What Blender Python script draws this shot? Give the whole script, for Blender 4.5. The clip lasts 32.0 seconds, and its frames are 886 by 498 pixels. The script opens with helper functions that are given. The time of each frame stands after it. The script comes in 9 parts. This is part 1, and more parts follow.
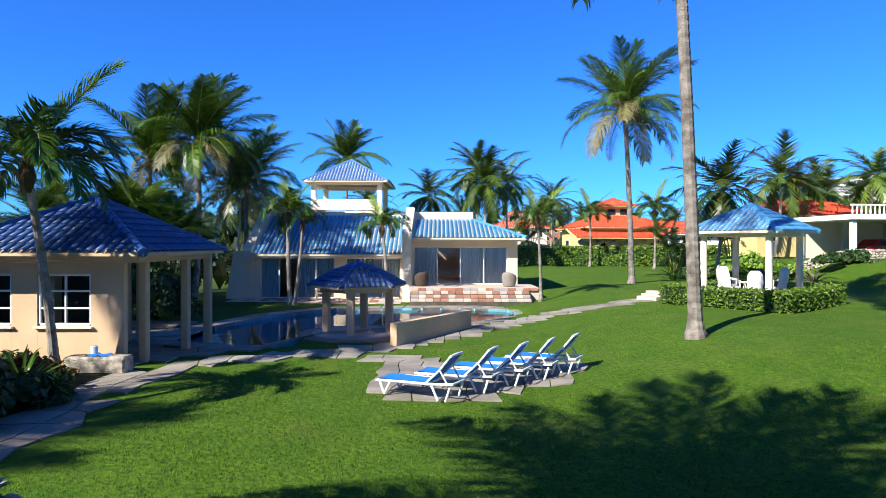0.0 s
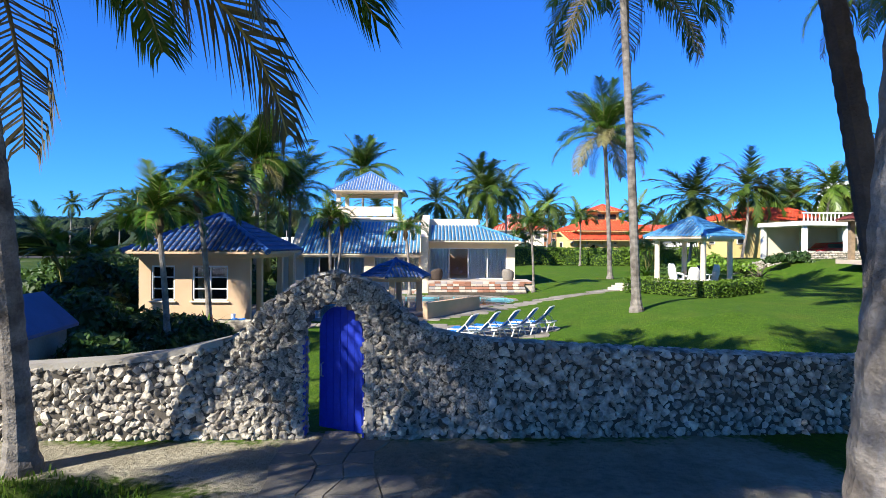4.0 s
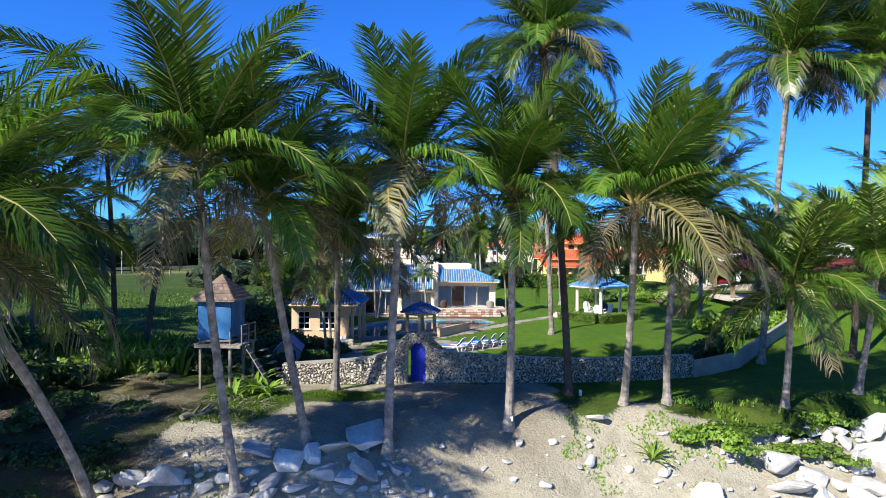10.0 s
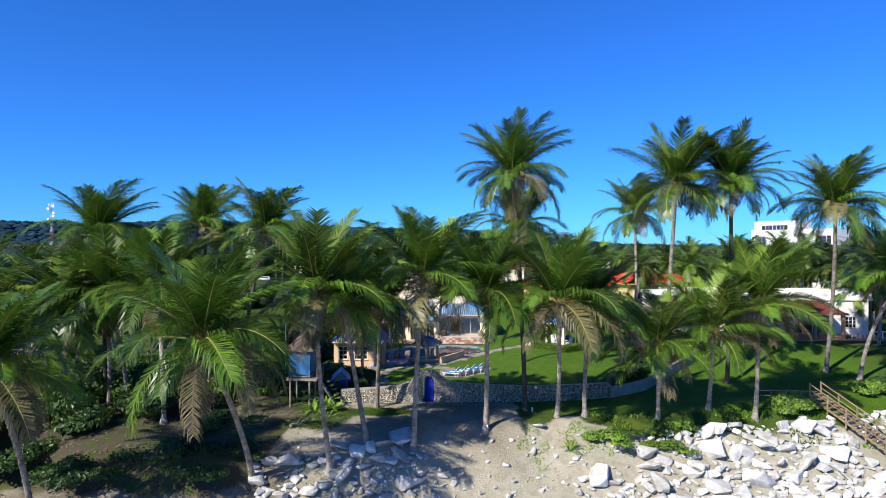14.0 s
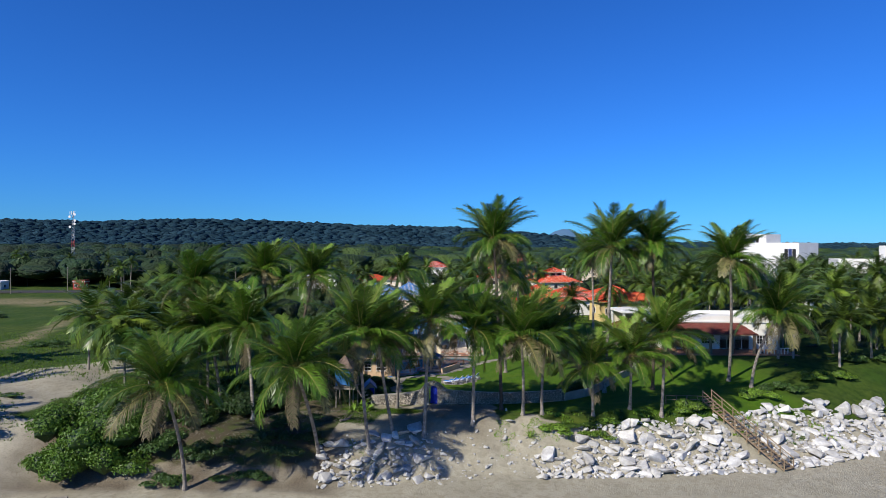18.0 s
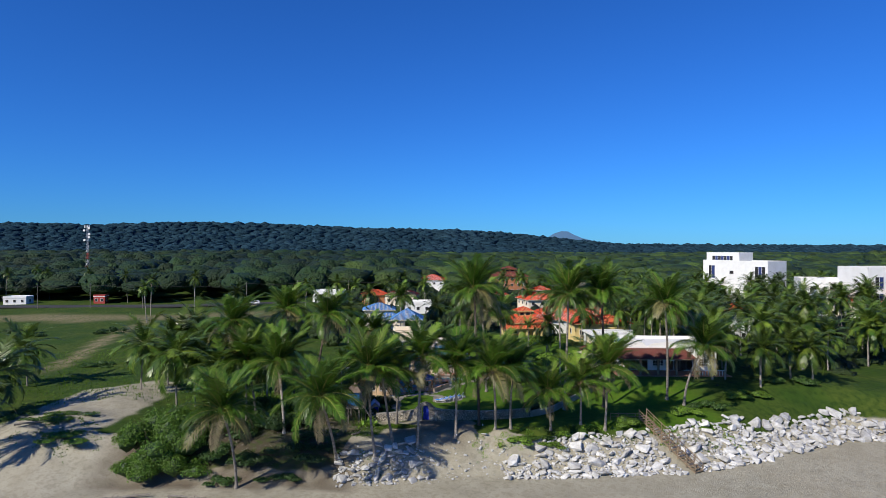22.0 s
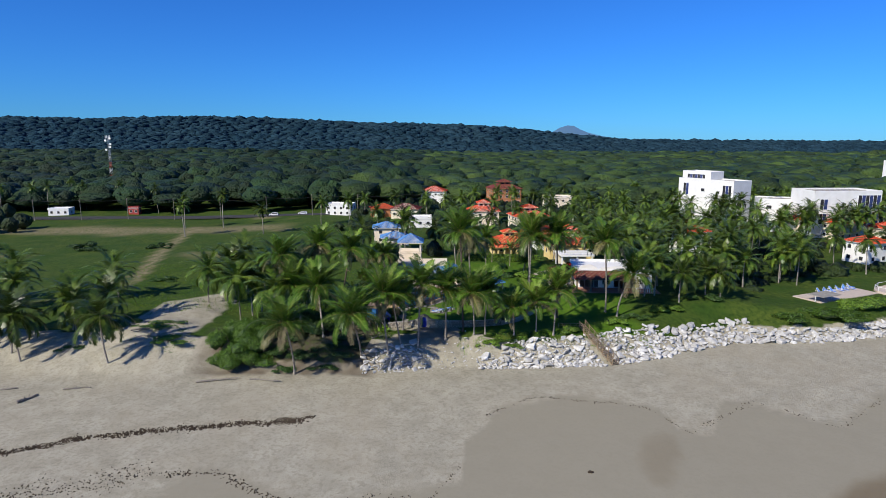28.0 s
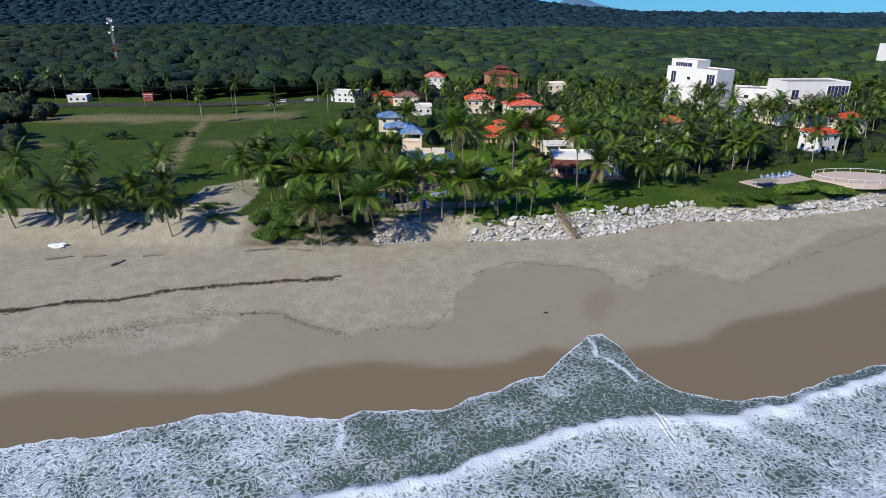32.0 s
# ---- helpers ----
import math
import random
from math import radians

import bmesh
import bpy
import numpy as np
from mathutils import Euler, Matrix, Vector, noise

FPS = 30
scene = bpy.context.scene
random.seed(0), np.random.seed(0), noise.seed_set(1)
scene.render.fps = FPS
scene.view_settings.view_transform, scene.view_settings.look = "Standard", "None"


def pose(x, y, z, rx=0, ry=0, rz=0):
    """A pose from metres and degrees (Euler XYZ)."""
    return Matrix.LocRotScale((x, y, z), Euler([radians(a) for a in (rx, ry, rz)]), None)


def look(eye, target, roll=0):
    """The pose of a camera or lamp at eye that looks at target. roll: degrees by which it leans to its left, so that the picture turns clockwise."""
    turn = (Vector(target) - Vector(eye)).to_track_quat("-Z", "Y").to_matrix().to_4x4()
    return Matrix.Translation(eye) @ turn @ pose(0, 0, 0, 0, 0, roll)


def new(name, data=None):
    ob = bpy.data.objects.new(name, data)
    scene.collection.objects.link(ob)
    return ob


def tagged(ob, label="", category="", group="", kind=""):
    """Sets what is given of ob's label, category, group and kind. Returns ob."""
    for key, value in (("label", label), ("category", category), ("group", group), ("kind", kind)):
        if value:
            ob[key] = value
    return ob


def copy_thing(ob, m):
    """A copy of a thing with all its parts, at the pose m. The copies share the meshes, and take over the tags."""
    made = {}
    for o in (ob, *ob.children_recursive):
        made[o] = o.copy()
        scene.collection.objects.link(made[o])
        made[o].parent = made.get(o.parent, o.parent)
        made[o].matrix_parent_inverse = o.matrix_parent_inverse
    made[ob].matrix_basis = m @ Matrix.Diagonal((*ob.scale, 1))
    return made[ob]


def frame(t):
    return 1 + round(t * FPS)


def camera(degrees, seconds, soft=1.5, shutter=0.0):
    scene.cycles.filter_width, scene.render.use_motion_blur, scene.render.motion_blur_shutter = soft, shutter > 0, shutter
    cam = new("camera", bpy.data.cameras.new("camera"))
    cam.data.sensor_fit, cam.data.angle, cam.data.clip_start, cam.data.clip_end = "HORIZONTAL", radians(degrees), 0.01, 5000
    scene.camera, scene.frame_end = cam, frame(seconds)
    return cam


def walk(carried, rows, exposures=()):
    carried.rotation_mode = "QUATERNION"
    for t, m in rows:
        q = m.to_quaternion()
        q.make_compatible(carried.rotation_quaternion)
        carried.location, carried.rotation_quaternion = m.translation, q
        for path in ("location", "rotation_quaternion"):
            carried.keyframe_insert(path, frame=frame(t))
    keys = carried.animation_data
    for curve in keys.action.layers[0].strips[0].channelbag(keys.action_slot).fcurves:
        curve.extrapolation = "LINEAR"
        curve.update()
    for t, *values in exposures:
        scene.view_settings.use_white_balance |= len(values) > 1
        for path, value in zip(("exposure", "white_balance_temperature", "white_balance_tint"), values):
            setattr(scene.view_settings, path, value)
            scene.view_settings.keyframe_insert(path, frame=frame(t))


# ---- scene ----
# The flight: seconds, eye, yaw, pitch, roll
cam = camera(72.17, 32.0, soft=0.5)
PATH = [
    (0, -0.049, 1.007, 3.032, -0.276, -0.428, -0.133),
    (0.5, -0.215, 0.179, 3.03, -0.277, -0.421, -0.17),
    (1, -0.322, -0.574, 3.041, -0.279, -0.394, -0.198),
    (1.5, -0.385, -1.237, 3.053, -0.281, -0.387, -0.236),
    (2, -0.401, -2.021, 3.081, -0.303, -0.37, -0.243),
    (2.5, -0.488, -3.002, 3.082, -0.322, -0.355, -0.259),
    (3, -0.644, -4.197, 3.072, -0.337, -0.352, -0.284),
    (3.5, -0.823, -5.622, 3.054, -0.345, -0.352, -0.299),
    (5.5, -1.275, -12.204, 3.565, -0.362, -0.287, -0.281),
    (6, -1.429, -14.14, 3.819, -0.331, -0.287, -0.251),
    (6.5, -1.538, -16.141, 4.072, -0.274, -0.278, -0.247),
    (7, -1.541, -18.216, 4.323, -0.193, -0.297, -0.298),
    (7.5, -1.489, -20.245, 4.578, -0.125, -0.3, -0.241),
    (8, -1.46, -22.259, 4.904, -0.064, -0.285, -0.289),
    (8.5, -1.376, -24.243, 5.399, -0.006, -0.263, -0.15),
    (9, -1.356, -26.243, 6.018, -0.002, -0.311, -0.229),
    (9.5, -1.369, -28.202, 6.678, -0.087, -0.301, -0.244),
    (10, -1.357, -30.127, 7.374, -0.123, -0.291, -0.241),
    (10.5, -1.363, -32.05, 8.07, -0.168, -0.338, -0.186),
    (11, -1.416, -34.067, 8.701, -0.236, -0.273, -0.164),
    (11.5, -1.442, -36.159, 9.386, -0.241, -0.292, -0.215),
    (12, -1.502, -38.338, 10.113, -0.277, -0.317, -0.219),
    (12.5, -1.592, -40.694, 10.821, -0.327, -0.261, -0.19),
    (13, -1.65, -43.043, 11.481, -0.334, -0.228, -0.25),
    (13.5, -1.763, -45.443, 12.166, -0.349, -0.179, -0.273),
    (14, -1.829, -47.92, 12.848, -0.368, -0.115, -0.196),
    (14.5, -1.969, -50.466, 13.496, -0.403, -0.053, -0.221),
    (16.5, -2.21, -60.616, 16.751, -0.359, -0.524, -0.174),
    (17, -2.164, -63.33, 17.376, -0.326, -0.459, -0.161),
    (17.5, -2.087, -65.966, 18.088, -0.312, -0.458, -0.158),
    (18, -1.965, -68.548, 18.781, -0.298, -0.452, -0.149),
    (18.5, -1.841, -71.027, 19.469, -0.312, -0.435, -0.131),
    (19, -1.652, -73.415, 20.253, -0.285, -0.439, -0.197),
    (19.5, -1.473, -75.726, 21.089, -0.3, -0.413, -0.185),
    (20, -1.335, -77.977, 21.96, -0.325, -0.376, -0.183),
    (20.5, -1.193, -80.212, 22.824, -0.34, -0.3, -0.156),
    (21, -0.973, -82.448, 23.786, -0.323, -0.303, -0.107),
    (21.5, -0.794, -84.669, 24.772, -0.345, -0.306, -0.07),
    (22, -0.583, -86.89, 25.783, -0.303, -0.32, -0.049),
    (22.5, -0.384, -89.112, 26.835, -0.277, -0.395, -0.026),
    (23, -0.093, -91.32, 28.109, -0.176, -0.581, -0.037),
    (23.5, -0.01, -93.612, 28.917, -0.187, -0.493, -0.063),
    (24, 0.092, -95.915, 29.917, -0.182, -0.529, -0.1),
    (24.5, 0.196, -98.287, 30.894, -0.167, -0.708, -0.147),
    (25, 0.284, -100.696, 31.916, -0.129, -1.442, -0.164),
    (25.5, 0.382, -103.076, 32.926, -0.131, -2.758, -0.168),
    (27.5, 1.12, -113.144, 36.84, 0.058, -8.824, -0.14),
    (28, 1.216, -115.912, 37.766, 0.073, -10.297, -0.145),
    (28.5, 1.386, -118.864, 38.785, 0.08, -11.806, -0.129),
    (29, 1.593, -121.934, 39.791, 0.124, -13.289, -0.119),
    (29.5, 1.73, -125.098, 40.807, 0.163, -14.789, -0.112),
    (30, 1.829, -128.031, 41.763, 0.197, -16.168, -0.111),
    (30.5, 1.949, -131.217, 42.792, 0.227, -17.586, -0.12),
    (31, 2.033, -134.382, 43.81, 0.213, -18.925, -0.135),
    (31.5, 2.073, -137.536, 44.83, 0.192, -20.255, -0.152),
    (32, 2.149, -140.703, 45.849, 0.164, -21.555, -0.148),
]
walk(cam, [(t, pose(x, y, z, 90 + pitch, roll, yaw)) for t, x, y, z, yaw, pitch, roll in PATH],
     exposures=[(0, 1.0), (6, 1.0), (10, 0.95), (14, 0.65), (17, 0.25), (23, 0.05), (26, 0.04), (29, 0.14), (32, 0.0)])

# Light: a low late-afternoon sun from the sea side, clear sky
SUN_AZ, SUN_EL = radians(225), radians(36.5)
world = bpy.data.worlds.new("sky")
scene.world = world
world.use_nodes = True
wn = world.node_tree.nodes
sky = wn.new("ShaderNodeTexSky")
sky.sky_type = "NISHITA"
sky.sun_disc = False
sky.sun_elevation, sky.sun_rotation = SUN_EL, SUN_AZ
sky.air_density, sky.dust_density, sky.ozone_density = 1.0, 0.0, 4.0
deep = wn.new("ShaderNodeMix")
deep.data_type, deep.blend_type = "RGBA", "MULTIPLY"
deep.inputs[0].default_value, deep.inputs[7].default_value = 1.0, (0.165, 0.56, 1.26, 1)
world.node_tree.links.new(sky.outputs[0], deep.inputs[6])
world.node_tree.links.new(deep.outputs[2], wn["Background"].inputs[0])
wn["Background"].inputs[1].default_value = 0.094
sun = new("sun", bpy.data.lights.new("sun", "SUN"))
sun.data.energy, sun.data.angle, sun.data.color = 4.9, radians(0.53), (1.0, 0.94, 0.83)
TO_SUN = Vector((math.sin(SUN_AZ) * math.cos(SUN_EL), math.cos(SUN_AZ) * math.cos(SUN_EL), math.sin(SUN_EL)))
sun.matrix_world = look(TO_SUN * 300, (0, 0, 0))


# ---- materials ----
def material(name, c1, c2, scale=3.0, rough=0.8, bump=0.0, bscale=30.0, metal=0.0, rand=0.0, coords="Object", fine=0.0, spec=0.3, island=0.0, deep=0.03):
    """Two colours mixed by coarse noise, darkened a little by fine noise, with relief; rand and island vary single pieces."""
    m = bpy.data.materials.new(name)
    m.use_nodes = True
    nt = m.node_tree
    n, ln = nt.nodes, nt.links.new
    p = n["Principled BSDF"]
    p.inputs["Roughness"].default_value, p.inputs["Metallic"].default_value = rough, metal
    p.inputs["Specular IOR Level"].default_value = spec
    tc = n.new("ShaderNodeTexCoord")
    a = n.new("ShaderNodeTexNoise")
    a.inputs["Scale"].default_value, a.inputs["Detail"].default_value = scale, 5
    ln(tc.outputs[coords], a.inputs["Vector"])
    ramp = n.new("ShaderNodeMapRange")
    ramp.inputs[1].default_value, ramp.inputs[2].default_value = 0.33, 0.67
    ln(a.outputs["Fac"], ramp.inputs[0])
    mix = n.new("ShaderNodeMix")
    mix.data_type = "RGBA"
    mix.inputs[6].default_value, mix.inputs[7].default_value = (*c1, 1), (*c2, 1)
    ln(ramp.outputs[0], mix.inputs[0])
    out = mix.outputs[2]
    vary = []
    if fine:
        b = n.new("ShaderNodeTexNoise")
        b.inputs["Scale"].default_value, b.inputs["Detail"].default_value = bscale, 4
        ln(tc.outputs[coords], b.inputs["Vector"])
        vary.append((b.outputs["Fac"], fine, 0.5))
    if rand:
        vary.append((n.new("ShaderNodeObjectInfo").outputs["Random"], rand, 0.5))
    if island:
        vary.append((n.new("ShaderNodeNewGeometry").outputs["Random Per Island"], island, 0.5))
    for sock, amount, mid in vary:
        k = n.new("ShaderNodeMath")
        k.operation = "MULTIPLY_ADD"
        ln(sock, k.inputs[0])
        k.inputs[1].default_value, k.inputs[2].default_value = amount * 2, 1 - amount
        sc = n.new("ShaderNodeVectorMath")
        sc.operation = "SCALE"
        ln(out, sc.inputs[0])
        ln(k.outputs[0], sc.inputs["Scale"])
        out = sc.outputs[0]
    ln(out, p.inputs["Base Color"])
    if bump:
        c = n.new("ShaderNodeTexNoise")
        c.inputs["Scale"].default_value, c.inputs["Detail"].default_value = bscale, 6
        ln(tc.outputs[coords], c.inputs["Vector"])
        bp = n.new("ShaderNodeBump")
        bp.inputs["Strength"].default_value, bp.inputs["Distance"].default_value = bump, deep
        ln(c.outputs["Fac"], bp.inputs["Height"])
        ln(bp.outputs[0], p.inputs["Normal"])
    return m


def leafy(name, c1, c2, rand=0.25, scale=0.6, through_light=0.3, rough=0.45, island=0.3, **relief):
    """Leaves: a glossy face with some light passing through."""
    m = material(name, c1, c2, scale=scale, rough=rough, rand=rand, island=island, spec=0.4, **relief)
    n, ln = m.node_tree.nodes, m.node_tree.links.new
    p = n["Principled BSDF"]
    col = p.inputs["Base Color"].links[0].from_socket
    tr = n.new("ShaderNodeBsdfTranslucent")
    ln(col, tr.inputs[0])
    mx = n.new("ShaderNodeMixShader")
    mx.inputs[0].default_value = through_light
    ln(p.outputs[0], mx.inputs[1])
    ln(tr.outputs[0], mx.inputs[2])
    ln(mx.outputs[0], n["Material Output"].inputs[0])
    return m


STUCCO = material("cream_stucco", (0.78, 0.66, 0.48), (0.72, 0.59, 0.42), 0.8, 0.9, 0.25, 60, fine=0.06)
PEACH = material("peach_stucco", (0.66, 0.47, 0.30), (0.58, 0.40, 0.25), 0.9, 0.9, 0.25, 60, fine=0.06)
IVORY = material("ivory_stucco", (0.80, 0.70, 0.55), (0.74, 0.63, 0.48), 0.6, 0.9, 0.2, 60, fine=0.05)
WHITE_PAINT = material("white_paint", (0.80, 0.79, 0.76), (0.72, 0.71, 0.67), 0.5, 0.7, 0.15, 40, fine=0.05)
WHITE_PLASTIC = material("white_plastic", (0.80, 0.80, 0.79), (0.74, 0.74, 0.72), 4, 0.4, fine=0.04, bscale=60)
BLUE_TILE = material("blue_glazed_tile", (0.052, 0.20, 0.40), (0.075, 0.26, 0.48), 1.5, 0.38, 0.1, 40, rand=0.28, fine=0.18, spec=0.5)
BLUE_TILE_FAR = material("blue_glazed_tile_far", (0.07, 0.19, 0.42), (0.10, 0.25, 0.50), 1.5, 0.4, 0.1, 40, island=0.25, spec=0.5)
DARK_TILE = material("dark_blue_tile", (0.020, 0.062, 0.19), (0.034, 0.10, 0.28), 1.5, 0.45, 0.2, 30, rand=0.25, fine=0.2, spec=0.4)
RED_TILE = material("terracotta_tile", (0.60, 0.080, 0.030), (0.44, 0.056, 0.024), 1.0, 0.8, 0.2, 30, island=0.25, fine=0.15)
BROWN_TILE = material("brown_red_tile", (0.23, 0.065, 0.045), (0.17, 0.05, 0.035), 1.0, 0.8, 0.2, 30, island=0.25)
MAROON_TILE = material("maroon_tile", (0.17, 0.035, 0.03), (0.11, 0.026, 0.025), 1.0, 0.8, 0.2, 30, island=0.25)
ALUMINIUM = material("white_aluminium", (0.75, 0.75, 0.74), (0.70, 0.70, 0.69), 3, 0.4)
CURTAIN = material("grey_curtain", (0.70, 0.70, 0.70), (0.80, 0.80, 0.79), 6, 0.9)
# near-black colour standing in for unlit rooms behind openings
DARK = material("dark_interior", (0.02, 0.02, 0.022), (0.03, 0.03, 0.03), 2, 0.8)
GATE_BLUE = material("weathered_blue_paint", (0.012, 0.028, 0.36), (0.018, 0.05, 0.50), 2.5, 0.45, 0.2, 25, fine=0.25, spec=0.4)
CONCRETE = material("worn_concrete", (0.33, 0.31, 0.27), (0.24, 0.22, 0.19), 1.2, 0.9, 0.4, 25, fine=0.2)
FLAG = material("flagstone", (0.30, 0.27, 0.225), (0.19, 0.172, 0.145), 1.1, 0.9, 0.4, 18, rand=0.2, fine=0.2)
MORTAR = material("dark_mortar", (0.060, 0.052, 0.042), (0.11, 0.096, 0.078), 3, 0.95, 0.6, 20)
CORAL = material("coral_stone", (0.66, 0.60, 0.50), (0.17, 0.15, 0.125), 5, 0.95, 1.0, 22, rand=0.3, fine=0.35)
CORAL_FAR = material("coral_stone_far", (0.66, 0.60, 0.50), (0.17, 0.15, 0.125), 5, 0.95, 1.0, 22, island=0.3, fine=0.35)
ROCK = material("pale_limestone", (0.66, 0.65, 0.62), (0.38, 0.365, 0.34), 1.4, 0.92, 0.9, 9, rand=0.22, fine=0.3, island=0.12)
BARK = material("palm_bark", (0.35, 0.315, 0.275), (0.13, 0.11, 0.092), 3.0, 0.95, 0.9, 25, rand=0.22, fine=0.45)
BARK_DARK = material("dark_palm_bark", (0.11, 0.085, 0.065), (0.065, 0.05, 0.04), 2.2, 0.95, 0.7, 25, fine=0.3)
FROND = leafy("palm_frond", (0.026, 0.078, 0.007), (0.100, 0.185, 0.018), rand=0.45, through_light=0.24, rough=0.36)
FAR_FROND = leafy("distant_frond", (0.030, 0.072, 0.008), (0.125, 0.172, 0.024), rand=0.45, through_light=0.16, rough=0.36)
FROND_LIGHT = leafy("young_frond", (0.14, 0.25, 0.028), (0.21, 0.30, 0.040), rand=0.25)
FROND_OLD = leafy("ageing_frond", (0.105, 0.115, 0.028), (0.205, 0.175, 0.080), rand=0.35, through_light=0.12, rough=0.5)
FROND_DRY = leafy("dry_frond", (0.27, 0.22, 0.14), (0.15, 0.13, 0.06), rand=0.3, through_light=0.15, rough=0.8)
RACHIS = material("frond_stalk", (0.26, 0.24, 0.07), (0.20, 0.17, 0.05), 3, 0.6)
FIBRE = material("palm_fibre", (0.17, 0.11, 0.06), (0.10, 0.07, 0.04), 8, 0.95, 0.6, 30)
SHRUB = leafy("shrub_leaf", (0.045, 0.10, 0.02), (0.075, 0.14, 0.03), scale=1.2)
SHRUB_MID = leafy("sea_grape_leaf", (0.07, 0.15, 0.016), (0.125, 0.225, 0.027), scale=1.2, rand=0.35)
SHRUB_LIGHT = leafy("bright_shrub_leaf", (0.12, 0.225, 0.022), (0.18, 0.29, 0.035), scale=1.2)
# also colours the filler hearts, dark in place of shade inside foliage
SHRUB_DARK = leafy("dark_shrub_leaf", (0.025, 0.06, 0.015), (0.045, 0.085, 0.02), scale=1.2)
SHRUB_RED = leafy("red_shrub_leaf", (0.22, 0.05, 0.03), (0.14, 0.06, 0.02), scale=1.2)
GRASS = leafy("grass_blade", (0.060, 0.130, 0.008), (0.105, 0.185, 0.014), scale=1.2)
WOODS = leafy("forest_leaf", (0.010, 0.030, 0.007), (0.052, 0.088, 0.015), scale=0.055, through_light=0.2, rough=0.6, island=0.35, bump=1.0, bscale=0.7, deep=2.2, fine=0.55)
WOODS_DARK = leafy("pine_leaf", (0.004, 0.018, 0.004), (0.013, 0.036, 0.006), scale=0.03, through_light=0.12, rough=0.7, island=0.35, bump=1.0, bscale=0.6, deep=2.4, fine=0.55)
WOOD = material("weathered_wood", (0.30, 0.22, 0.14), (0.19, 0.14, 0.09), 4, 0.85, 0.4, 40, fine=0.25, rand=0.15)
WOOD_GREY = material("grey_wood", (0.26, 0.23, 0.19), (0.17, 0.15, 0.125), 4, 0.9, 0.4, 40, fine=0.25, rand=0.15)
SHINGLE = material("brown_shingle", (0.20, 0.145, 0.115), (0.14, 0.105, 0.085), 3, 0.95, 0.4, 30, rand=0.25, fine=0.2)
TARP = material("blue_tarpaulin", (0.015, 0.085, 0.22), (0.025, 0.12, 0.29), 3, 0.5, 0.3, 12, fine=0.1)
FABRIC = material("blue_canvas", (0.015, 0.16, 0.62), (0.02, 0.20, 0.70), 5, 0.75, 0.15, 90, fine=0.08)
NAVY = material("navy_canvas", (0.02, 0.035, 0.12), (0.03, 0.05, 0.16), 5, 0.8)
WICKER = material("grey_wicker", (0.30, 0.27, 0.23), (0.20, 0.18, 0.155), 20, 0.8, 0.8, 70, fine=0.3)
WHITE_WICKER = material("white_wicker", (0.78, 0.78, 0.76), (0.62, 0.62, 0.60), 20, 0.7, 0.8, 70, fine=0.2)
TERRA = material("terracotta_paver", (0.37, 0.19, 0.125), (0.30, 0.145, 0.095), 2, 0.75, 0.2, 30, rand=0.2, fine=0.15)
PALE_PAVER = material("pale_paver", (0.56, 0.47, 0.38), (0.48, 0.40, 0.33), 2, 0.75, 0.2, 30, rand=0.15, fine=0.12)
GREY_PAVER = material("grey_paver", (0.40, 0.37, 0.36), (0.33, 0.31, 0.30), 2, 0.75, 0.2, 30, rand=0.15, fine=0.12)
METAL = material("galvanised_metal", (0.45, 0.46, 0.47), (0.36, 0.37, 0.38), 5, 0.5, metal=0.6)
MAST_RED = material("mast_red", (0.40, 0.06, 0.05), (0.33, 0.05, 0.04), 3, 0.6)
ASPHALT = material("asphalt", (0.06, 0.06, 0.062), (0.045, 0.045, 0.047), 0.5, 0.9, 0.3, 20, fine=0.1)
CAR_RED = material("red_car_paint", (0.30, 0.012, 0.02), (0.26, 0.010, 0.018), 2, 0.25, spec=0.5)
CAR_WHITE = material("white_car_paint", (0.7, 0.7, 0.7), (0.66, 0.66, 0.66), 2, 0.25, spec=0.5)
RUBBER = material("tyre_rubber", (0.02, 0.02, 0.02), (0.03, 0.03, 0.03), 5, 0.9)
POOL_PLASTER = material("pool_plaster", (0.20, 0.52, 0.60), (0.16, 0.46, 0.56), 0.6, 0.8, fine=0.06, bscale=4)
WEED = material("seaweed", (0.035, 0.025, 0.016), (0.06, 0.042, 0.025), 3, 0.95)
ORANGE = material("orange_stucco", (0.46, 0.20, 0.09), (0.40, 0.17, 0.08), 0.8, 0.9, 0.2, 50)
YELLOW = material("yellow_stucco", (0.72, 0.56, 0.24), (0.66, 0.50, 0.21), 0.8, 0.9, 0.2, 50)


def glassy(name, tint, gloss_rough=0.02, ior=1.45, share=1.0):
    m = bpy.data.materials.new(name)
    m.use_nodes = True
    n, ln = m.node_tree.nodes, m.node_tree.links.new
    n.remove(n["Principled BSDF"])
    tr, gl, fr, mx = (n.new("ShaderNode" + k) for k in ("BsdfTransparent", "BsdfGlossy", "Fresnel", "MixShader"))
    tr.inputs[0].default_value = (*tint, 1)
    gl.inputs["Roughness"].default_value = gloss_rough
    fr.inputs[0].default_value = ior
    ln(fr.outputs[0], mx.inputs[0])
    ln(tr.outputs[0], mx.inputs[1])
    ln(gl.outputs[0], mx.inputs[2])
    ln(mx.outputs[0], n["Material Output"].inputs[0])
    return m, n, ln, gl, fr


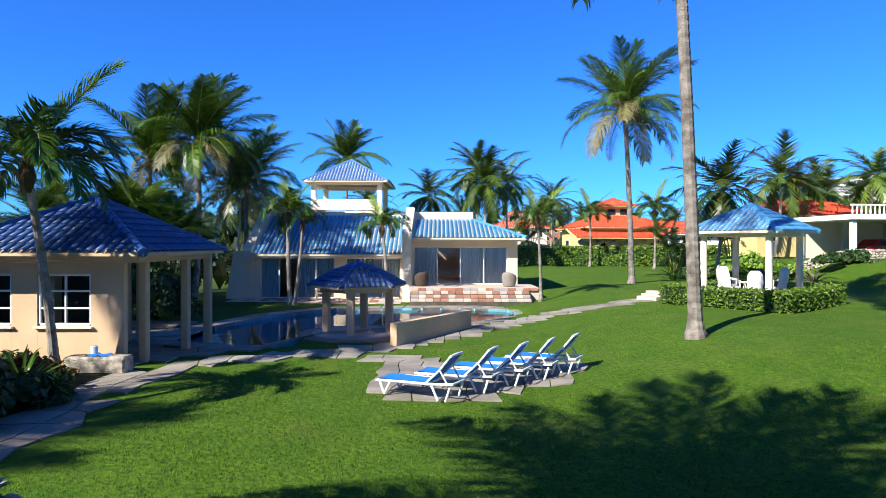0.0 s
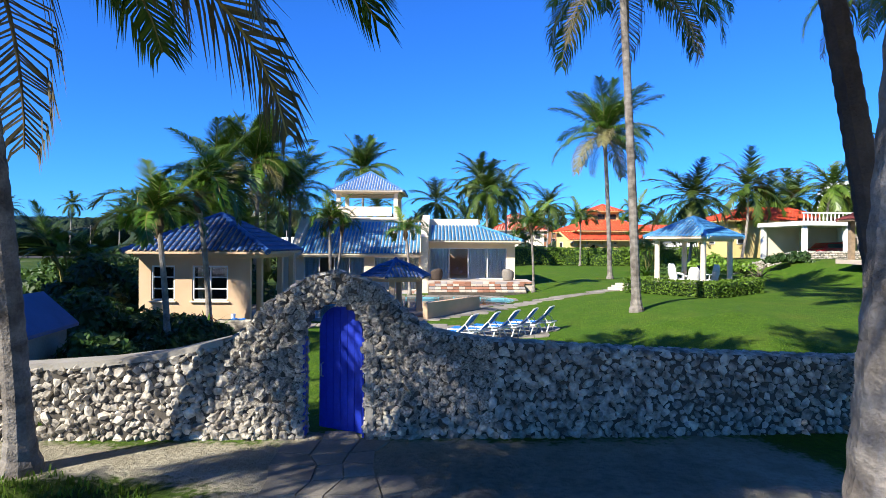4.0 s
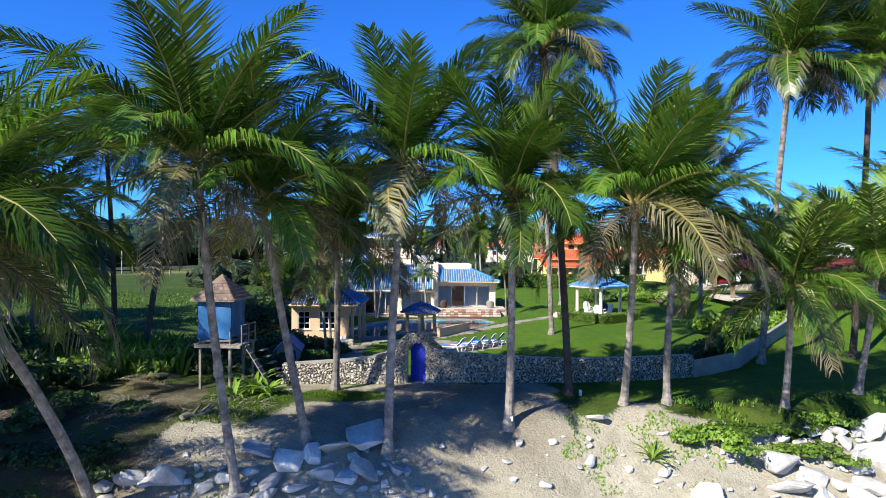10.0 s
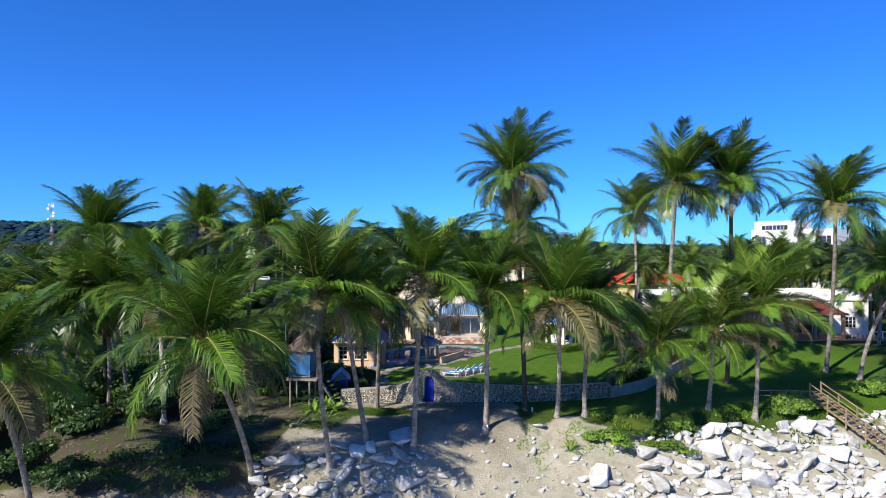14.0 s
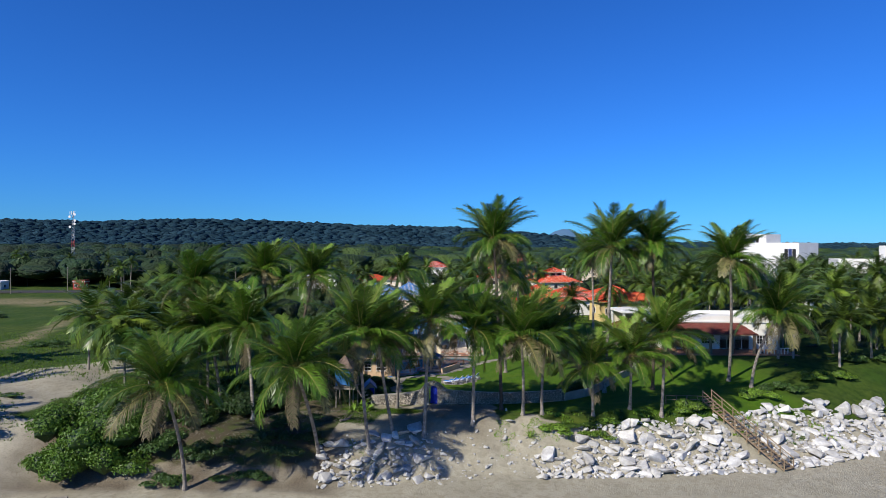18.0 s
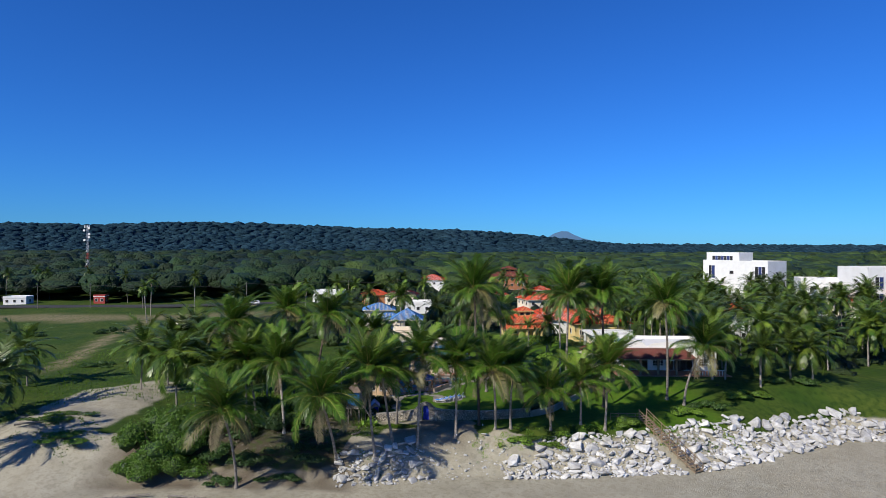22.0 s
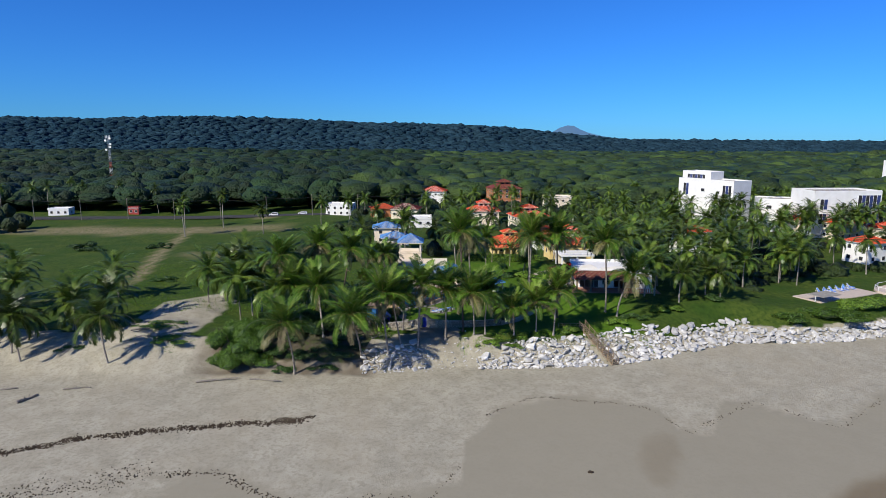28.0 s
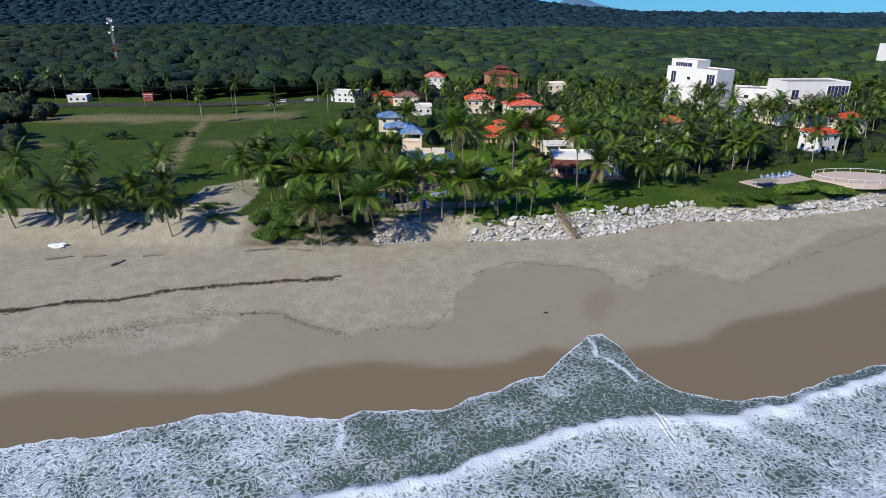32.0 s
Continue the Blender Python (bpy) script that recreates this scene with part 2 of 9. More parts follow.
GLASS = glassy("window_glass", (0.90, 0.93, 0.94))[0]
POOL_WATER, _n, _ln, _gl, _fr = glassy("pool_water", (0.42, 0.78, 0.86), 0.03, 1.33)
_w = _n.new("ShaderNodeTexNoise")
_w.inputs["Scale"].default_value = 1.6
_b = _n.new("ShaderNodeBump")
_b.inputs["Strength"].default_value, _b.inputs["Distance"].default_value = 0.25, 0.05
_tc = _n.new("ShaderNodeTexCoord")
_ln(_tc.outputs["Object"], _w.inputs["Vector"])
_ln(_w.outputs["Fac"], _b.inputs["Height"])
_ln(_b.outputs[0], _gl.inputs["Normal"])
_ln(_b.outputs[0], _fr.inputs["Normal"])


# ---- mesh helpers ----
class Shape:
    """Collects vertices and faces of one part."""

    def __init__(self):
        self.v, self.f = [], []

    def add(self, verts, faces):
        k = len(self.v)
        self.v.extend(tuple(p) for p in verts)
        self.f.extend(tuple(k + i for i in q) for q in faces)
        return self

    def box(self, c, s, rz=0.0, ch=0.012, m=None):
        """A box with chamfered edges: centre, full sizes, turn in degrees."""
        hx, hy, hz = (a / 2 for a in s)
        ch = min(ch, hx * 0.45, hy * 0.45, hz * 0.45)
        vs, ids = [], {}
        for sx in (-1, 1):
            for sy in (-1, 1):
                for sz in (-1, 1):
                    for ax in range(3):
                        q = [sx * (hx - ch), sy * (hy - ch), sz * (hz - ch)]
                        q[ax] = (sx * hx, sy * hy, sz * hz)[ax]
                        ids[sx, sy, sz, ax] = len(vs)
                        vs.append(Vector(q))
        fs = []
        for ax in range(3):
            a, b = [k for k in range(3) if k != ax]
            for sg in (-1, 1):
                def key(p, q):
                    t = [0, 0, 0]
                    t[ax], t[a], t[b] = sg, p, q
                    return ids[t[0], t[1], t[2], ax]
                fs.append([key(-1, -1), key(1, -1), key(1, 1), key(-1, 1)])
                for sh in (-1, 1):
                    # edge strip between face ax and face a, once per pair
                    pass
        for ax in range(3):
            a, b = [(0, 1, 2), (1, 2, 0), (2, 0, 1)][ax][1:]
            for sa in (-1, 1):
                for sb in (-1, 1):
                    def key2(s0, which):
                        t = [0, 0, 0]
                        t[ax], t[a], t[b] = s0, sa, sb
                        return ids[t[0], t[1], t[2], which]
                    fs.append([key2(-1, a), key2(1, a), key2(1, b), key2(-1, b)])
        for sx in (-1, 1):
            for sy in (-1, 1):
                for sz in (-1, 1):
                    fs.append([ids[sx, sy, sz, k] for k in range(3)])
        mm = Matrix.Translation(c) @ Matrix.Rotation(radians(rz), 4, "Z")
        if m is not None:
            mm = m @ mm
        return self.add([mm @ q for q in vs], fs)

    def tube(self, pts, radii, n=8, caps=True):
        pts = [Vector(p) for p in pts]
        vs, fs = [], []
        side = None
        for i, p in enumerate(pts):
            d = (pts[min(i + 1, len(pts) - 1)] - pts[max(i - 1, 0)]).normalized()
            if side is None:
                side = d.orthogonal().normalized()
            side = (side - d * side.dot(d)).normalized()
            up = d.cross(side)
            for k in range(n):
                a = 2 * math.pi * k / n
                vs.append(p + (side * math.cos(a) + up * math.sin(a)) * radii[i])
        for i in range(len(pts) - 1):
            for k in range(n):
                fs.append((i * n + k, i * n + (k + 1) % n, (i + 1) * n + (k + 1) % n, (i + 1) * n + k))
        if caps:
            fs.append(tuple(range(n))[::-1])
            fs.append(tuple(range((len(pts) - 1) * n, len(pts) * n)))
        return self.add(vs, fs)

    def cyl(self, p0, p1, r0, r1=None, n=12):
        return self.tube([p0, p1], [r0, r0 if r1 is None else r1], n)

    def prism(self, outline, z0, z1):
        """An upright prism over a plan outline (counter-clockwise)."""
        n = len(outline)
        vs = [(x, y, z0) for x, y in outline] + [(x, y, z1) for x, y in outline]
        fs = [tuple(range(n))[::-1], tuple(range(n, 2 * n))]
        fs += [(i, (i + 1) % n, n + (i + 1) % n, n + i) for i in range(n)]
        return self.add(vs, fs)

    def slab(self, corners, thick):
        """A flat polygon given by its upper corners, with thickness straight down."""
        n = len(corners)
        vs = [tuple(c) for c in corners] + [(c[0], c[1], c[2] - thick) for c in corners]
        fs = [tuple(range(n)), tuple(range(n, 2 * n))[::-1]]
        fs += [(i, n + i, n + (i + 1) % n, (i + 1) % n) for i in range(n)]
        return self.add(vs, fs)

    def mesh(self, name, mat, smooth=False):
        me = bpy.data.meshes.new(name)
        me.from_pydata(self.v, [], self.f)
        if mat:
            me.materials.append(mat)
        bm = bmesh.new()
        bm.from_mesh(me)
        bmesh.ops.recalc_face_normals(bm, faces=bm.faces)
        bm.to_mesh(me)
        bm.free()
        if smooth:
            me.polygons.foreach_set("use_smooth", [True] * len(me.polygons))
        return me

    def part(self, name, mat, parent=None, label="", smooth=False):
        return attach(name, self.mesh(name, mat, smooth), parent, label)


def attach(name, me, parent=None, label="", m=None):
    ob = new(name, me)
    if parent:
        ob.parent = parent
    if label:
        ob["label"] = label
    if m is not None:
        ob.matrix_basis = m
    return ob


def raw(name, verts, faces, mat, smooth=False):
    me = bpy.data.meshes.new(name)
    me.from_pydata(verts, [], faces)
    me.materials.append(mat)
    if smooth:
        me.polygons.foreach_set("use_smooth", [True] * len(me.polygons))
    return me


def thing(name, at, label, category, group="", kind="", rz=0.0):
    e = new(name)
    e.empty_display_size = 0.2
    e.matrix_basis = pose(*at, 0, 0, rz)
    return tagged(e, label, category, group, kind)


def smoothstep(a, b, x):
    t = np.clip((np.asarray(x, float) - a) / (b - a), 0, 1)
    return t * t * (3 - 2 * t)


def wobble(x, y, s, seed=0):
    """Cheap smooth unevenness over a plan."""
    x, y = np.asarray(x, float) * s + seed * 7.3, np.asarray(y, float) * s - seed * 3.1
    return (np.sin(x + 1.7 * np.sin(y * 0.7)) + np.sin(y * 1.3 + 1.1 * np.sin(x * 0.9 + 2)) + np.sin((x + y) * 0.77 + 0.5)) / 3


# ---- the lie of the land ----
TOE_X = [-400, -140, -90, -72, -52, -41, -27, -10, 4, 17, 33, 45, 63, 81, 110, 160, 400]
TOE_Y = [-40, -22, -14.5, -14.3, -16.5, -11.5, -12.8, -11.3, -8.6, -8.1, -6.8, -2, 6, 6, 14, 34, 130]
TOP_X = [-400, -140, -90, -60, -40, -25, -9, 2, 10, 20, 30, 45, 63, 81, 110, 160, 400]
TOP_Y = [-20, 0, 2, -1, -3, -5, -3.5, -2.2, -1.2, 0.5, 3, 9, 17, 16, 25, 46, 142]
WET_X = [-120, -66.4, -60.5, -46.7, -35.7, -33.9, -29.4, -22, -14.5, 3.6, 4.4, 10.9, 23.4, 35.7, 36.4, 40, 48.1, 61.6, 73.1, 99, 113.6, 200]
WET_Y = [-76, -59.9, -55.1, -57.3, -52.8, -46.9, -41.5, -46.8, -50.7, -45, -35.3, -24.4, -19.7, -24.2, -31.2, -33.7, -20.4, -29.6, -20.2, 0.7, 4.2, 44]
SOAK_X = [-120, -60.4, -47.2, -30.9, -19.8, -9.8, 1.7, 12.3, 18.4, 30.4, 46.1, 53.9, 68.5, 85.6, 120, 200]
SOAK_Y = [-82, -68.8, -66.7, -66.6, -61.4, -58.9, -61.2, -58.7, -53.5, -55, -51.5, -44.5, -39.9, -33, -16, 16]
FOAM_X = [-140, -90, -53.5, -44.2, -36.4, -24.7, -16.6, -11.8, -9.1, 3.3, 10, 17.1, 21.4, 26.4, 28.8, 30.9, 31.6, 34.9, 41.6, 52.4, 71.9, 110, 160, 300]
FOAM_Y = [-92, -86, -79.2, -76.7, -74.6, -71.1, -72.5, -73.6, -71.4, -70.3, -66, -62.2, -57.4, -50.8, -50.2, -53.5, -59.8, -65.1, -68.8, -66.4, -57.9, -42, -16, 50]
BORE_X = [-60, -22.4, -7.2, 1.9, 10.3, 23, 34, 41.4, 51, 70.8, 110, 300]
BORE_Y = [-99, -90.5, -86.5, -84.2, -79.3, -74.2, -73, -72.4, -70, -61, -46, 44]
SEA = -5.75


def land(x, y):
    """Height of the ground."""
    x, y = np.asarray(x, float), np.asarray(y, float)
    toe, top = np.interp(x, TOE_X, TOE_Y), np.interp(x, TOP_X, TOP_Y)
    flat = -0.12 - 0.24 * smoothstep(3, 9, y) + 0.85 * smoothstep(2, 11, x) * smoothstep(4, 16, y) + 0.35 * smoothstep(14, 30, x) * smoothstep(16, 4, y) + 0.25 * smoothstep(40, 70, y)
    flat = flat + 0.06 * wobble(x, y, 0.35)
    flat = flat + 1.1 * smoothstep(25, 30, x) * smoothstep(45, 55, y) * smoothstep(76, 68, y) * smoothstep(76, 66, x)
    flat = flat + 1.65 * smoothstep(25, 31, x) * smoothstep(9, 19, y) * smoothstep(58, 42, y) * smoothstep(82, 62, x)
    flat = flat + 1.6 * np.exp(-(((x + 55) / 9) ** 2 + ((y - 10) / 17) ** 2)) * (1 + 0.35 * wobble(x, y, 0.5, 3))
    flat = flat + 0.4 * smoothstep(-20, -50, x) * wobble(x, y, 0.08, 2)
    flat = flat - 1.4 * smoothstep(-60, -110, x) * smoothstep(40, 140, y)
    s = (y - toe) / np.maximum(top - toe, 1)
    bank = -4.2 + (flat + 4.2) * smoothstep(0.0, 1.0, np.clip(s, 0, 1) * 0.92 + 0.04) 
    bank = bank + 0.22 * wobble(x, y, 1.1, 5) * smoothstep(0, 0.2, s) * smoothstep(1.15, 0.8, s)
    beach = -4.2 - 0.0235 * (toe - y) + 0.05 * wobble(x, y, 0.25, 1)
    beach = np.maximum(beach, -9)
    z = np.where(s < 0, beach, np.where(s > 1, flat, bank))
    return z


def land1(x, y):
    return float(land(x, y))


POOL = [(-9.2, 22.0), (-7.2, 21.2), (-5.6, 21.0), (-5.2, 22.4), (-4.4, 24.2), (-2.0, 25.4), (0.2, 26.4), (2.2, 27.8), (3.4, 29.4), (3.9, 31.0), (3.3, 32.6), (1.0, 33.4), (-2.0, 33.2), (-5.4, 32.6), (-8.0, 29.6), (-9.2, 25.8)]


def inside(poly, x, y):
    x, y = np.asarray(x, float), np.asarray(y, float)
    r = np.zeros(x.shape, bool)
    n = len(poly)
    for i in range(n):
        (x0, y0), (x1, y1) = poly[i], poly[(i + 1) % n]
        c = ((y0 > y) != (y1 > y)) & (x < (x1 - x0) * (y - y0) / (y1 - y0 + 1e-12) + x0)
        r ^= c
    return r


def spaced(stops):
    out = [stops[0][0]]
    for (a, step), (b, _) in zip(stops[:-1], stops[1:]):
        n = max(1, round((b - a) / step))
        out += [a + (b - a) * (i + 1) / n for i in range(n)]
    return np.array(out)


def fbm(x, y, s, seed):
    return 0.6 * wobble(x, y, s, seed) + 0.4 * wobble(x, y, s * 2.7, seed + 4)


def ground_sheet():
    xs = spaced([(-4800, 800), (-800, 80), (-320, 12), (-120, 2.4), (-32, 0.5), (46, 1.6), (130, 8), (340, 80), (800, 800), (4800, 1)])
    ys = spaced([(-600, 60), (-120, 6), (-84, 1.6), (-16, 0.45), (34, 1.0), (60, 4), (220, 20), (600, 300), (4800, 1)])
    gx, gy = np.meshgrid(xs, ys)
    z = land(gx, gy)
    z[inside(POOL, gx, gy)] = -2.4
    nx, ny = len(xs), len(ys)
    verts = np.stack([gx.ravel(), gy.ravel(), z.ravel()], 1)
    i = np.arange((ny - 1) * nx).reshape(ny - 1, nx)[:, :-1].ravel()
    faces = np.stack([i, i + 1, i + nx + 1, i + nx], 1)
    me = bpy.data.meshes.new("ground")
    me.from_pydata(verts.tolist(), [], faces.tolist())
    me.polygons.foreach_set("use_smooth", [True] * len(me.polygons))
    x, y = gx.ravel(), gy.ravel()
    toe, top = np.interp(x, TOE_X, TOE_Y), np.interp(x, TOP_X, TOP_Y)
    scrub = smoothstep(-12, -15, x) * smoothstep(-40, -36, x)
    brow = toe + (top - toe) * np.interp(x, [8, 15, 40, 48], [1.0, 0.72, 0.66, 0.5])
    sand = smoothstep(0.6, -1.2, y - brow + 1.2 * fbm(x, y, 0.8, 2) + 4.2 * scrub)
    # sandy yard before the gate, dune in the west, tracks in the field
    yard = smoothstep(1.5, 0, np.maximum(np.abs(x + 3.6) - 7.2, np.abs(y + 1.6) - 3.6) + 0.7 * fbm(x, y, 1.1, 1))
    isle = np.exp(-(((x + 6.2) / 2.4) ** 2 + ((y - 0.2) / 1.0) ** 2)) * 1.6
    isle = isle + np.exp(-(((x + 10.9) / 2.1) ** 2 + ((y + 1.4) / 2.9) ** 2)) * 1.8
    sand = np.maximum(sand, np.clip(yard - isle, 0, 1))
    dune = smoothstep(0.2, -0.3, ((x + 55.5) / 9) ** 2 + ((y - 10) / 19) ** 2 - 1 + 0.5 * fbm(x, y, 0.35, 3))
    sand = np.maximum(sand, dune)
    tx = np.interp(y, [30, 56, 100, 141, 170], [-80, -86, -98, -107, -112])
    track = smoothstep(2.6, 1.2, np.abs(x - tx) + 0.8 * fbm(x, y, 0.3, 6)) * smoothstep(30, 50, y) * smoothstep(160, 145, y)
    dry = np.clip(track + 0.8 * smoothstep(0.45, 0.8, fbm(x, y, 0.09, 8)) * smoothstep(-45, -60, x) + 0.8 * smoothstep(14, 4, np.abs(y - 150 - 0.05 * x + 6 * fbm(x, y, 0.1, 9))) * smoothstep(-60, -75, x), 0, 1)
    lawn = smoothstep(-11, -9, x) * smoothstep(34, 28, x) * smoothstep(2.2, 3, y) * smoothstep(70, 62, y)
    lawn = np.maximum(lawn, smoothstep(3, 6, x) * smoothstep(46, 38, x) * smoothstep(-1, 1, y) * smoothstep(40, 30, y))
    soil = smoothstep(-9.5, -13, x) * smoothstep(-46, -42, x) * smoothstep(4, 1.5, y) * smoothstep(-13.5, -11.5, y + 1.2 * fbm(x, y, 0.6, 4))
    soil = np.maximum(soil, smoothstep(-7.9, -8.5, x) * smoothstep(-13, -12, x) * smoothstep(5, 6.5, y) * smoothstep(17.4, 16.6, y))
    soil = np.clip(np.maximum(soil, 0.62 * smoothstep(2.6, -2.2, np.maximum(np.abs(x + 3.6) - 6.6, np.abs(y + 1.4) - 3.4) + 1.2 * fbm(x, y, 0.9, 1))) * (0.8 + 0.5 * fbm(x, y, 0.7, 6)) - isle, 0, 1)
    wet = smoothstep(0.8, -0.8, y - np.interp(x, WET_X, WET_Y) + 1.3 * fbm(x, y, 0.45, 3))
    soak = smoothstep(1.5, -1.5, y - np.interp(x, SOAK_X, SOAK_Y) + 1.5 * fbm(x, y, 0.12, 7))
    soak = np.maximum(soak, 0.4 * smoothstep(0.5, -0.7, ((x - 31) / 3.4) ** 2 + ((y + 39 - 0.9 * (x - 31)) / 5.5) ** 2 - 1 + 0.8 * fbm(x, y, 0.5, 5)))
    wet = wet * smoothstep(2, -2, y - toe)
    for name, vals in (("sand", sand), ("dry", dry), ("lawn", lawn), ("wet", wet), ("soak", soak), ("soil", soil)):
        me.attributes.new(name, "FLOAT", "POINT").data.foreach_set("value", np.ascontiguousarray(vals, dtype=np.float32))
    return me


def ground_material():
    m = bpy.data.materials.new("ground")
    m.use_nodes = True
    n, ln = m.node_tree.nodes, m.node_tree.links.new
    p = n["Principled BSDF"]
    tc = n.new("ShaderNodeTexCoord")

    def tex(scale, detail=5, kind="ShaderNodeTexNoise"):
        t = n.new(kind)
        t.inputs["Scale"].default_value = scale
        if kind == "ShaderNodeTexNoise":
            t.inputs["Detail"].default_value = detail
        ln(tc.outputs["Object"], t.inputs["Vector"])
        return t

    def ramp(sock, a, b):
        r = n.new("ShaderNodeMapRange")
        r.inputs[1].default_value, r.inputs[2].default_value = a, b
        ln(sock, r.inputs[0])
        return r.outputs[0]

    def mix(fac, a, b):
        k = n.new("ShaderNodeMix")
        k.data_type = "RGBA"
        for s, v in ((k.inputs[0], fac), (k.inputs[6], a), (k.inputs[7], b)):
            if isinstance(v, tuple):
                s.default_value = (*v, 1)
            elif isinstance(v, float):
                s.default_value = v
            else:
                ln(v, s)
        return k.outputs[2]

    def attr(name):
        a = n.new("ShaderNodeAttribute")
        a.attribute_name = name
        return a.outputs["Fac"]

    def maths(op, a, b):
        k = n.new("ShaderNodeMath")
        k.operation = op
        for s, v in zip(k.inputs, (a, b)):
            if isinstance(v, float):
                s.default_value = v
            else:
                ln(v, s)
        return k.outputs[0]

    big, mid, small, grain = tex(0.12), tex(1.1), tex(9, 6), tex(60, 4)
    lawn = mix(ramp(mid.outputs[0], 0.35, 0.68), (0.060, 0.138, 0.008), (0.100, 0.180, 0.012))
    lawn = mix(ramp(small.outputs[0], 0.35, 0.7), lawn, (0.040, 0.092, 0.006))
    lawn = mix(maths("MULTIPLY", ramp(tex(0.45).outputs[0], 0.52, 0.76), 0.38), lawn, (0.150, 0.160, 0.028))
    field = mix(ramp(big.outputs[0], 0.35, 0.65), (0.036, 0.076, 0.009), (0.072, 0.102, 0.015))
    field = mix(ramp(mid.outputs[0], 0.4, 0.7), field, (0.024, 0.052, 0.007))
    grass = mix(attr("lawn"), field, lawn)
    grass = mix(maths("MULTIPLY", attr("dry"), ramp(mid.outputs[0], 0.25, 0.6)), grass, (0.26, 0.21, 0.12))
    sand = mix(ramp(tex(0.35).outputs[0], 0.35, 0.65), (0.345, 0.320, 0.242), (0.432, 0.400, 0.308))
    sand = mix(maths("MULTIPLY", ramp(small.outputs[0], 0.45, 0.75), 0.5), sand, (0.26, 0.22, 0.155))
    sand = mix(maths("MULTIPLY", ramp(tex(1.7, 7).outputs[0], 0.5, 0.62), 0.45), sand, (0.235, 0.212, 0.150))
    sand = mix(maths("MULTIPLY", ramp(tex(0.09, 3).outputs[0], 0.45, 0.7), 0.4), sand, (0.36, 0.315, 0.225))
    sand = mix(maths("MULTIPLY", ramp(tex(4.2, 3).outputs[0], 0.56, 0.68), 0.30), sand, (0.20, 0.175, 0.125))
    sand = mix(maths("MULTIPLY", attr("wet"), 0.85), sand, (0.262, 0.238, 0.174))
    sand = mix(maths("MULTIPLY", attr("soak"), 0.85), sand, (0.176, 0.136, 0.078))
    sand = mix(attr("soil"), sand, mix(ramp(small.outputs[0], 0.4, 0.65), (0.145, 0.115, 0.082), (0.075, 0.060, 0.042)))
    grass = mix(maths("MULTIPLY", attr("soil"), ramp(mid.outputs[0], 0.25, 0.5)), grass, (0.080, 0.064, 0.043))
    edge = ramp(maths("ADD", attr("sand"), maths("MULTIPLY", maths("SUBTRACT", small.outputs[0], 0.5), 0.9)), 0.35, 0.65)
    ln(mix(edge, grass, sand), p.inputs["Base Color"])
    rough = n.new("ShaderNodeMapRange")
    ln(attr("soak"), rough.inputs[0])
    rough.inputs[3].default_value, rough.inputs[4].default_value = 0.95, 0.62
    ln(rough.outputs[0], p.inputs["Roughness"])
    p.inputs["Specular IOR Level"].default_value = 0.15
    hh = maths("ADD", maths("MULTIPLY", grain.outputs[0], 0.35), maths("MULTIPLY", small.outputs[0], 1.0))
    dryness = maths("SUBTRACT", 1.0, maths("MULTIPLY", maths("MAXIMUM", attr("wet"), attr("soak")), 0.9))
    bp = n.new("ShaderNodeBump")
    bp.inputs["Distance"].default_value = 0.12
    ln(maths("MULTIPLY", dryness, 0.7), bp.inputs["Strength"])
    ln(hh, bp.inputs["Height"])
    ln(bp.outputs[0], p.inputs["Normal"])
    return m


ground = new("ground", ground_sheet())
ground.data.materials.append(ground_material())
tagged(ground, "lawn, grassy field, dune and sandy beach in one sheet", "ground", kind="structure")


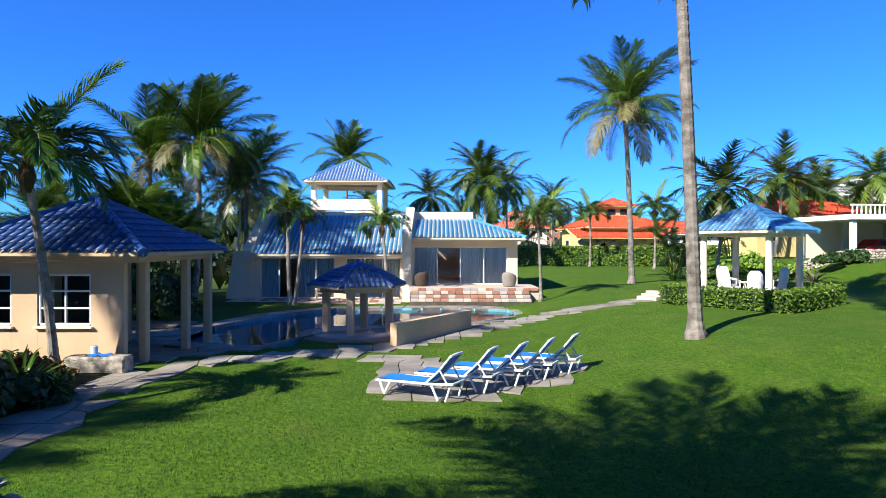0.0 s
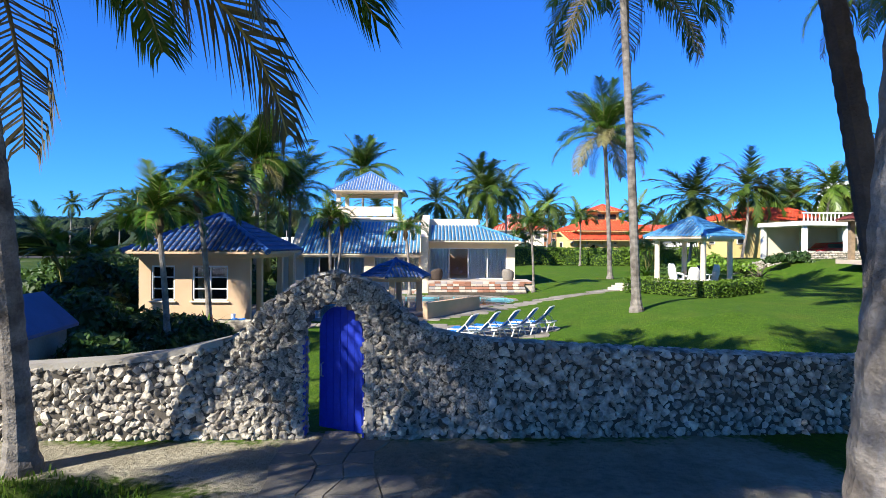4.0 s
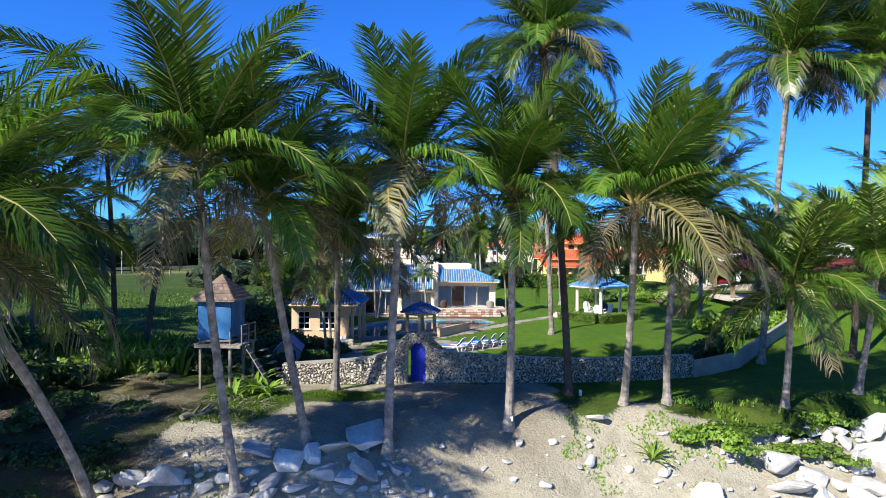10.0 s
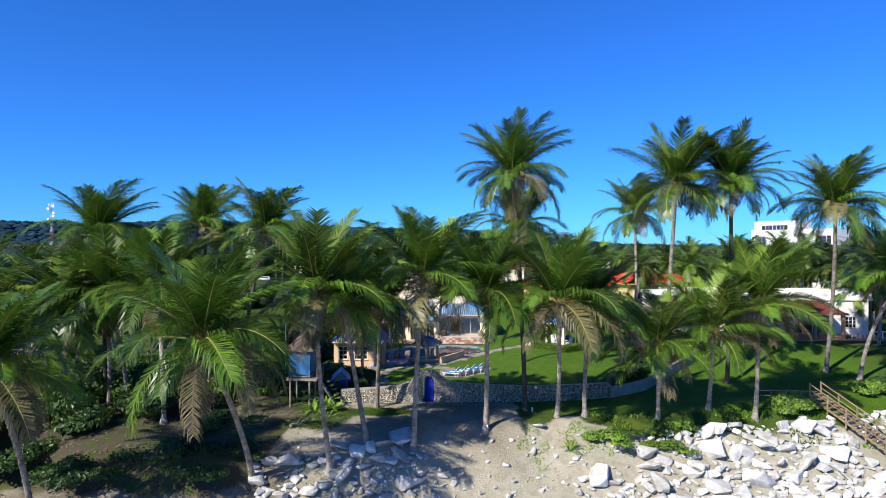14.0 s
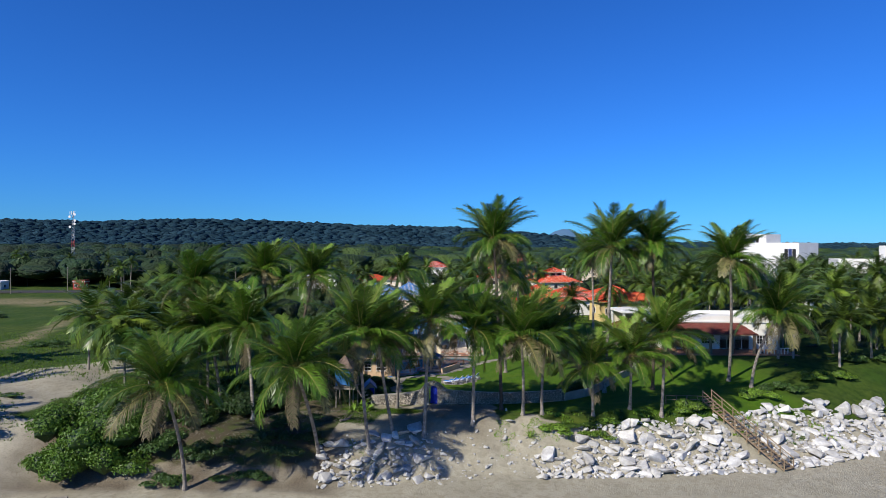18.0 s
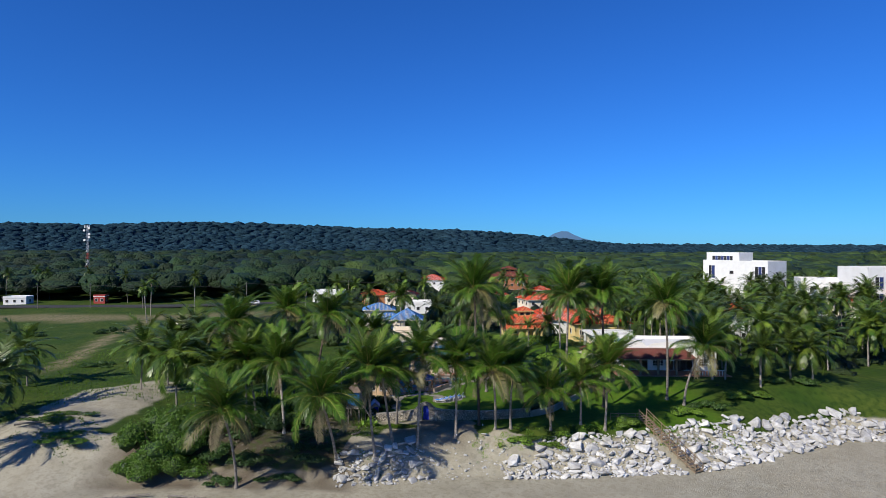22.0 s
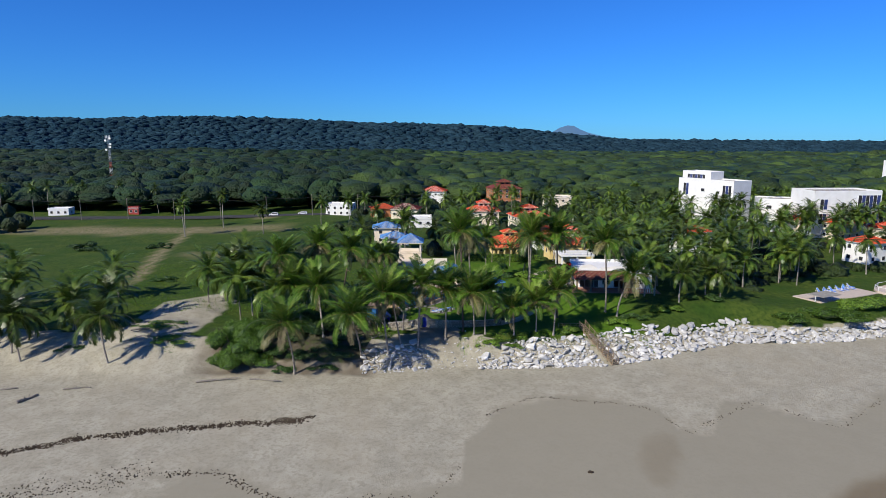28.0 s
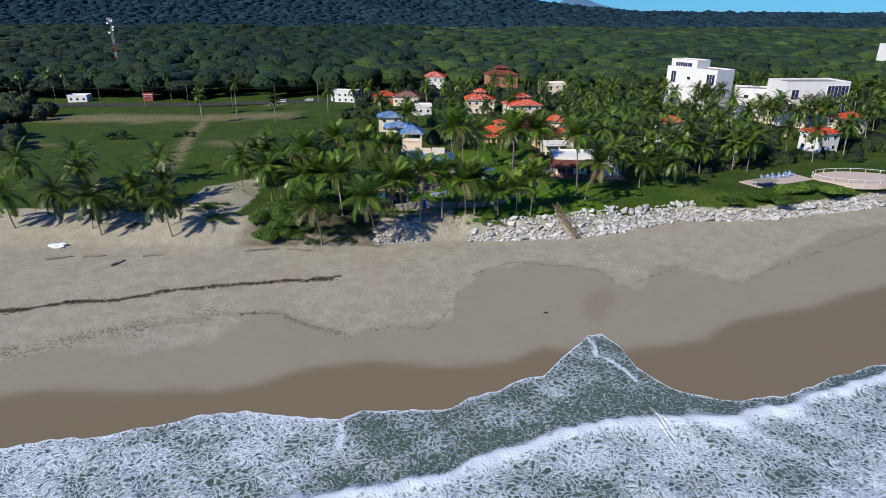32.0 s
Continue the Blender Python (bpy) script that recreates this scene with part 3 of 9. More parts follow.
# ---- the sea ----
def sea_material():
    m = bpy.data.materials.new("sea_water")
    m.use_nodes = True
    n, ln = m.node_tree.nodes, m.node_tree.links.new
    p = n["Principled BSDF"]
    tc = n.new("ShaderNodeTexCoord")
    warp = n.new("ShaderNodeTexNoise")
    warp.inputs["Scale"].default_value, warp.inputs["Detail"].default_value = 0.35, 4
    ln(tc.outputs["Object"], warp.inputs["Vector"])
    add = n.new("ShaderNodeVectorMath")
    add.operation = "MULTIPLY_ADD"
    add.inputs[1].default_value = (4, 4, 4)
    ln(warp.outputs["Color"], add.inputs[0])
    ln(tc.outputs["Object"], add.inputs[2])
    vor = n.new("ShaderNodeTexVoronoi")
    vor.feature = "DISTANCE_TO_EDGE"
    vor.inputs["Scale"].default_value = 1.15
    ln(add.outputs[0], vor.inputs["Vector"])
    fn = n.new("ShaderNodeTexNoise")
    fn.inputs["Scale"].default_value, fn.inputs["Detail"].default_value = 2.8, 9
    ln(add.outputs[0], fn.inputs["Vector"])
    a = n.new("ShaderNodeAttribute")
    a.attribute_name = "foam"

    def maths(op, x, y):
        k = n.new("ShaderNodeMath")
        k.operation = op
        for s, v in zip(k.inputs, (x, y)):
            if isinstance(v, float):
                s.default_value = v
            else:
                ln(v, s)
        return k.outputs[0]

    # foam lace: thin cell walls where there is little foam, whole sheets where there is much
    lace = maths("SUBTRACT", maths("MULTIPLY", a.outputs["Fac"], 0.66), vor.outputs["Distance"])
    lace = maths("ADD", lace, maths("MULTIPLY", maths("SUBTRACT", fn.outputs[0], 0.5), 1.0))
    r = n.new("ShaderNodeMapRange")
    r.inputs[1].default_value, r.inputs[2].default_value = -0.12, 0.34
    ln(lace, r.inputs[0])
    mx = n.new("ShaderNodeMix")
    mx.data_type = "RGBA"
    mx.inputs[6].default_value, mx.inputs[7].default_value = (0.078, 0.112, 0.076, 1), (0.64, 0.71, 0.77, 1)
    ln(r.outputs[0], mx.inputs[0])
    ln(mx.outputs[2], p.inputs["Base Color"])
    rr = n.new("ShaderNodeMapRange")
    rr.inputs[3].default_value, rr.inputs[4].default_value = 0.12, 0.8
    ln(r.outputs[0], rr.inputs[0])
    ln(rr.outputs[0], p.inputs["Roughness"])
    bp = n.new("ShaderNodeBump")
    bp.inputs["Strength"].default_value, bp.inputs["Distance"].default_value = 0.6, 0.25
    ln(maths("ADD", fn.outputs[0], maths("MULTIPLY", r.outputs[0], 0.4)), bp.inputs["Height"])
    ln(bp.outputs[0], p.inputs["Normal"])
    return m


def sea_sheet():
    xs = spaced([(-900, 100), (-200, 12), (-110, 1.0), (-58, 0.42), (78, 1.0), (125, 12), (220, 100), (900, 1)])
    rows = spaced([(0, 0.25), (3, 0.45), (22, 0.9), (40, 1.2), (90, 20), (500, 1)])
    gx = np.repeat(xs[None, :], len(rows), 0)
    front = np.interp(xs, FOAM_X, FOAM_Y) + 0.5 * fbm(xs, xs * 0, 0.9, 3) + 0.9 * fbm(xs, xs * 0, 0.35, 1)
    front = np.where(np.abs(xs) > 300, np.interp(xs, FOAM_X, FOAM_Y), front)
    gy = front[None, :] - rows[:, None]
    d = np.repeat(rows[:, None], len(xs), 1)
    # a breaking bore some way out, and swells behind it
    bore = front[None, :] - np.interp(gx, BORE_X, BORE_Y) + 0.7 * fbm(gx, gx * 0, 0.8, 6) + 1.0 * fbm(gx, gx * 0, 0.25, 2)
    past = d - bore
    crest = np.exp(-(past / 1.1) ** 2) * 0.8 + 0.35 * smoothstep(-0.5, 1.5, past) * np.exp(-np.maximum(past, 0) / 9)
    roller = np.exp(-((past - 17 - 3 * np.sin(gx * 0.05)) / 2.2) ** 2) * 0.9
    z = SEA + 0.10 * wobble(gx, gy, 0.9, 1) + 0.10 * wobble(gx, gy, 0.4, 4) + 0.05 * wobble(gx, gy, 2.3, 2) + crest + roller
    bed = land(gx, gy)
    rim = smoothstep(0, 2.5, d)
    z = np.maximum(bed + 0.03 + 0.05 * rim, bed * (1 - rim) + z * rim)
    foam = 0.8 * np.exp(-d / 0.3) + 0.13 + 0.26 * fbm(gx, gy, 0.22, 5) + 0.16 * fbm(gx, gy, 0.6, 9)
    foam = foam + 0.75 * np.exp(-(past / 1.0) ** 2) + smoothstep(-0.4, 0.6, past) * (0.36 * np.exp(-np.maximum(past, 0) / 9) + 0.08)
    foam = foam - 0.22 * np.exp(-((past + 3.2) / 2.2) ** 2) * smoothstep(-14, 0, gx)
    foam = foam + 0.5 * np.exp(-((past - 17) / 3) ** 2)
    foam = foam + 0.30 * smoothstep(-6, -20, gx) * smoothstep(0.1, 0.6, d) * (0.85 + 0.3 * fbm(gx, gy, 0.35, 4))
    for x0, y0, lean, length in ((26.2, -51, 0.05, 7.0), (27.5, -57.5, 0.55, 7.5), (-11.8, -73.4, 0.12, 6.0)):
        s0 = y0 - gy
        foam = foam + 0.8 * np.exp(-((gx - x0 - lean * s0 - 0.35 * np.sin(s0 * 0.6)) / 0.32) ** 2) * smoothstep(0, 0.6, s0) * smoothstep(length, length - 1.5, s0)
    nx, ny = len(xs), len(rows)
    verts = np.stack([gx.ravel(), gy.ravel(), z.ravel()], 1)
    i = np.arange((ny - 1) * nx).reshape(ny - 1, nx)[:, :-1].ravel()
    faces = np.stack([i, i + nx, i + nx + 1, i + 1], 1)
    me = raw("sea", verts.tolist(), faces.tolist(), sea_material(), True)
    me.attributes.new("foam", "FLOAT", "POINT").data.foreach_set("value", np.ascontiguousarray(np.clip(foam, 0, 1.4).ravel(), dtype=np.float32))
    return me


tagged(new("sea", sea_sheet()), "shallow sandy sea with white foam washing up the beach", "sea", kind="structure")


# ---- pool, decks, paths ----
def ribbon(centre, widths):
    """Outline of a strip round a centre line."""
    l, r = [], []
    for i, (x, y) in enumerate(centre):
        a, b = centre[max(i - 1, 0)], centre[min(i + 1, len(centre) - 1)]
        dx, dy = b[0] - a[0], b[1] - a[1]
        k = math.hypot(dx, dy) or 1
        w = widths[i] / 2
        l.append((x - dy / k * w, y + dx / k * w))
        r.append((x + dy / k * w, y - dx / k * w))
    return r + l[::-1]


basin = Shape()
for i in range(len(POOL)):
    a, b = POOL[i], POOL[(i + 1) % len(POOL)]
    basin.add([(*a, -1.6), (*b, -1.6), (*b, -0.33), (*a, -0.33)], [(0, 1, 2, 3)])
basin.add([(x, y, -1.6) for x, y in POOL], [tuple(range(len(POOL)))])
tagged(basin.part("pool_basin", POOL_PLASTER), "turquoise plastered swimming pool basin set in the lawn", "pool", kind="structure")
water = Shape().add([(x, y, -0.47) for x, y in POOL], [tuple(range(len(POOL)))]).part("pool_water", POOL_WATER)
tagged(water, "clear turquoise pool water with small ripples", "water", kind="structure")

cx, cy = -2.6, 27.0
RIM = []
for x, y in POOL:
    d = math.hypot(x - cx, y - cy)
    RIM.append((x + (x - cx) / d * 1.0, y + (y - cy) / d * 1.0))


def rim_piece(i, seg=3):
    a, b, c, d = Vector(POOL[i]), Vector(POOL[(i + 1) % len(POOL)]), Vector(RIM[(i + 1) % len(POOL)]), Vector(RIM[i])
    for k in range(seg):
        t0, t1 = k / seg + 0.012, (k + 1) / seg - 0.012
        q = [a.lerp(b, t0), a.lerp(b, t1), d.lerp(c, t1), d.lerp(c, t0)]
        yield [(p.x, p.y, -0.30 + 0.008 * math.sin(i * 3 + k)) for p in q]


deck = thing("pool_deck", (0, 0, 0), "pale worn stone coping and deck round the pool", "pavement", kind="structure")
for i in range(len(POOL)):
    for q in rim_piece(i):
        Shape().slab(q, 0.2).part("slab", FLAG, deck)


def crazy_paving(name, outline, label, z=0.035, cell=0.75, mat=FLAG, limit=300, seed=2):
    """Irregular stone slabs over a plan outline, each a piece of its own."""
    rnd = random.Random(seed)
    top = thing(name, (0, 0, 0), label, "pavement", kind="structure")
    xs, ys = [p[0] for p in outline], [p[1] for p in outline]
    x0, y0 = min(xs), min(ys)
    nx, ny = int((max(xs) - x0) / cell) + 2, int((max(ys) - y0) / cell) + 2
    pt = {(i, j): (x0 + (i + rnd.uniform(-0.28, 0.28)) * cell, y0 + (j + rnd.uniform(-0.28, 0.28)) * cell) for i in range(nx + 1) for j in range(ny + 1)}
    made = 0
    for i in range(nx):
        for j in range(ny):
            q = [pt[i, j], pt[i + 1, j], pt[i + 1, j + 1], pt[i, j + 1]]
            mx, my = sum(p[0] for p in q) / 4, sum(p[1] for p in q) / 4
            if not inside(outline, mx, my) or made >= limit:
                continue
            s = 0.95
            q = [(mx + (a - mx) * s, my + (b - my) * s) for a, b in q]
            Shape().slab([(a, b, land1(a, b) + z + 0.006 * rnd.random()) for a, b in q], 0.12).part("slab", mat, top)
            made += 1
    return top


crazy_paving("garden_path", ribbon([(-7.0, 5.0), (-7.2, 8.5), (-7.3, 10.5), (-7.6, 12.5), (-7.9, 14.5), (-7.7, 16.5), (-6.7, 18.2), (-4.6, 19.7), (-2.2, 20.5)], [1.2, 1.3, 1.4, 1.2, 1.0, 1.0, 1.2, 1.4, 1.3]), "worn flagstone path crossing the lawn to the pool")
crazy_paving("pavilion_terrace", [(-12.5, 17.8), (-8.6, 17.4), (-6.2, 19.8), (-9.4, 21.2), (-10.4, 24.5), (-10.4, 28), (-14, 28)], "shaded flagstone terrace under the pavilion roof", 0.045, 0.8, seed=3)
crazy_paving("lounger_pad", [(-1.6, 15.0), (-0.8, 14.2), (1.2, 14.3), (3.3, 16.0), (4.0, 17.6), (3.2, 18.4), (1.0, 18.0), (-1.0, 20.0), (-2.4, 20.0), (-1.8, 17.0)], "weathered flagstone pad under the sun loungers", 0.03, 0.62, seed=4)
crazy_paving("stepping_path", ribbon([(4.6, 28.8), (6.5, 29.0), (8.6, 29.6), (10.2, 30.4)], [1.5, 1.4, 1.3, 1.2]), "narrow flagstone path towards the garden gazebo", 0.03, 0.6, seed=5)
crazy_paving("side_path", ribbon([(-3.2, 20.8), (-1.4, 21.4), (1.7, 25.4), (4.0, 27.6), (5.2, 28.6)], [1.0, 1.3, 1.3, 1.4, 1.2]), "paved strip beside the low pool wall", 0.03, 0.6, seed=6)
crazy_paving("gate_step", ribbon([(-2.7, 2.9), (-2.5, 1.6), (-2.1, 0.4)], [1.2, 1.3, 1.8]), "flat pale stones before the blue gate", 0.03, 0.5, seed=7)


# ---- barrel tiled roofs ----
def barrel(w, l):
    """One barrel tile, running up +y from its lower end, hollow below."""
    s = Shape()
    n, r = 5, w * 0.40
    vs = []
    for j, (yy, k) in enumerate(((0, 1.0), (l * 1.12, 0.84))):
        for th in (0.0, 0.016):
            for i in range(n + 1):
                a = math.pi * i / n
                vs.append((math.cos(a) * (r * k - th), yy, math.sin(a) * (r * k - th) * 0.9 + (0.035 if j == 0 else 0.0)))
    m = n + 1
    fs = []
    for i in range(n):
        fs += [(i, i + 1, 2 * m + i + 1, 2 * m + i), (i, m + i, m + i + 1, i + 1)]
    s.add(vs, fs)
    return s


TILE_MESH = {}


def tile_mesh(w, l, mat):
    key = (round(w, 3), round(l, 3), mat.name)
    if key not in TILE_MESH:
        TILE_MESH[key] = barrel(w, l).mesh("roof_tile", mat, True)
    return TILE_MESH[key]


def roof_slope(parent, corners, mat, w=0.24, l=0.40, pieces=0, under=None, name="roof", thick=0.09):
    """A tiled slope over a planar outline whose first two corners are the eave. pieces: how many tiles are objects of their own."""
    pts = [Vector(c) for c in corners]
    o, e = pts[0], (pts[1] - pts[0]).normalized()
    nrm = None
    for k in range(2, len(pts)):
        c = e.cross(pts[k] - o)
        if c.length > 1e-6:
            nrm = c.normalized()
            break
    if nrm.z < 0:
        nrm = -nrm
    up = nrm.cross(e).normalized()
    if up.z < 0:
        up = -up
    flat = [((p - o).dot(e), (p - o).dot(up)) for p in pts]
    base = Shape().slab([tuple(p) for p in pts], thick).part(name, under or mat, parent)
    top = max(f[1] for f in flat)
    rows = max(1, int(round(top / l)))
    rest = Shape()
    tm, tv = tile_mesh(w, l, mat), barrel(w, l)
    made = 0
    turn = Matrix((e, up, nrm)).transposed().to_4x4()
    for r in range(rows):
        v = r * l
        vm = min(v + l * 0.5, top - 0.01)
        cuts = []
        for i in range(len(flat)):
            (u0, v0), (u1, v1) = flat[i], flat[(i + 1) % len(flat)]
            if (v0 - vm) * (v1 - vm) < 0:
                cuts.append(u0 + (u1 - u0) * (vm - v0) / (v1 - v0))
        if len(cuts) < 2:
            continue
        a, b = min(cuts), max(cuts)
        k = math.ceil((a + w * 0.35) / w)
        while k * w < b - w * 0.3:
            u = k * w
            m = Matrix.Translation(o + e * u + up * (v - 0.03) + nrm * 0.005) @ turn
            if made < pieces:
                attach("roof_tile", tm, base, m=m)
                made += 1
            else:
                rest.add([m @ Vector(q) for q in tv.v], tv.f)
            k += 1
    if rest.v:
        far = raw("tile_rows", rest.v, rest.f, mat, True)
        tagged(attach("tile_rows", far, base), kind="stuff")
    return base


def ridge(parent, a, b, mat, r=0.13, name="ridge"):
    a, b = Vector(a), Vector(b)
    n = max(2, int((b - a).length / 0.38))
    pts, rad = [], []
    for i in range(n):
        p, q = a.lerp(b, i / n), a.lerp(b, (i + 1) / n - 0.002)
        pts += [p, q]
        rad += [r, r * 0.82]
    return Shape().tube(pts, rad, 8).part(name, mat, parent)


def hip_roof(parent, x0, y0, x1, y1, z, zt, mat, w=0.24, l=0.4, pieces=(0, 0, 0, 0), under=None, run=None, cap=None):
    """A hipped roof; run is the ridge's half length along x (0 for a pyramid)."""
    cx, cy = (x0 + x1) / 2, (y0 + y1) / 2
    run = max(0.0, (x1 - x0 - (y1 - y0)) / 2) if run is None else run
    ra, rb = (cx - run, cy, zt), (cx + run, cy, zt)
    c = [(x0, y0, z), (x1, y0, z), (x1, y1, z), (x0, y1, z)]
    tri = run < 0.01
    roof_slope(parent, [c[0], c[1], rb] + ([] if tri else [ra]), mat, w, l, pieces[0], under)
    roof_slope(parent, [c[1], c[2], rb], mat, w, l, pieces[1], under)
    roof_slope(parent, [c[2], c[3], ra] + ([] if tri else [rb]), mat, w, l, pieces[2], under)
    roof_slope(parent, [c[3], c[0], ra], mat, w, l, pieces[3], under)
    for p, q in ((c[0], ra), (c[3], ra), (c[1], rb), (c[2], rb)):
        ridge(parent, p, q, cap or mat)
    if not tri:
        ridge(parent, ra, rb, cap or mat)


# ---- openings ----
def sliding_door(parent, x0, x1, y, z0, z1, panes, open_pane=None, depth=0.06, curtain=True):
    """A white aluminium sliding door facing -y, with curtains and a dark room behind."""
    w = (x1 - x0) / panes
    door = Shape().box(((x0 + x1) / 2, y, z1 - 0.03), (x1 - x0, depth * 1.6, 0.07)).part("door_frame", ALUMINIUM, parent, "white aluminium sliding door frame")
    Shape().box(((x0 + x1) / 2, y, z0 + 0.025), (x1 - x0, depth * 1.6, 0.05)).part("threshold", ALUMINIUM, door)
    for i in range(panes + 1):
        Shape().box((x0 + i * w, y - 0.01, (z0 + z1) / 2), (0.075, depth * 1.5, z1 - z0)).part("mullion", ALUMINIUM, door)
    for i in range(panes):
        a, b = x0 + i * w + 0.04, x0 + (i + 1) * w - 0.04
        Shape().box(((a + b) / 2, y + 0.01 + 0.02 * (i % 2), (z0 + z1) / 2), (b - a, 0.012, z1 - z0 - 0.1), ch=0.002).part("pane", GLASS, door)
        if curtain and i != open_pane:
            c = Shape()
            n = int((b - a) / 0.055)
            vs = []
            for k in range(n + 1):
                yy = y + 0.14 + (0.045 if k % 2 else -0.045) * (0.7 + 0.3 * math.sin(k * 1.7))
                vs += [(a + (b - a) * k / n, yy, z0 + 0.04), (a + (b - a) * k / n, yy, z1 - 0.06)]
            c.add(vs, [(2 * k, 2 * k + 2, 2 * k + 3, 2 * k + 1) for k in range(n)])
            c.part("curtain", CURTAIN, door, "pleated grey curtain")
    return door


def wall_with_hole(parent, x0, x1, y0, y1, z0, z1, holes, mat, name="wall", label=""):
    """A wall along x from y0 (front) to y1 with rectangular openings (a, b, bottom, top) through it."""
    s = Shape()
    cy, t = (y0 + y1) / 2, y1 - y0
    at = x0
    for a, b, lo, hi in sorted(holes):
        if a > at:
            s.box(((at + a) / 2, cy, (z0 + z1) / 2), (a - at, t, z1 - z0), ch=0.004)
        if lo > z0:
            s.box(((a + b) / 2, cy, (z0 + lo) / 2), (b - a, t, lo - z0), ch=0.004)
        if hi < z1:
            s.box(((a + b) / 2, cy, (hi + z1) / 2), (b - a, t, z1 - hi), ch=0.004)
        at = b
    if at < x1:
        s.box(((at + x1) / 2, cy, (z0 + z1) / 2), (x1 - at, t, z1 - z0), ch=0.004)
    return s.part(name, mat, parent, label)


def lattice_window(parent, x, y, z0, z1, w, cols=2, rows=3, mat=ALUMINIUM, name="window", sill=True):
    """A framed window facing -y, in a hole through the wall."""
    f = Shape()
    t = 0.07
    f.box((x, y, z0 + t / 2), (w, 0.09, t)).box((x, y, z1 - t / 2), (w, 0.09, t))
    f.box((x - w / 2 + t / 2, y, (z0 + z1) / 2), (t, 0.09, z1 - z0)).box((x + w / 2 - t / 2, y, (z0 + z1) / 2), (t, 0.09, z1 - z0))
    win = f.part(name, mat, parent, "white framed window with small panes")
    for i in range(1, cols):
        Shape().box((x - w / 2 + w * i / cols, y, (z0 + z1) / 2), (0.05, 0.07, z1 - z0 - 0.1)).part("bar", mat, win)
    for j in range(1, rows):
        Shape().box((x, y, z0 + (z1 - z0) * j / rows), (w - 0.1, 0.06, 0.05)).part("bar", mat, win)
    for i in range(cols):
        for j in range(rows):
            a, b = x - w / 2 + w * i / cols, z0 + (z1 - z0) * j / rows
            Shape().box((a + w / cols / 2, y + 0.02, b + (z1 - z0) / rows / 2), (w / cols - 0.04, 0.01, (z1 - z0) / rows - 0.04), ch=0.002).part("pane", GLASS, win)
    # added dark sheet in place of the room's shade behind the panes
    Shape().box((x, y + 0.45, (z0 + z1) / 2), (w + 0.3, 0.02, z1 - z0 + 0.3)).part("backing", DARK, win)
    if sill:
        Shape().box((x, y - 0.1, z0 - 0.04), (w + 0.14, 0.18, 0.06)).part("sill", IVORY, win)
    return win


# ---- the main house ----
FY = 38.6
house = thing("house", (0, 0, 0), "cream stucco villa with blue glazed barrel tile roofs", "house")
# main part (x -11.8..-2.2), floor level below the wing's
wall_with_hole(house, -11.9, -2.2, FY - 0.12, FY + 0.12, -0.5, 2.75, [(-11.1, -6.57, -0.28, 2.18), (-5.84, -2.49, -0.28, 2.18)], STUCCO, "front_wall")
sliding_door(house, -11.1, -6.57, FY, -0.28, 2.18, 4, 1)
sliding_door(house, -5.84, -2.49, FY, -0.28, 2.18, 3)
room = Shape()
room.box((-7, 44.6, 1.1), (10.2, 0.2, 3.4)).box((-7, 41.6, -0.36), (10.2, 6.2, 0.12)).box((-12.0, 41.6, 1.1), (0.2, 6.0, 3.4))
room.part("inner_wall", PEACH, house)
# battered wall on the west corner
Shape().add([(-13.2, 38.3, -0.5), (-11.7, 38.3, -0.5), (-11.7, 38.3, 2.6), (-12.7, 38.3, 2.6), (-13.2, 44, -0.5), (-11.7, 44, -0.5), (-11.7, 44, 2.6), (-12.7, 44, 2.6)],
            [(0, 1, 2, 3), (7, 6, 5, 4), (0, 3, 7, 4), (1, 5, 6, 2), (3, 2, 6, 7), (0, 4, 5, 1)]).part("buttress", STUCCO, house)


def rake_wall(x0, x1, yf, zf, yb, zb, low, name="parapet"):
    """A parapet wall along a slope, rising from (yf, zf) to (yb, zb)."""
    vs = []
    for x in (x0, x1):
        vs += [(x, yf, low), (x, yb, low), (x, yb, zb), (x, yb - 0.5, zb), (x, yf, zf)]
    Shape().add(vs, [(0, 1, 2, 3, 4), (9, 8, 7, 6, 5), (0, 5, 6, 1), (1, 6, 7, 2), (2, 7, 8, 3), (3, 8, 9, 4), (4, 9, 5, 0)]).part(name, IVORY, house)


rake_wall(-12.0, -11.45, 37.9, 2.75, 42.2, 5.35, 2.1)
rake_wall(-2.3, -1.75, 37.0, 3.7, 42.2, 5.5, -0.4)
roof_slope(house, [(-11.45, 37.7, 2.42), (-2.3, 37.7, 2.42), (-2.3, 42.0, 4.85), (-11.45, 42.0, 4.85)], BLUE_TILE, 0.27, 0.42, 300, STUCCO)
Shape().box((-6.9, 42.3, 4.9), (9.9, 0.3, 0.5)).box((-9.2, 42.28, 5.05), (5.3, 0.34, 0.4)).part("parapet", IVORY, house)
Shape().box((0.2, 42.4, 4.7), (4.0, 0.3, 1.05)).box((0.2, 46, 4.7), (4.0, 7, 0.9)).part("parapet", IVORY, house)
Shape().box((-7, 47.3, 2.4), (9.8, 9.6, 4.2)).part("rear_block", STUCCO, house)
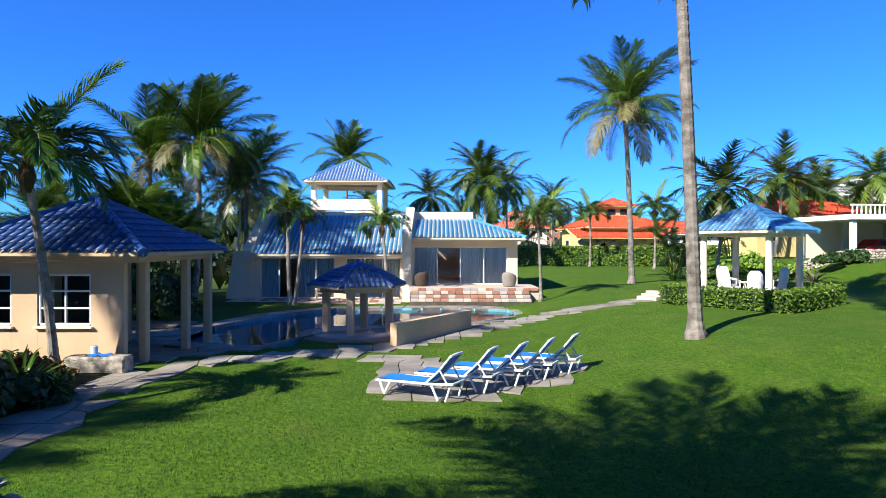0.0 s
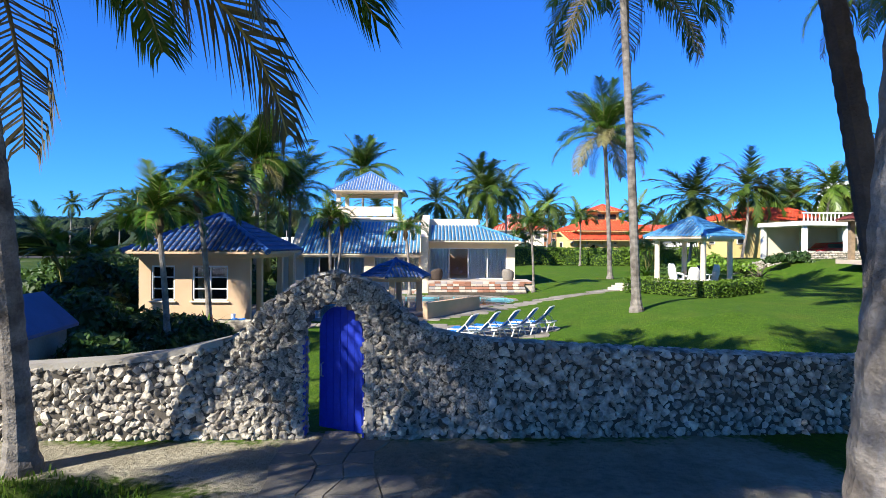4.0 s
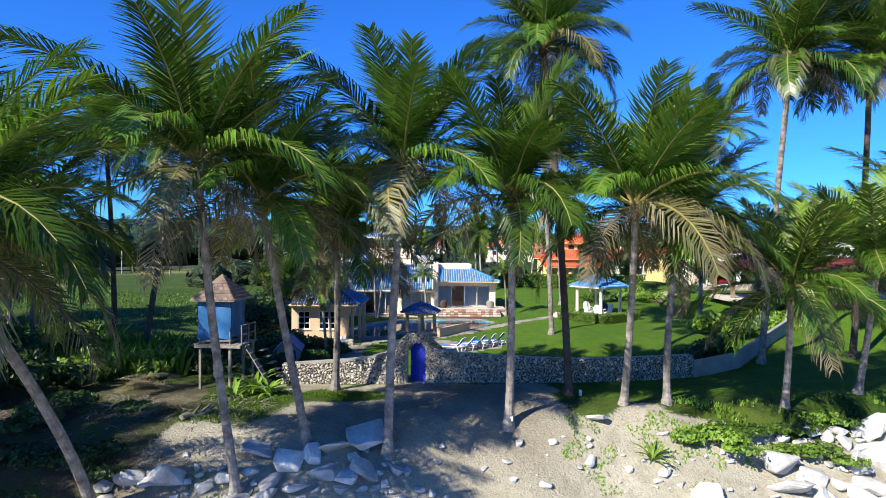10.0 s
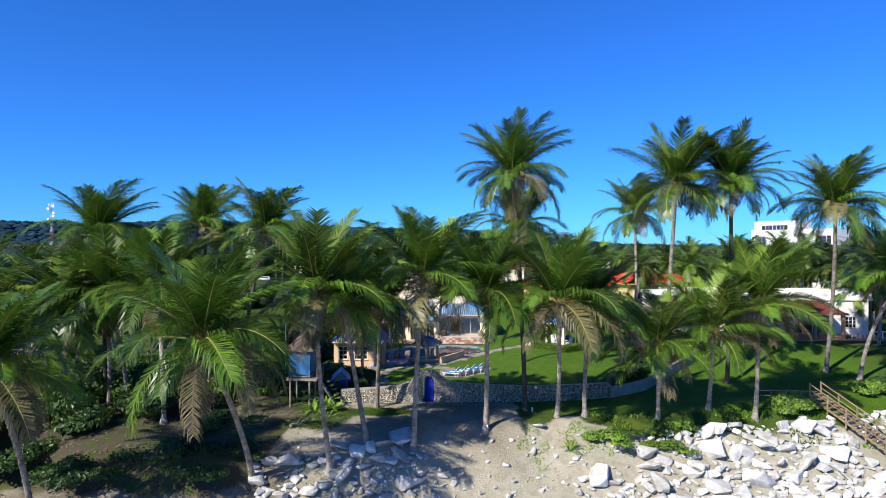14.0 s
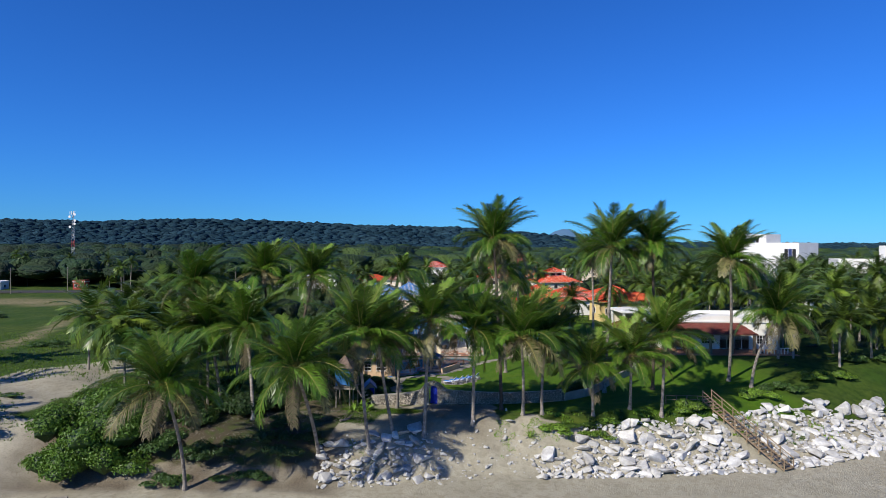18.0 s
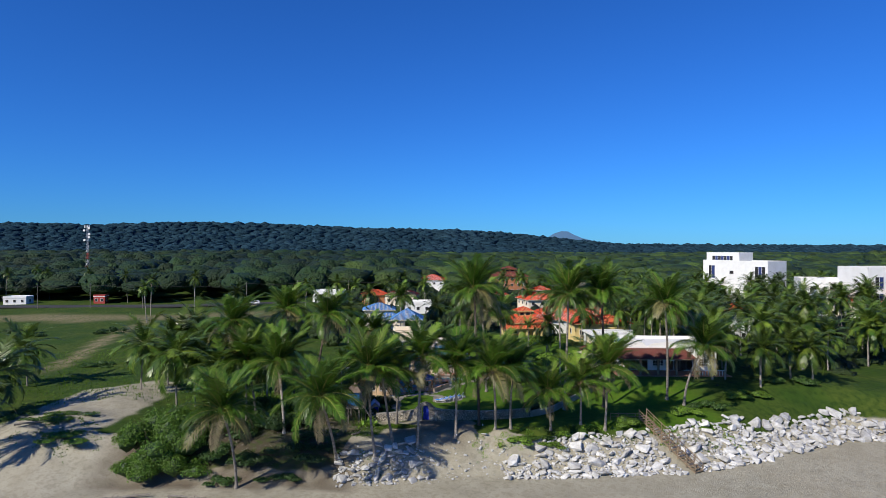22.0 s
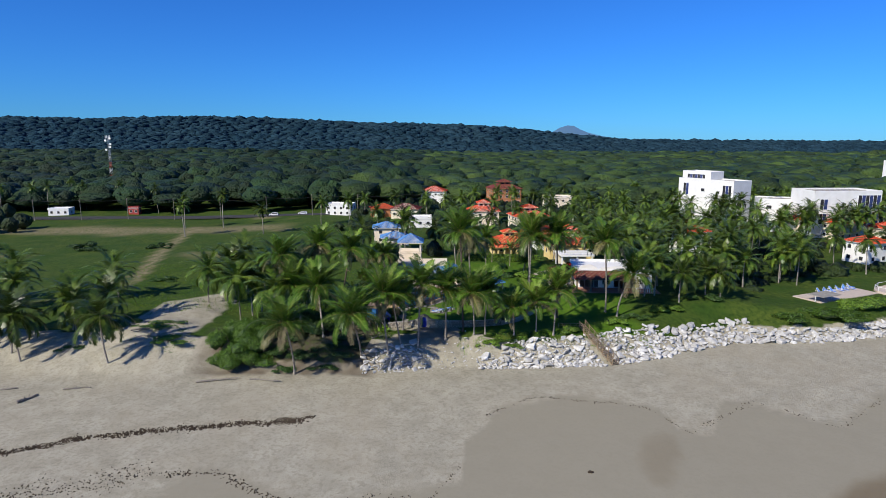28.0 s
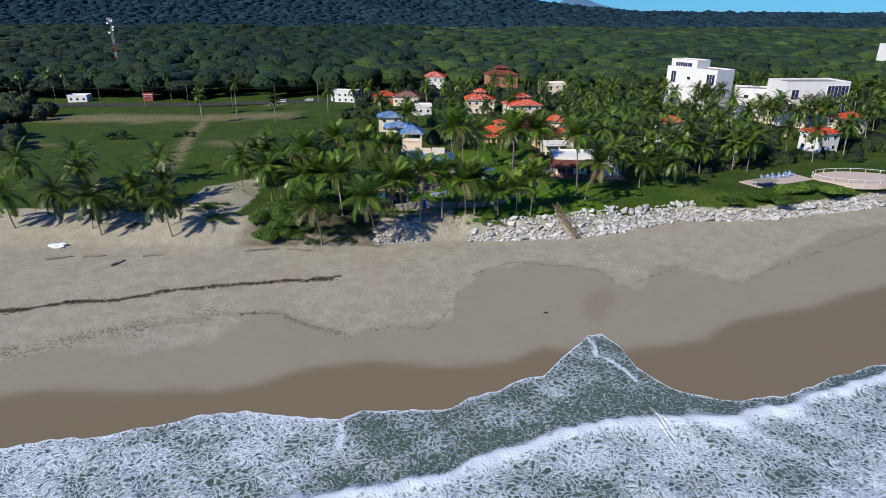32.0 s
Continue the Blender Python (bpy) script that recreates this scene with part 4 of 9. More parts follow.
# the wing with its raised terrace
WY = 38.5
wall_with_hole(house, -1.75, 4.72, WY - 0.12, WY + 0.12, 0.2, 3.25, [(-1.7, 4.1, 0.6, 2.9)], STUCCO, "wing_wall")
sliding_door(house, -1.66, 4.08, WY, 0.6, 2.9, 4, 1)
Shape().box((4.62, 43.5, 1.7), (0.25, 9.8, 3.2)).box((1.4, 45.6, 1.7), (6.6, 0.2, 3.2)).box((1.4, 42, 0.52), (6.4, 7, 0.12)).part("wing_inner_wall", PEACH, house)
roof_slope(house, [(-1.75, 37.3, 3.42), (5.15, 37.3, 3.42), (2.1, 41.3, 4.62), (-1.75, 41.3, 4.62)], BLUE_TILE, 0.27, 0.42, 220, STUCCO)
roof_slope(house, [(5.15, 37.3, 3.42), (5.15, 48, 3.42), (2.1, 48, 4.62), (2.1, 41.3, 4.62)], BLUE_TILE_FAR, 0.27, 0.42, 0, STUCCO)
ridge(house, (5.15, 37.3, 3.45), (2.1, 41.3, 4.66), BLUE_TILE)
Shape().box((1.7, 37.55, 3.3), (6.7, 0.2, 0.14)).part("fascia", IVORY, house)
Shape().box((-6.9, 37.85, 2.3), (9.2, 0.16, 0.14)).part("fascia", IVORY, house)
# lookout tower
TX, TY = -8.3, 57.6
for dx in (-2.9, 2.9):
    for dy in (-2.9, 2.9):
        Shape().box((TX + dx, TY + dy, 6.6), (0.42, 0.42, 4.0)).part("tower_column", IVORY, house)
Shape().box((TX, TY - 2.9, 8.45), (6.4, 0.4, 0.35)).box((TX, TY + 2.9, 8.45), (6.4, 0.4, 0.35)).box((TX - 2.9, TY, 8.45), (0.4, 6.4, 0.35)).box((TX + 2.9, TY, 8.45), (0.4, 6.4, 0.35)).part("tower_beam", IVORY, house)
Shape().box((TX - 0.3, TY - 2.95, 6.5), (5.6, 0.25, 0.95)).box((TX - 2.9, TY, 6.5), (0.22, 6, 0.95)).box((TX, TY, 5.8), (6.6, 6.6, 0.25)).box((TX, TY, 3), (6.2, 6.2, 5.6)).part("tower_parapet", IVORY, house)
hip_roof(house, TX - 3.75, TY - 3.75, TX + 3.75, TY + 3.75, 8.55, 10.85, BLUE_TILE_FAR, 0.27, 0.42, under=IVORY, run=0)
# terrace and its chequered steps
terrace = thing("terrace_steps", (0, 0, 0), "broad steps of red, pale and grey chequered pavers", "steps", kind="structure")
Shape().box((1.9, 36.9, 0.24), (7.4, 3.2, 0.68)).part("terrace_floor", PALE_PAVER, terrace)
rnd = random.Random(4)
for step in range(3):
    zt, yf = 0.58 - 0.18 * (step + 1), 35.3 - 0.40 * step
    Shape().box((1.65, yf - 0.1, zt - 0.33), (6.7, 0.62, 0.6)).part("riser", MORTAR, terrace)
    n = 16
    for i in range(n):
        mat = (TERRA, PALE_PAVER, TERRA, GREY_PAVER, PALE_PAVER)[(i * 2 + step * 3 + rnd.randint(0, 1)) % 5]
        x = -1.65 + 6.6 * (i + 0.5) / n
        Shape().box((x, yf - 0.22, zt - 0.055), (6.6 / n - 0.015, 0.42, 0.15)).part("paver", mat, terrace)
for i in range(17):
    mat = (TERRA, PALE_PAVER, GREY_PAVER, TERRA)[(i * 3 + rnd.randint(0, 2)) % 4]
    Shape().box((-1.7 + 7.2 * (i + 0.5) / 17, 35.24, 0.5), (7.2 / 17 - 0.015, 0.1, 0.16)).part("paver", mat, terrace)
apron = thing("house_apron", (0, 0, 0), "low apron of grey and terracotta pavers before the sliding doors", "pavement", kind="structure")
for j, yy in enumerate((37.9, 37.3, 36.7, 36.1)):
    for i in range(22):
        mat = (PALE_PAVER, GREY_PAVER, TERRA, PALE_PAVER)[(i * 2 + j + rnd.randint(0, 1)) % 4]
        Shape().box((-12.6 + 10.3 * (i + 0.5) / 22, yy, -0.34 - 0.03 * j), (10.3 / 22 - 0.015, 0.585, 0.14)).part("paver", mat, apron)


# ---- the poolside pavilion ----
pav = thing("pavilion", (0, 0, 0), "peach pool pavilion with dark blue tile roof and open porch", "pavilion")
G0 = -0.42
wall_with_hole(pav, -13.1, -8.6, 17.5, 17.7, G0, 2.75, [(-10.95, -9.5, 0.80, 2.22), (-12.6, -11.65, 0.80, 2.22)], PEACH, "front_wall")
lattice_window(pav, -10.22, 17.58, 0.80, 2.22, 1.45, 2, 3)
lattice_window(pav, -12.12, 17.58, 0.80, 2.22, 0.95, 2, 3)
Shape().box((-10.7, 19.7, 1.1), (0.2, 4.0, 3.1)).part("side_wall", PEACH, pav)
Shape().box((-13.0, 19.7, 1.1), (0.2, 4.0, 3.1)).part("side_wall", PEACH, pav)
Shape().box((-11.85, 21.75, 1.1), (2.5, 0.2, 3.1)).part("back_wall", PEACH, pav)
Shape().box((-10.58, 19.0, 0.75), (0.05, 0.95, 2.2)).part("door", WOOD, pav)
for x, y in ((-8.45, 18.3), (-8.15, 20.4), (-7.98, 21.8), (-10.3, 21.9)):
    Shape().box((x, y, 1.15), (0.24, 0.24, 3.2), ch=0.03).part("column", PEACH, pav)
for c, s in (((-10.45, 16.95, 2.70), (5.0, 0.16, 0.24)), ((-7.98, 19.4, 2.70), (0.16, 5.0, 0.24)), ((-12.95, 19.4, 2.70), (0.16, 5.0, 0.24)), ((-10.45, 21.95, 2.70), (5.0, 0.16, 0.24))):
    Shape().box(c, s).part("beam", PEACH, pav)
Shape().box((-10.45, 19.45, 2.56), (4.8, 4.8, 0.06)).part("soffit", PEACH, pav)
hip_roof(pav, -13.3, 16.5, -7.6, 22.4, 2.80, 4.40, DARK_TILE, 0.24, 0.38, (190, 110, 0, 0), PEACH, 0)
chest = thing("wall_ledge", (-8.9, 16.8, land1(-8.9, 16.8)), "low rough stone ledge with a blue cloth on it", "ledge")
Shape().box((0, 0, 0.22), (1.6, 0.5, 0.46), ch=0.06).part("stone", CORAL, chest)
cloth = Shape()
cv = []
for i in range(7):
    for j in range(5):
        cv.append((-0.3 + 0.1 * i, -0.2 + 0.1 * j, 0.47 + 0.03 * math.sin(i * 2.1 + j) * math.cos(j * 1.7)))
cloth.add(cv, [(i * 5 + j, i * 5 + j + 1, (i + 1) * 5 + j + 1, (i + 1) * 5 + j) for i in range(6) for j in range(4)])
towel = thing("towel", (-8.9, 16.8, land1(-8.9, 16.8)), "crumpled bright blue towel on the stone ledge", "towel")
cloth.part("cloth", FABRIC, towel, smooth=True)
cup = thing("plastic_tub", (-9.1, 16.95, land1(-9, 16.95) + 0.45), "small white and blue plastic tub", "tub")
Shape().tube([(0, 0, 0), (0, 0, 0.2), (0, 0, 0.22)], [0.08, 0.095, 0.1], 12).part("body", WHITE_PLASTIC, cup)

# ---- small shed by the wall ----
shed = thing("garden_shed", (-10.6, 6.8, land1(-10.6, 6.8)), "small grey rendered shed with a dark blue pitched roof", "shed", rz=8)
Shape().add([(-0.62, -1, 0), (0.62, -1, 0), (0.62, -1, 1.5), (0, -1, 2.1), (-0.62, -1, 1.5), (-0.62, 1, 0), (0.62, 1, 0), (0.62, 1, 1.5), (0, 1, 2.1), (-0.62, 1, 1.5)],
            [(0, 1, 2, 3, 4), (9, 8, 7, 6, 5), (0, 5, 6, 1), (1, 6, 7, 2), (4, 3, 8, 9), (2, 7, 8, 3), (0, 4, 9, 5)]).part("wall", CONCRETE, shed)
Shape().slab([(-0.82, -1.2, 1.42), (0, -1.2, 2.2), (0, 1.2, 2.2), (-0.82, 1.2, 1.42)], 0.08).part("roof", DARK_TILE, shed)
Shape().slab([(0, -1.2, 2.2), (0.82, -1.2, 1.42), (0.82, 1.2, 1.42), (0, 1.2, 2.2)], 0.08).part("roof", DARK_TILE, shed)
Shape().box((0.2, -1.02, 0.75), (0.6, 0.06, 1.4)).part("door", GATE_BLUE, shed)

# ---- the swim-up bar ----
bar = thing("pool_bar", (-3.2, 24.3, -0.36), "round swim-up bar with dark blue tiled umbrella roof", "bar")
ring = [(1.75 * math.cos(a), 1.75 * math.sin(a)) for a in [2 * math.pi * i / 20 for i in range(20)]]
Shape().prism(ring, -1.2, 0.05).part("base", PALE_PAVER, bar)
Shape().prism([(x * 1.28, y * 1.28) for x, y in ring], -1.2, 0.0).part("plinth", TERRA, bar, "terracotta paved plinth")
for k in range(4):
    a = radians(-94 + 90 * k)
    Shape().box((1.22 * math.cos(a), 1.22 * math.sin(a), 0.9), (0.28, 0.28, 1.72), -94 + 90 * k, ch=0.03).part("column", PEACH, bar)
for k in range(6):
    b0, b1 = radians(-100 + 60 * k), radians(-40 + 60 * k)
    Shape().slab([(1.45 * math.cos(b0), 1.45 * math.sin(b0), 1.83), (1.45 * math.cos(b1), 1.45 * math.sin(b1), 1.83), (1.05 * math.cos(b1), 1.05 * math.sin(b1), 1.83), (1.05 * math.cos(b0), 1.05 * math.sin(b0), 1.83)], 0.22).part("ring_beam", PEACH, bar)
tops = [(1.9 * math.cos(radians(-100 + 60 * k)), 1.9 * math.sin(radians(-100 + 60 * k)), 1.84) for k in range(6)]
for k in range(6):
    a, b = Vector(tops[k]), Vector(tops[(k + 1) % 6])
    mid_a, mid_b = Vector((a.x * 0.5, a.y * 0.5, 2.36)), Vector((b.x * 0.5, b.y * 0.5, 2.36))
    roof_slope(bar, [a, b, mid_b, mid_a], DARK_TILE, 0.2, 0.3, 16, PEACH, "roof_panel", 0.06)
    roof_slope(bar, [mid_a, mid_b, Vector((0, 0, 2.66))], DARK_TILE, 0.2, 0.3, 8, PEACH, "roof_panel", 0.06)
    ridge(bar, a, mid_a, DARK_TILE, 0.09)
    ridge(bar, mid_a, (0, 0, 2.68), DARK_TILE, 0.09)
Shape().tube([(0, 0, 2.6), (0, 0, 2.78), (0, 0, 2.84)], [0.14, 0.1, 0.03], 10).part("finial", DARK_TILE, bar)
low = thing("low_wall", (0, 0, -0.4), "low peach stucco wall along the pool edge", "wall", kind="structure")
Shape().add([(-1.72, 21.5, 0), (1.0, 25.6, 0), (1.22, 25.46, 0), (-1.5, 21.36, 0), (-1.72, 21.5, 0.78), (1.0, 25.6, 0.78), (1.22, 25.46, 0.78), (-1.5, 21.36, 0.78)],
            [(0, 1, 2, 3), (4, 7, 6, 5), (0, 4, 5, 1), (1, 5, 6, 2), (2, 6, 7, 3), (3, 7, 4, 0)]).part("wall_body", PEACH, low)


# ---- sun loungers ----
def lounger():
    t = thing("sun_lounger", (0, 0, 0), "white plastic sun lounger with blue canvas and raised backrest", "lounger", "row of sun loungers")
    # head towards +y, back raised
    for sx in (-0.31, 0.31):
        Shape().tube([(sx, -1.0, 0.30), (sx, -0.4, 0.33), (sx, 0.35, 0.35), (sx, 0.95, 0.40)], [0.028] * 4, 8).part("side_rail", WHITE_PLASTIC, t)
        for y, lean in ((-0.92, 0.14), (-0.62, -0.16), (0.42, 0.16), (0.86, -0.10)):
            Shape().tube([(sx, y, 0.32), (sx * 1.05, y + lean, 0.02)], [0.03, 0.026], 8).part("leg", WHITE_PLASTIC, t)
        Shape().tube([(sx * 0.95, 0.28, 0.37), (sx * 0.95, 0.62, 0.68), (sx * 0.9, 0.86, 0.98)], [0.027] * 3, 8).part("back_rail", WHITE_PLASTIC, t)
        Shape().tube([(sx * 0.98, 0.62, 0.66), (sx * 0.98, 0.80, 0.38)], [0.018, 0.018], 6).part("strut", WHITE_PLASTIC, t)
    for y, z in ((-1.0, 0.30), (0.93, 0.40), (0.3, 0.345)):
        Shape().tube([(-0.31, y, z), (0.31, y, z)], [0.026, 0.026], 8).part("cross_bar", WHITE_PLASTIC, t)
    Shape().tube([(-0.28, 0.86, 0.98), (0, 0.875, 1.0), (0.28, 0.86, 0.98)], [0.03] * 3, 8).part("top_bar", WHITE_PLASTIC, t)

    def canvas(name, line):
        vs = []
        for y, z in line:
            for i in range(5):
                x = -0.285 + 0.57 * i / 4
                vs.append((x, y, z - 0.025 * math.cos(x * 5)))
        nn = len(line)
        up = len(vs)
        vs += [(a, b, c - 0.012) for a, b, c in vs]
        fs = []
        for r in range(nn - 1):
            for i in range(4):
                k = r * 5 + i
                fs += [(k, k + 1, k + 6, k + 5), (up + k, up + k + 5, up + k + 6, up + k + 1)]
        Shape().add(vs, fs).part(name, FABRIC, t, "blue canvas", True)
    canvas("seat", [(-0.98, 0.36), (-0.5, 0.355), (0.0, 0.36), (0.26, 0.385)])
    canvas("backrest", [(0.28, 0.39), (0.5, 0.59), (0.68, 0.77), (0.85, 0.985)])
    return t


first = lounger()
spots = [(-0.45, 14.5), (0.4, 15.25), (1.22, 15.95), (2.0, 16.6), (2.75, 17.2)]
for i, (x, y) in enumerate(spots):
    m = pose(x, y, land1(x, y) + 0.05, 0, 0, -118 + (0, 2, -1, 1, -2)[i])
    if i == 0:
        first.matrix_basis = m
    else:
        copy_thing(first, m)

# ---- the garden gazebo ----
gz0 = land1(13.55, 27.5)
gaz = thing("gazebo", (13.55, 27.5, gz0), "square garden gazebo with light blue tile roof on cream columns", "gazebo", rz=37)
gh = 3.62 - gz0
Shape().box((0, 0, 0.08), (3.6, 3.6, 0.34)).part("floor", PALE_PAVER, gaz)
for sx in (-1.4, 1.4):
    for sy in (-1.4, 1.4):
        Shape().tube([(sx, sy, 0.2), (sx, sy, gh - 0.15)], [0.15, 0.14], 14).part("column", IVORY, gaz)
for s in (-1.4, 1.4):
    Shape().box((0, s, gh - 0.12), (3.2, 0.2, 0.22)).part("beam", IVORY, gaz)
    Shape().box((s, 0, gh - 0.12), (0.2, 3.2, 0.22)).part("beam", IVORY, gaz)
hip_roof(gaz, -1.95, -1.95, 1.95, 1.95, gh, gh + 1.15, BLUE_TILE, 0.22, 0.34, (75, 75, 75, 75), IVORY, 0)


def garden_chair(mat, label):
    t = thing("garden_chair", (0, 0, 0), label, "chair", "chairs round the gazebo table")
    Shape().box((0, 0, 0.4), (0.5, 0.48, 0.07), ch=0.03).part("seat", mat, t)
    vs, n = [], 9
    for j, (z, r) in enumerate(((0.42, 0.27), (0.7, 0.30), (0.98, 0.27), (1.12, 0.16))):
        for i in range(n):
            a = radians(20 + 140 * i / (n - 1))
            vs.append((r * math.cos(a), 0.02 + r * math.sin(a) * 0.95 + 0.05 * j, z))
    k = len(vs)
    vs += [(x * 0.9, y * 0.9, z) for x, y, z in vs]
    fs = []
    for j in range(3):
        for i in range(n - 1):
            q = j * n + i
            fs += [(q, q + 1, q + n + 1, q + n), (k + q, k + q + n, k + q + n + 1, k + q + 1)]
    fs += [(3 * n + i, 3 * n + i + 1, k + 3 * n + i + 1, k + 3 * n + i) for i in range(n - 1)]
    Shape().add(vs, fs).part("backrest", mat, t, smooth=True)
    for sx in (-0.25, 0.25):
        Shape().tube([(sx, -0.22, 0.4), (sx * 1.15, -0.2, 0.64), (sx * 1.1, 0.1, 0.68)], [0.025] * 3, 7).part("armrest", mat, t)
        for sy in (-0.2, 0.2):
            Shape().tube([(sx * 0.9, sy, 0.38), (sx, sy * 1.1, 0)], [0.025, 0.02], 7).part("leg", mat, t)
    return t


ch0 = garden_chair(WHITE_WICKER, "white woven garden chair at the gazebo table")
for i, (a, r) in enumerate(((250, 1.0), (190, 1.05), (310, 1.05), (130, 1.05))):
    x, y = 13.55 + r * math.cos(radians(a)), 27.5 + r * math.sin(radians(a))
    m = pose(x, y, gz0 + 0.25, 0, 0, a - 90) @ Matrix.Diagonal((1.12, 1.12, 1.12, 1))
    if i == 0:
        ch0.matrix_basis = m
    else:
        copy_thing(ch0, m)
ch1 = garden_chair(NAVY, "dark blue garden chair at the gazebo table")
ch1.matrix_basis = pose(14.3, 28.4, gz0 + 0.25, 0, 0, -40) @ Matrix.Diagonal((1.12, 1.12, 1.12, 1))
tab = thing("garden_table", (13.55, 27.5, gz0 + 0.25), "round white garden table", "table")
Shape().tube([(0, 0, 0.68), (0, 0, 0.72)], [0.5, 0.5], 24).part("tabletop", WHITE_PLASTIC, tab)
for a in range(4):
    c, s = math.cos(a * math.pi / 2), math.sin(a * math.pi / 2)
    Shape().tube([(0.3 * c, 0.3 * s, 0.68), (0.38 * c, 0.38 * s, 0)], [0.025, 0.02], 7).part("leg", WHITE_PLASTIC, tab)
gstep = thing("gazebo_step", (9.9, 29.8, land1(9.9, 29.8)), "short flight of pale stone steps beside the gazebo hedge", "steps", rz=35)
for k in range(3):
    Shape().box((0.35 * k, 0, 0.08 + 0.11 * k), (0.5, 1.1, 0.2)).part("step", PALE_PAVER, gstep)


# ---- armchairs on the terrace, wooden chair by the doors ----
BROWN_WICKER = material("brown_wicker", (0.09, 0.065, 0.05), (0.05, 0.038, 0.03), 20, 0.8, 0.8, 70, fine=0.3)


def tub_chair(at, rz, mat, label):
    t = thing("wicker_armchair", at, label, "armchair", "terrace armchairs", rz=rz)
    vs, n = [], 13
    for j, (z, r) in enumerate(((0.05, 0.36), (0.35, 0.42), (0.65, 0.45), (0.86, 0.42))):
        for i in range(n):
            a = radians(-35 + 250 * i / (n - 1))
            vs.append((r * math.cos(a), r * math.sin(a), z * (0.72 + 0.28 * max(0, math.sin(a)))))
    k = len(vs)
    vs += [(x * 0.82, y * 0.82, z) for x, y, z in vs]
    fs = []
    for j in range(3):
        for i in range(n - 1):
            q = j * n + i
            fs += [(q, q + 1, q + n + 1, q + n), (k + q, k + q + n, k + q + n + 1, k + q + 1)]
    fs += [(3 * n + i, 3 * n + i + 1, k + 3 * n + i + 1, k + 3 * n + i) for i in range(n - 1)]
    Shape().add(vs, fs).part("shell", mat, t, smooth=True)
    Shape().tube([(0, 0, 0.02), (0, 0, 0.34), (0, 0, 0.42)], [0.33, 0.34, 0.3], 16).part("seat_cushion", mat, t, smooth=True)


tub_chair((-1.15, 36.7, 0.58), 200, BROWN_WICKER, "rounded dark brown wicker armchair on the terrace")
tub_chair((4.0, 36.6, 0.58), 160, WICKER, "rounded grey wicker armchair on the terrace")
ac = thing("wooden_armchair", (-7.0, 36.9, -0.27), "dark slatted wooden armchair before the sliding door", "chair", rz=15)
for i in range(5):
    Shape().box((-0.24 + 0.12 * i, 0.3, 0.72), (0.09, 0.03, 0.7)).part("back_slat", WOOD, ac)
Shape().box((0, 0, 0.4), (0.6, 0.55, 0.05)).part("seat", WOOD, ac)
for sx in (-0.3, 0.3):
    Shape().box((sx, -0.02, 0.62), (0.09, 0.6, 0.03)).part("armrest", WOOD, ac)
    for sy in (-0.25, 0.27):
        Shape().box((sx, sy, 0.31), (0.06, 0.06, 0.62)).part("leg", WOOD, ac)


# ---- coral stone garden wall with the arched gate ----
def pebble(seed, faces=2, rough=0.25, chips=7, deep=0.30):
    rnd = random.Random(seed)
    bm = bmesh.new()
    bmesh.ops.create_icosphere(bm, subdivisions=faces, radius=0.5)
    off = Vector((seed * 3.7, seed * 1.3, 0))
    cuts = [(Vector((rnd.uniform(-1, 1), rnd.uniform(-1, 1), rnd.uniform(-1, 1))).normalized(), rnd.uniform(deep, 0.42)) for _ in range(chips)]
    for v in bm.verts:
        for nrm, dist in cuts:
            k = v.co.dot(nrm) - dist
            if k > 0:
                v.co -= nrm * k * 0.95
        v.co *= 1 + rough * noise.noise(v.co * 3.1 + off)
    vs = [tuple(v.co) for v in bm.verts]
    fs = [tuple(x.index for x in f.verts) for f in bm.faces]
    bm.free()
    return vs, fs


STONES = [pebble(k, 2, 0.5, 6, 0.33) for k in range(8)]
STONES_FAR = [pebble(k, 1, 0.5) for k in range(8)]
STONE_MESH = [raw("stone", v, f, CORAL) for v, f in STONES]
wallthing = thing("garden_wall", (-0.28, 0.95, 0), "rough grey coral stone garden wall with a rounded gate arch", "wall", kind="structure")
TOPX = [-9.7, -6.2, -5.2, -4.1, -3.8, -3.5, -2.9, -2.4, -1.9, -1.7, -1.13, -0.78, 0.0, 2.2, 6.3, 13.6]
TOPZ = [0.88, 1.12, 1.24, 1.5, 1.72, 2.1, 2.5, 2.64, 2.5, 2.36, 1.86, 1.66, 1.52, 1.38, 1.16, 1.1]


def wall_y(x):
    return 2.1 + 0.0 * x + 0.012 * max(0.0, x) ** 2


def in_gate(x, z, pad=0.0):
    r = 0.5 + pad
    return abs(x + 2.42) < r and z < 1.62 + (math.sqrt(max(0.0, r * r - (x + 2.42) ** 2)))


def wall_core():
    s = Shape()
    xs = [round(-9.7 + 0.15 * i, 3) for i in range(156)]
    for a, b in zip(xs[:-1], xs[1:]):
        mid = (a + b) / 2
        lo0, lo1 = -0.7, -0.7
        if abs(mid + 2.42) < 0.5:
            lo0 = lo1 = 1.62 + math.sqrt(max(0, 0.25 - (mid + 2.42) ** 2))
        za, zb = np.interp(a, TOPX, TOPZ), np.interp(b, TOPX, TOPZ)
        ya, yb = wall_y(a), wall_y(b)
        t = 0.22
        s.add([(a, ya - t, lo0), (b, yb - t, lo1), (b, yb - t, zb), (a, ya - t, za), (a, ya + t, lo0), (b, yb + t, lo1), (b, yb + t, zb), (a, ya + t, za)],
              [(0, 1, 2, 3), (7, 6, 5, 4), (3, 2, 6, 7), (0, 4, 5, 1), (0, 3, 7, 4), (1, 5, 6, 2)])
    return s


wall_core().part("wall_core", MORTAR, wallthing)
rnd = random.Random(11)
near, rest = [], Shape()


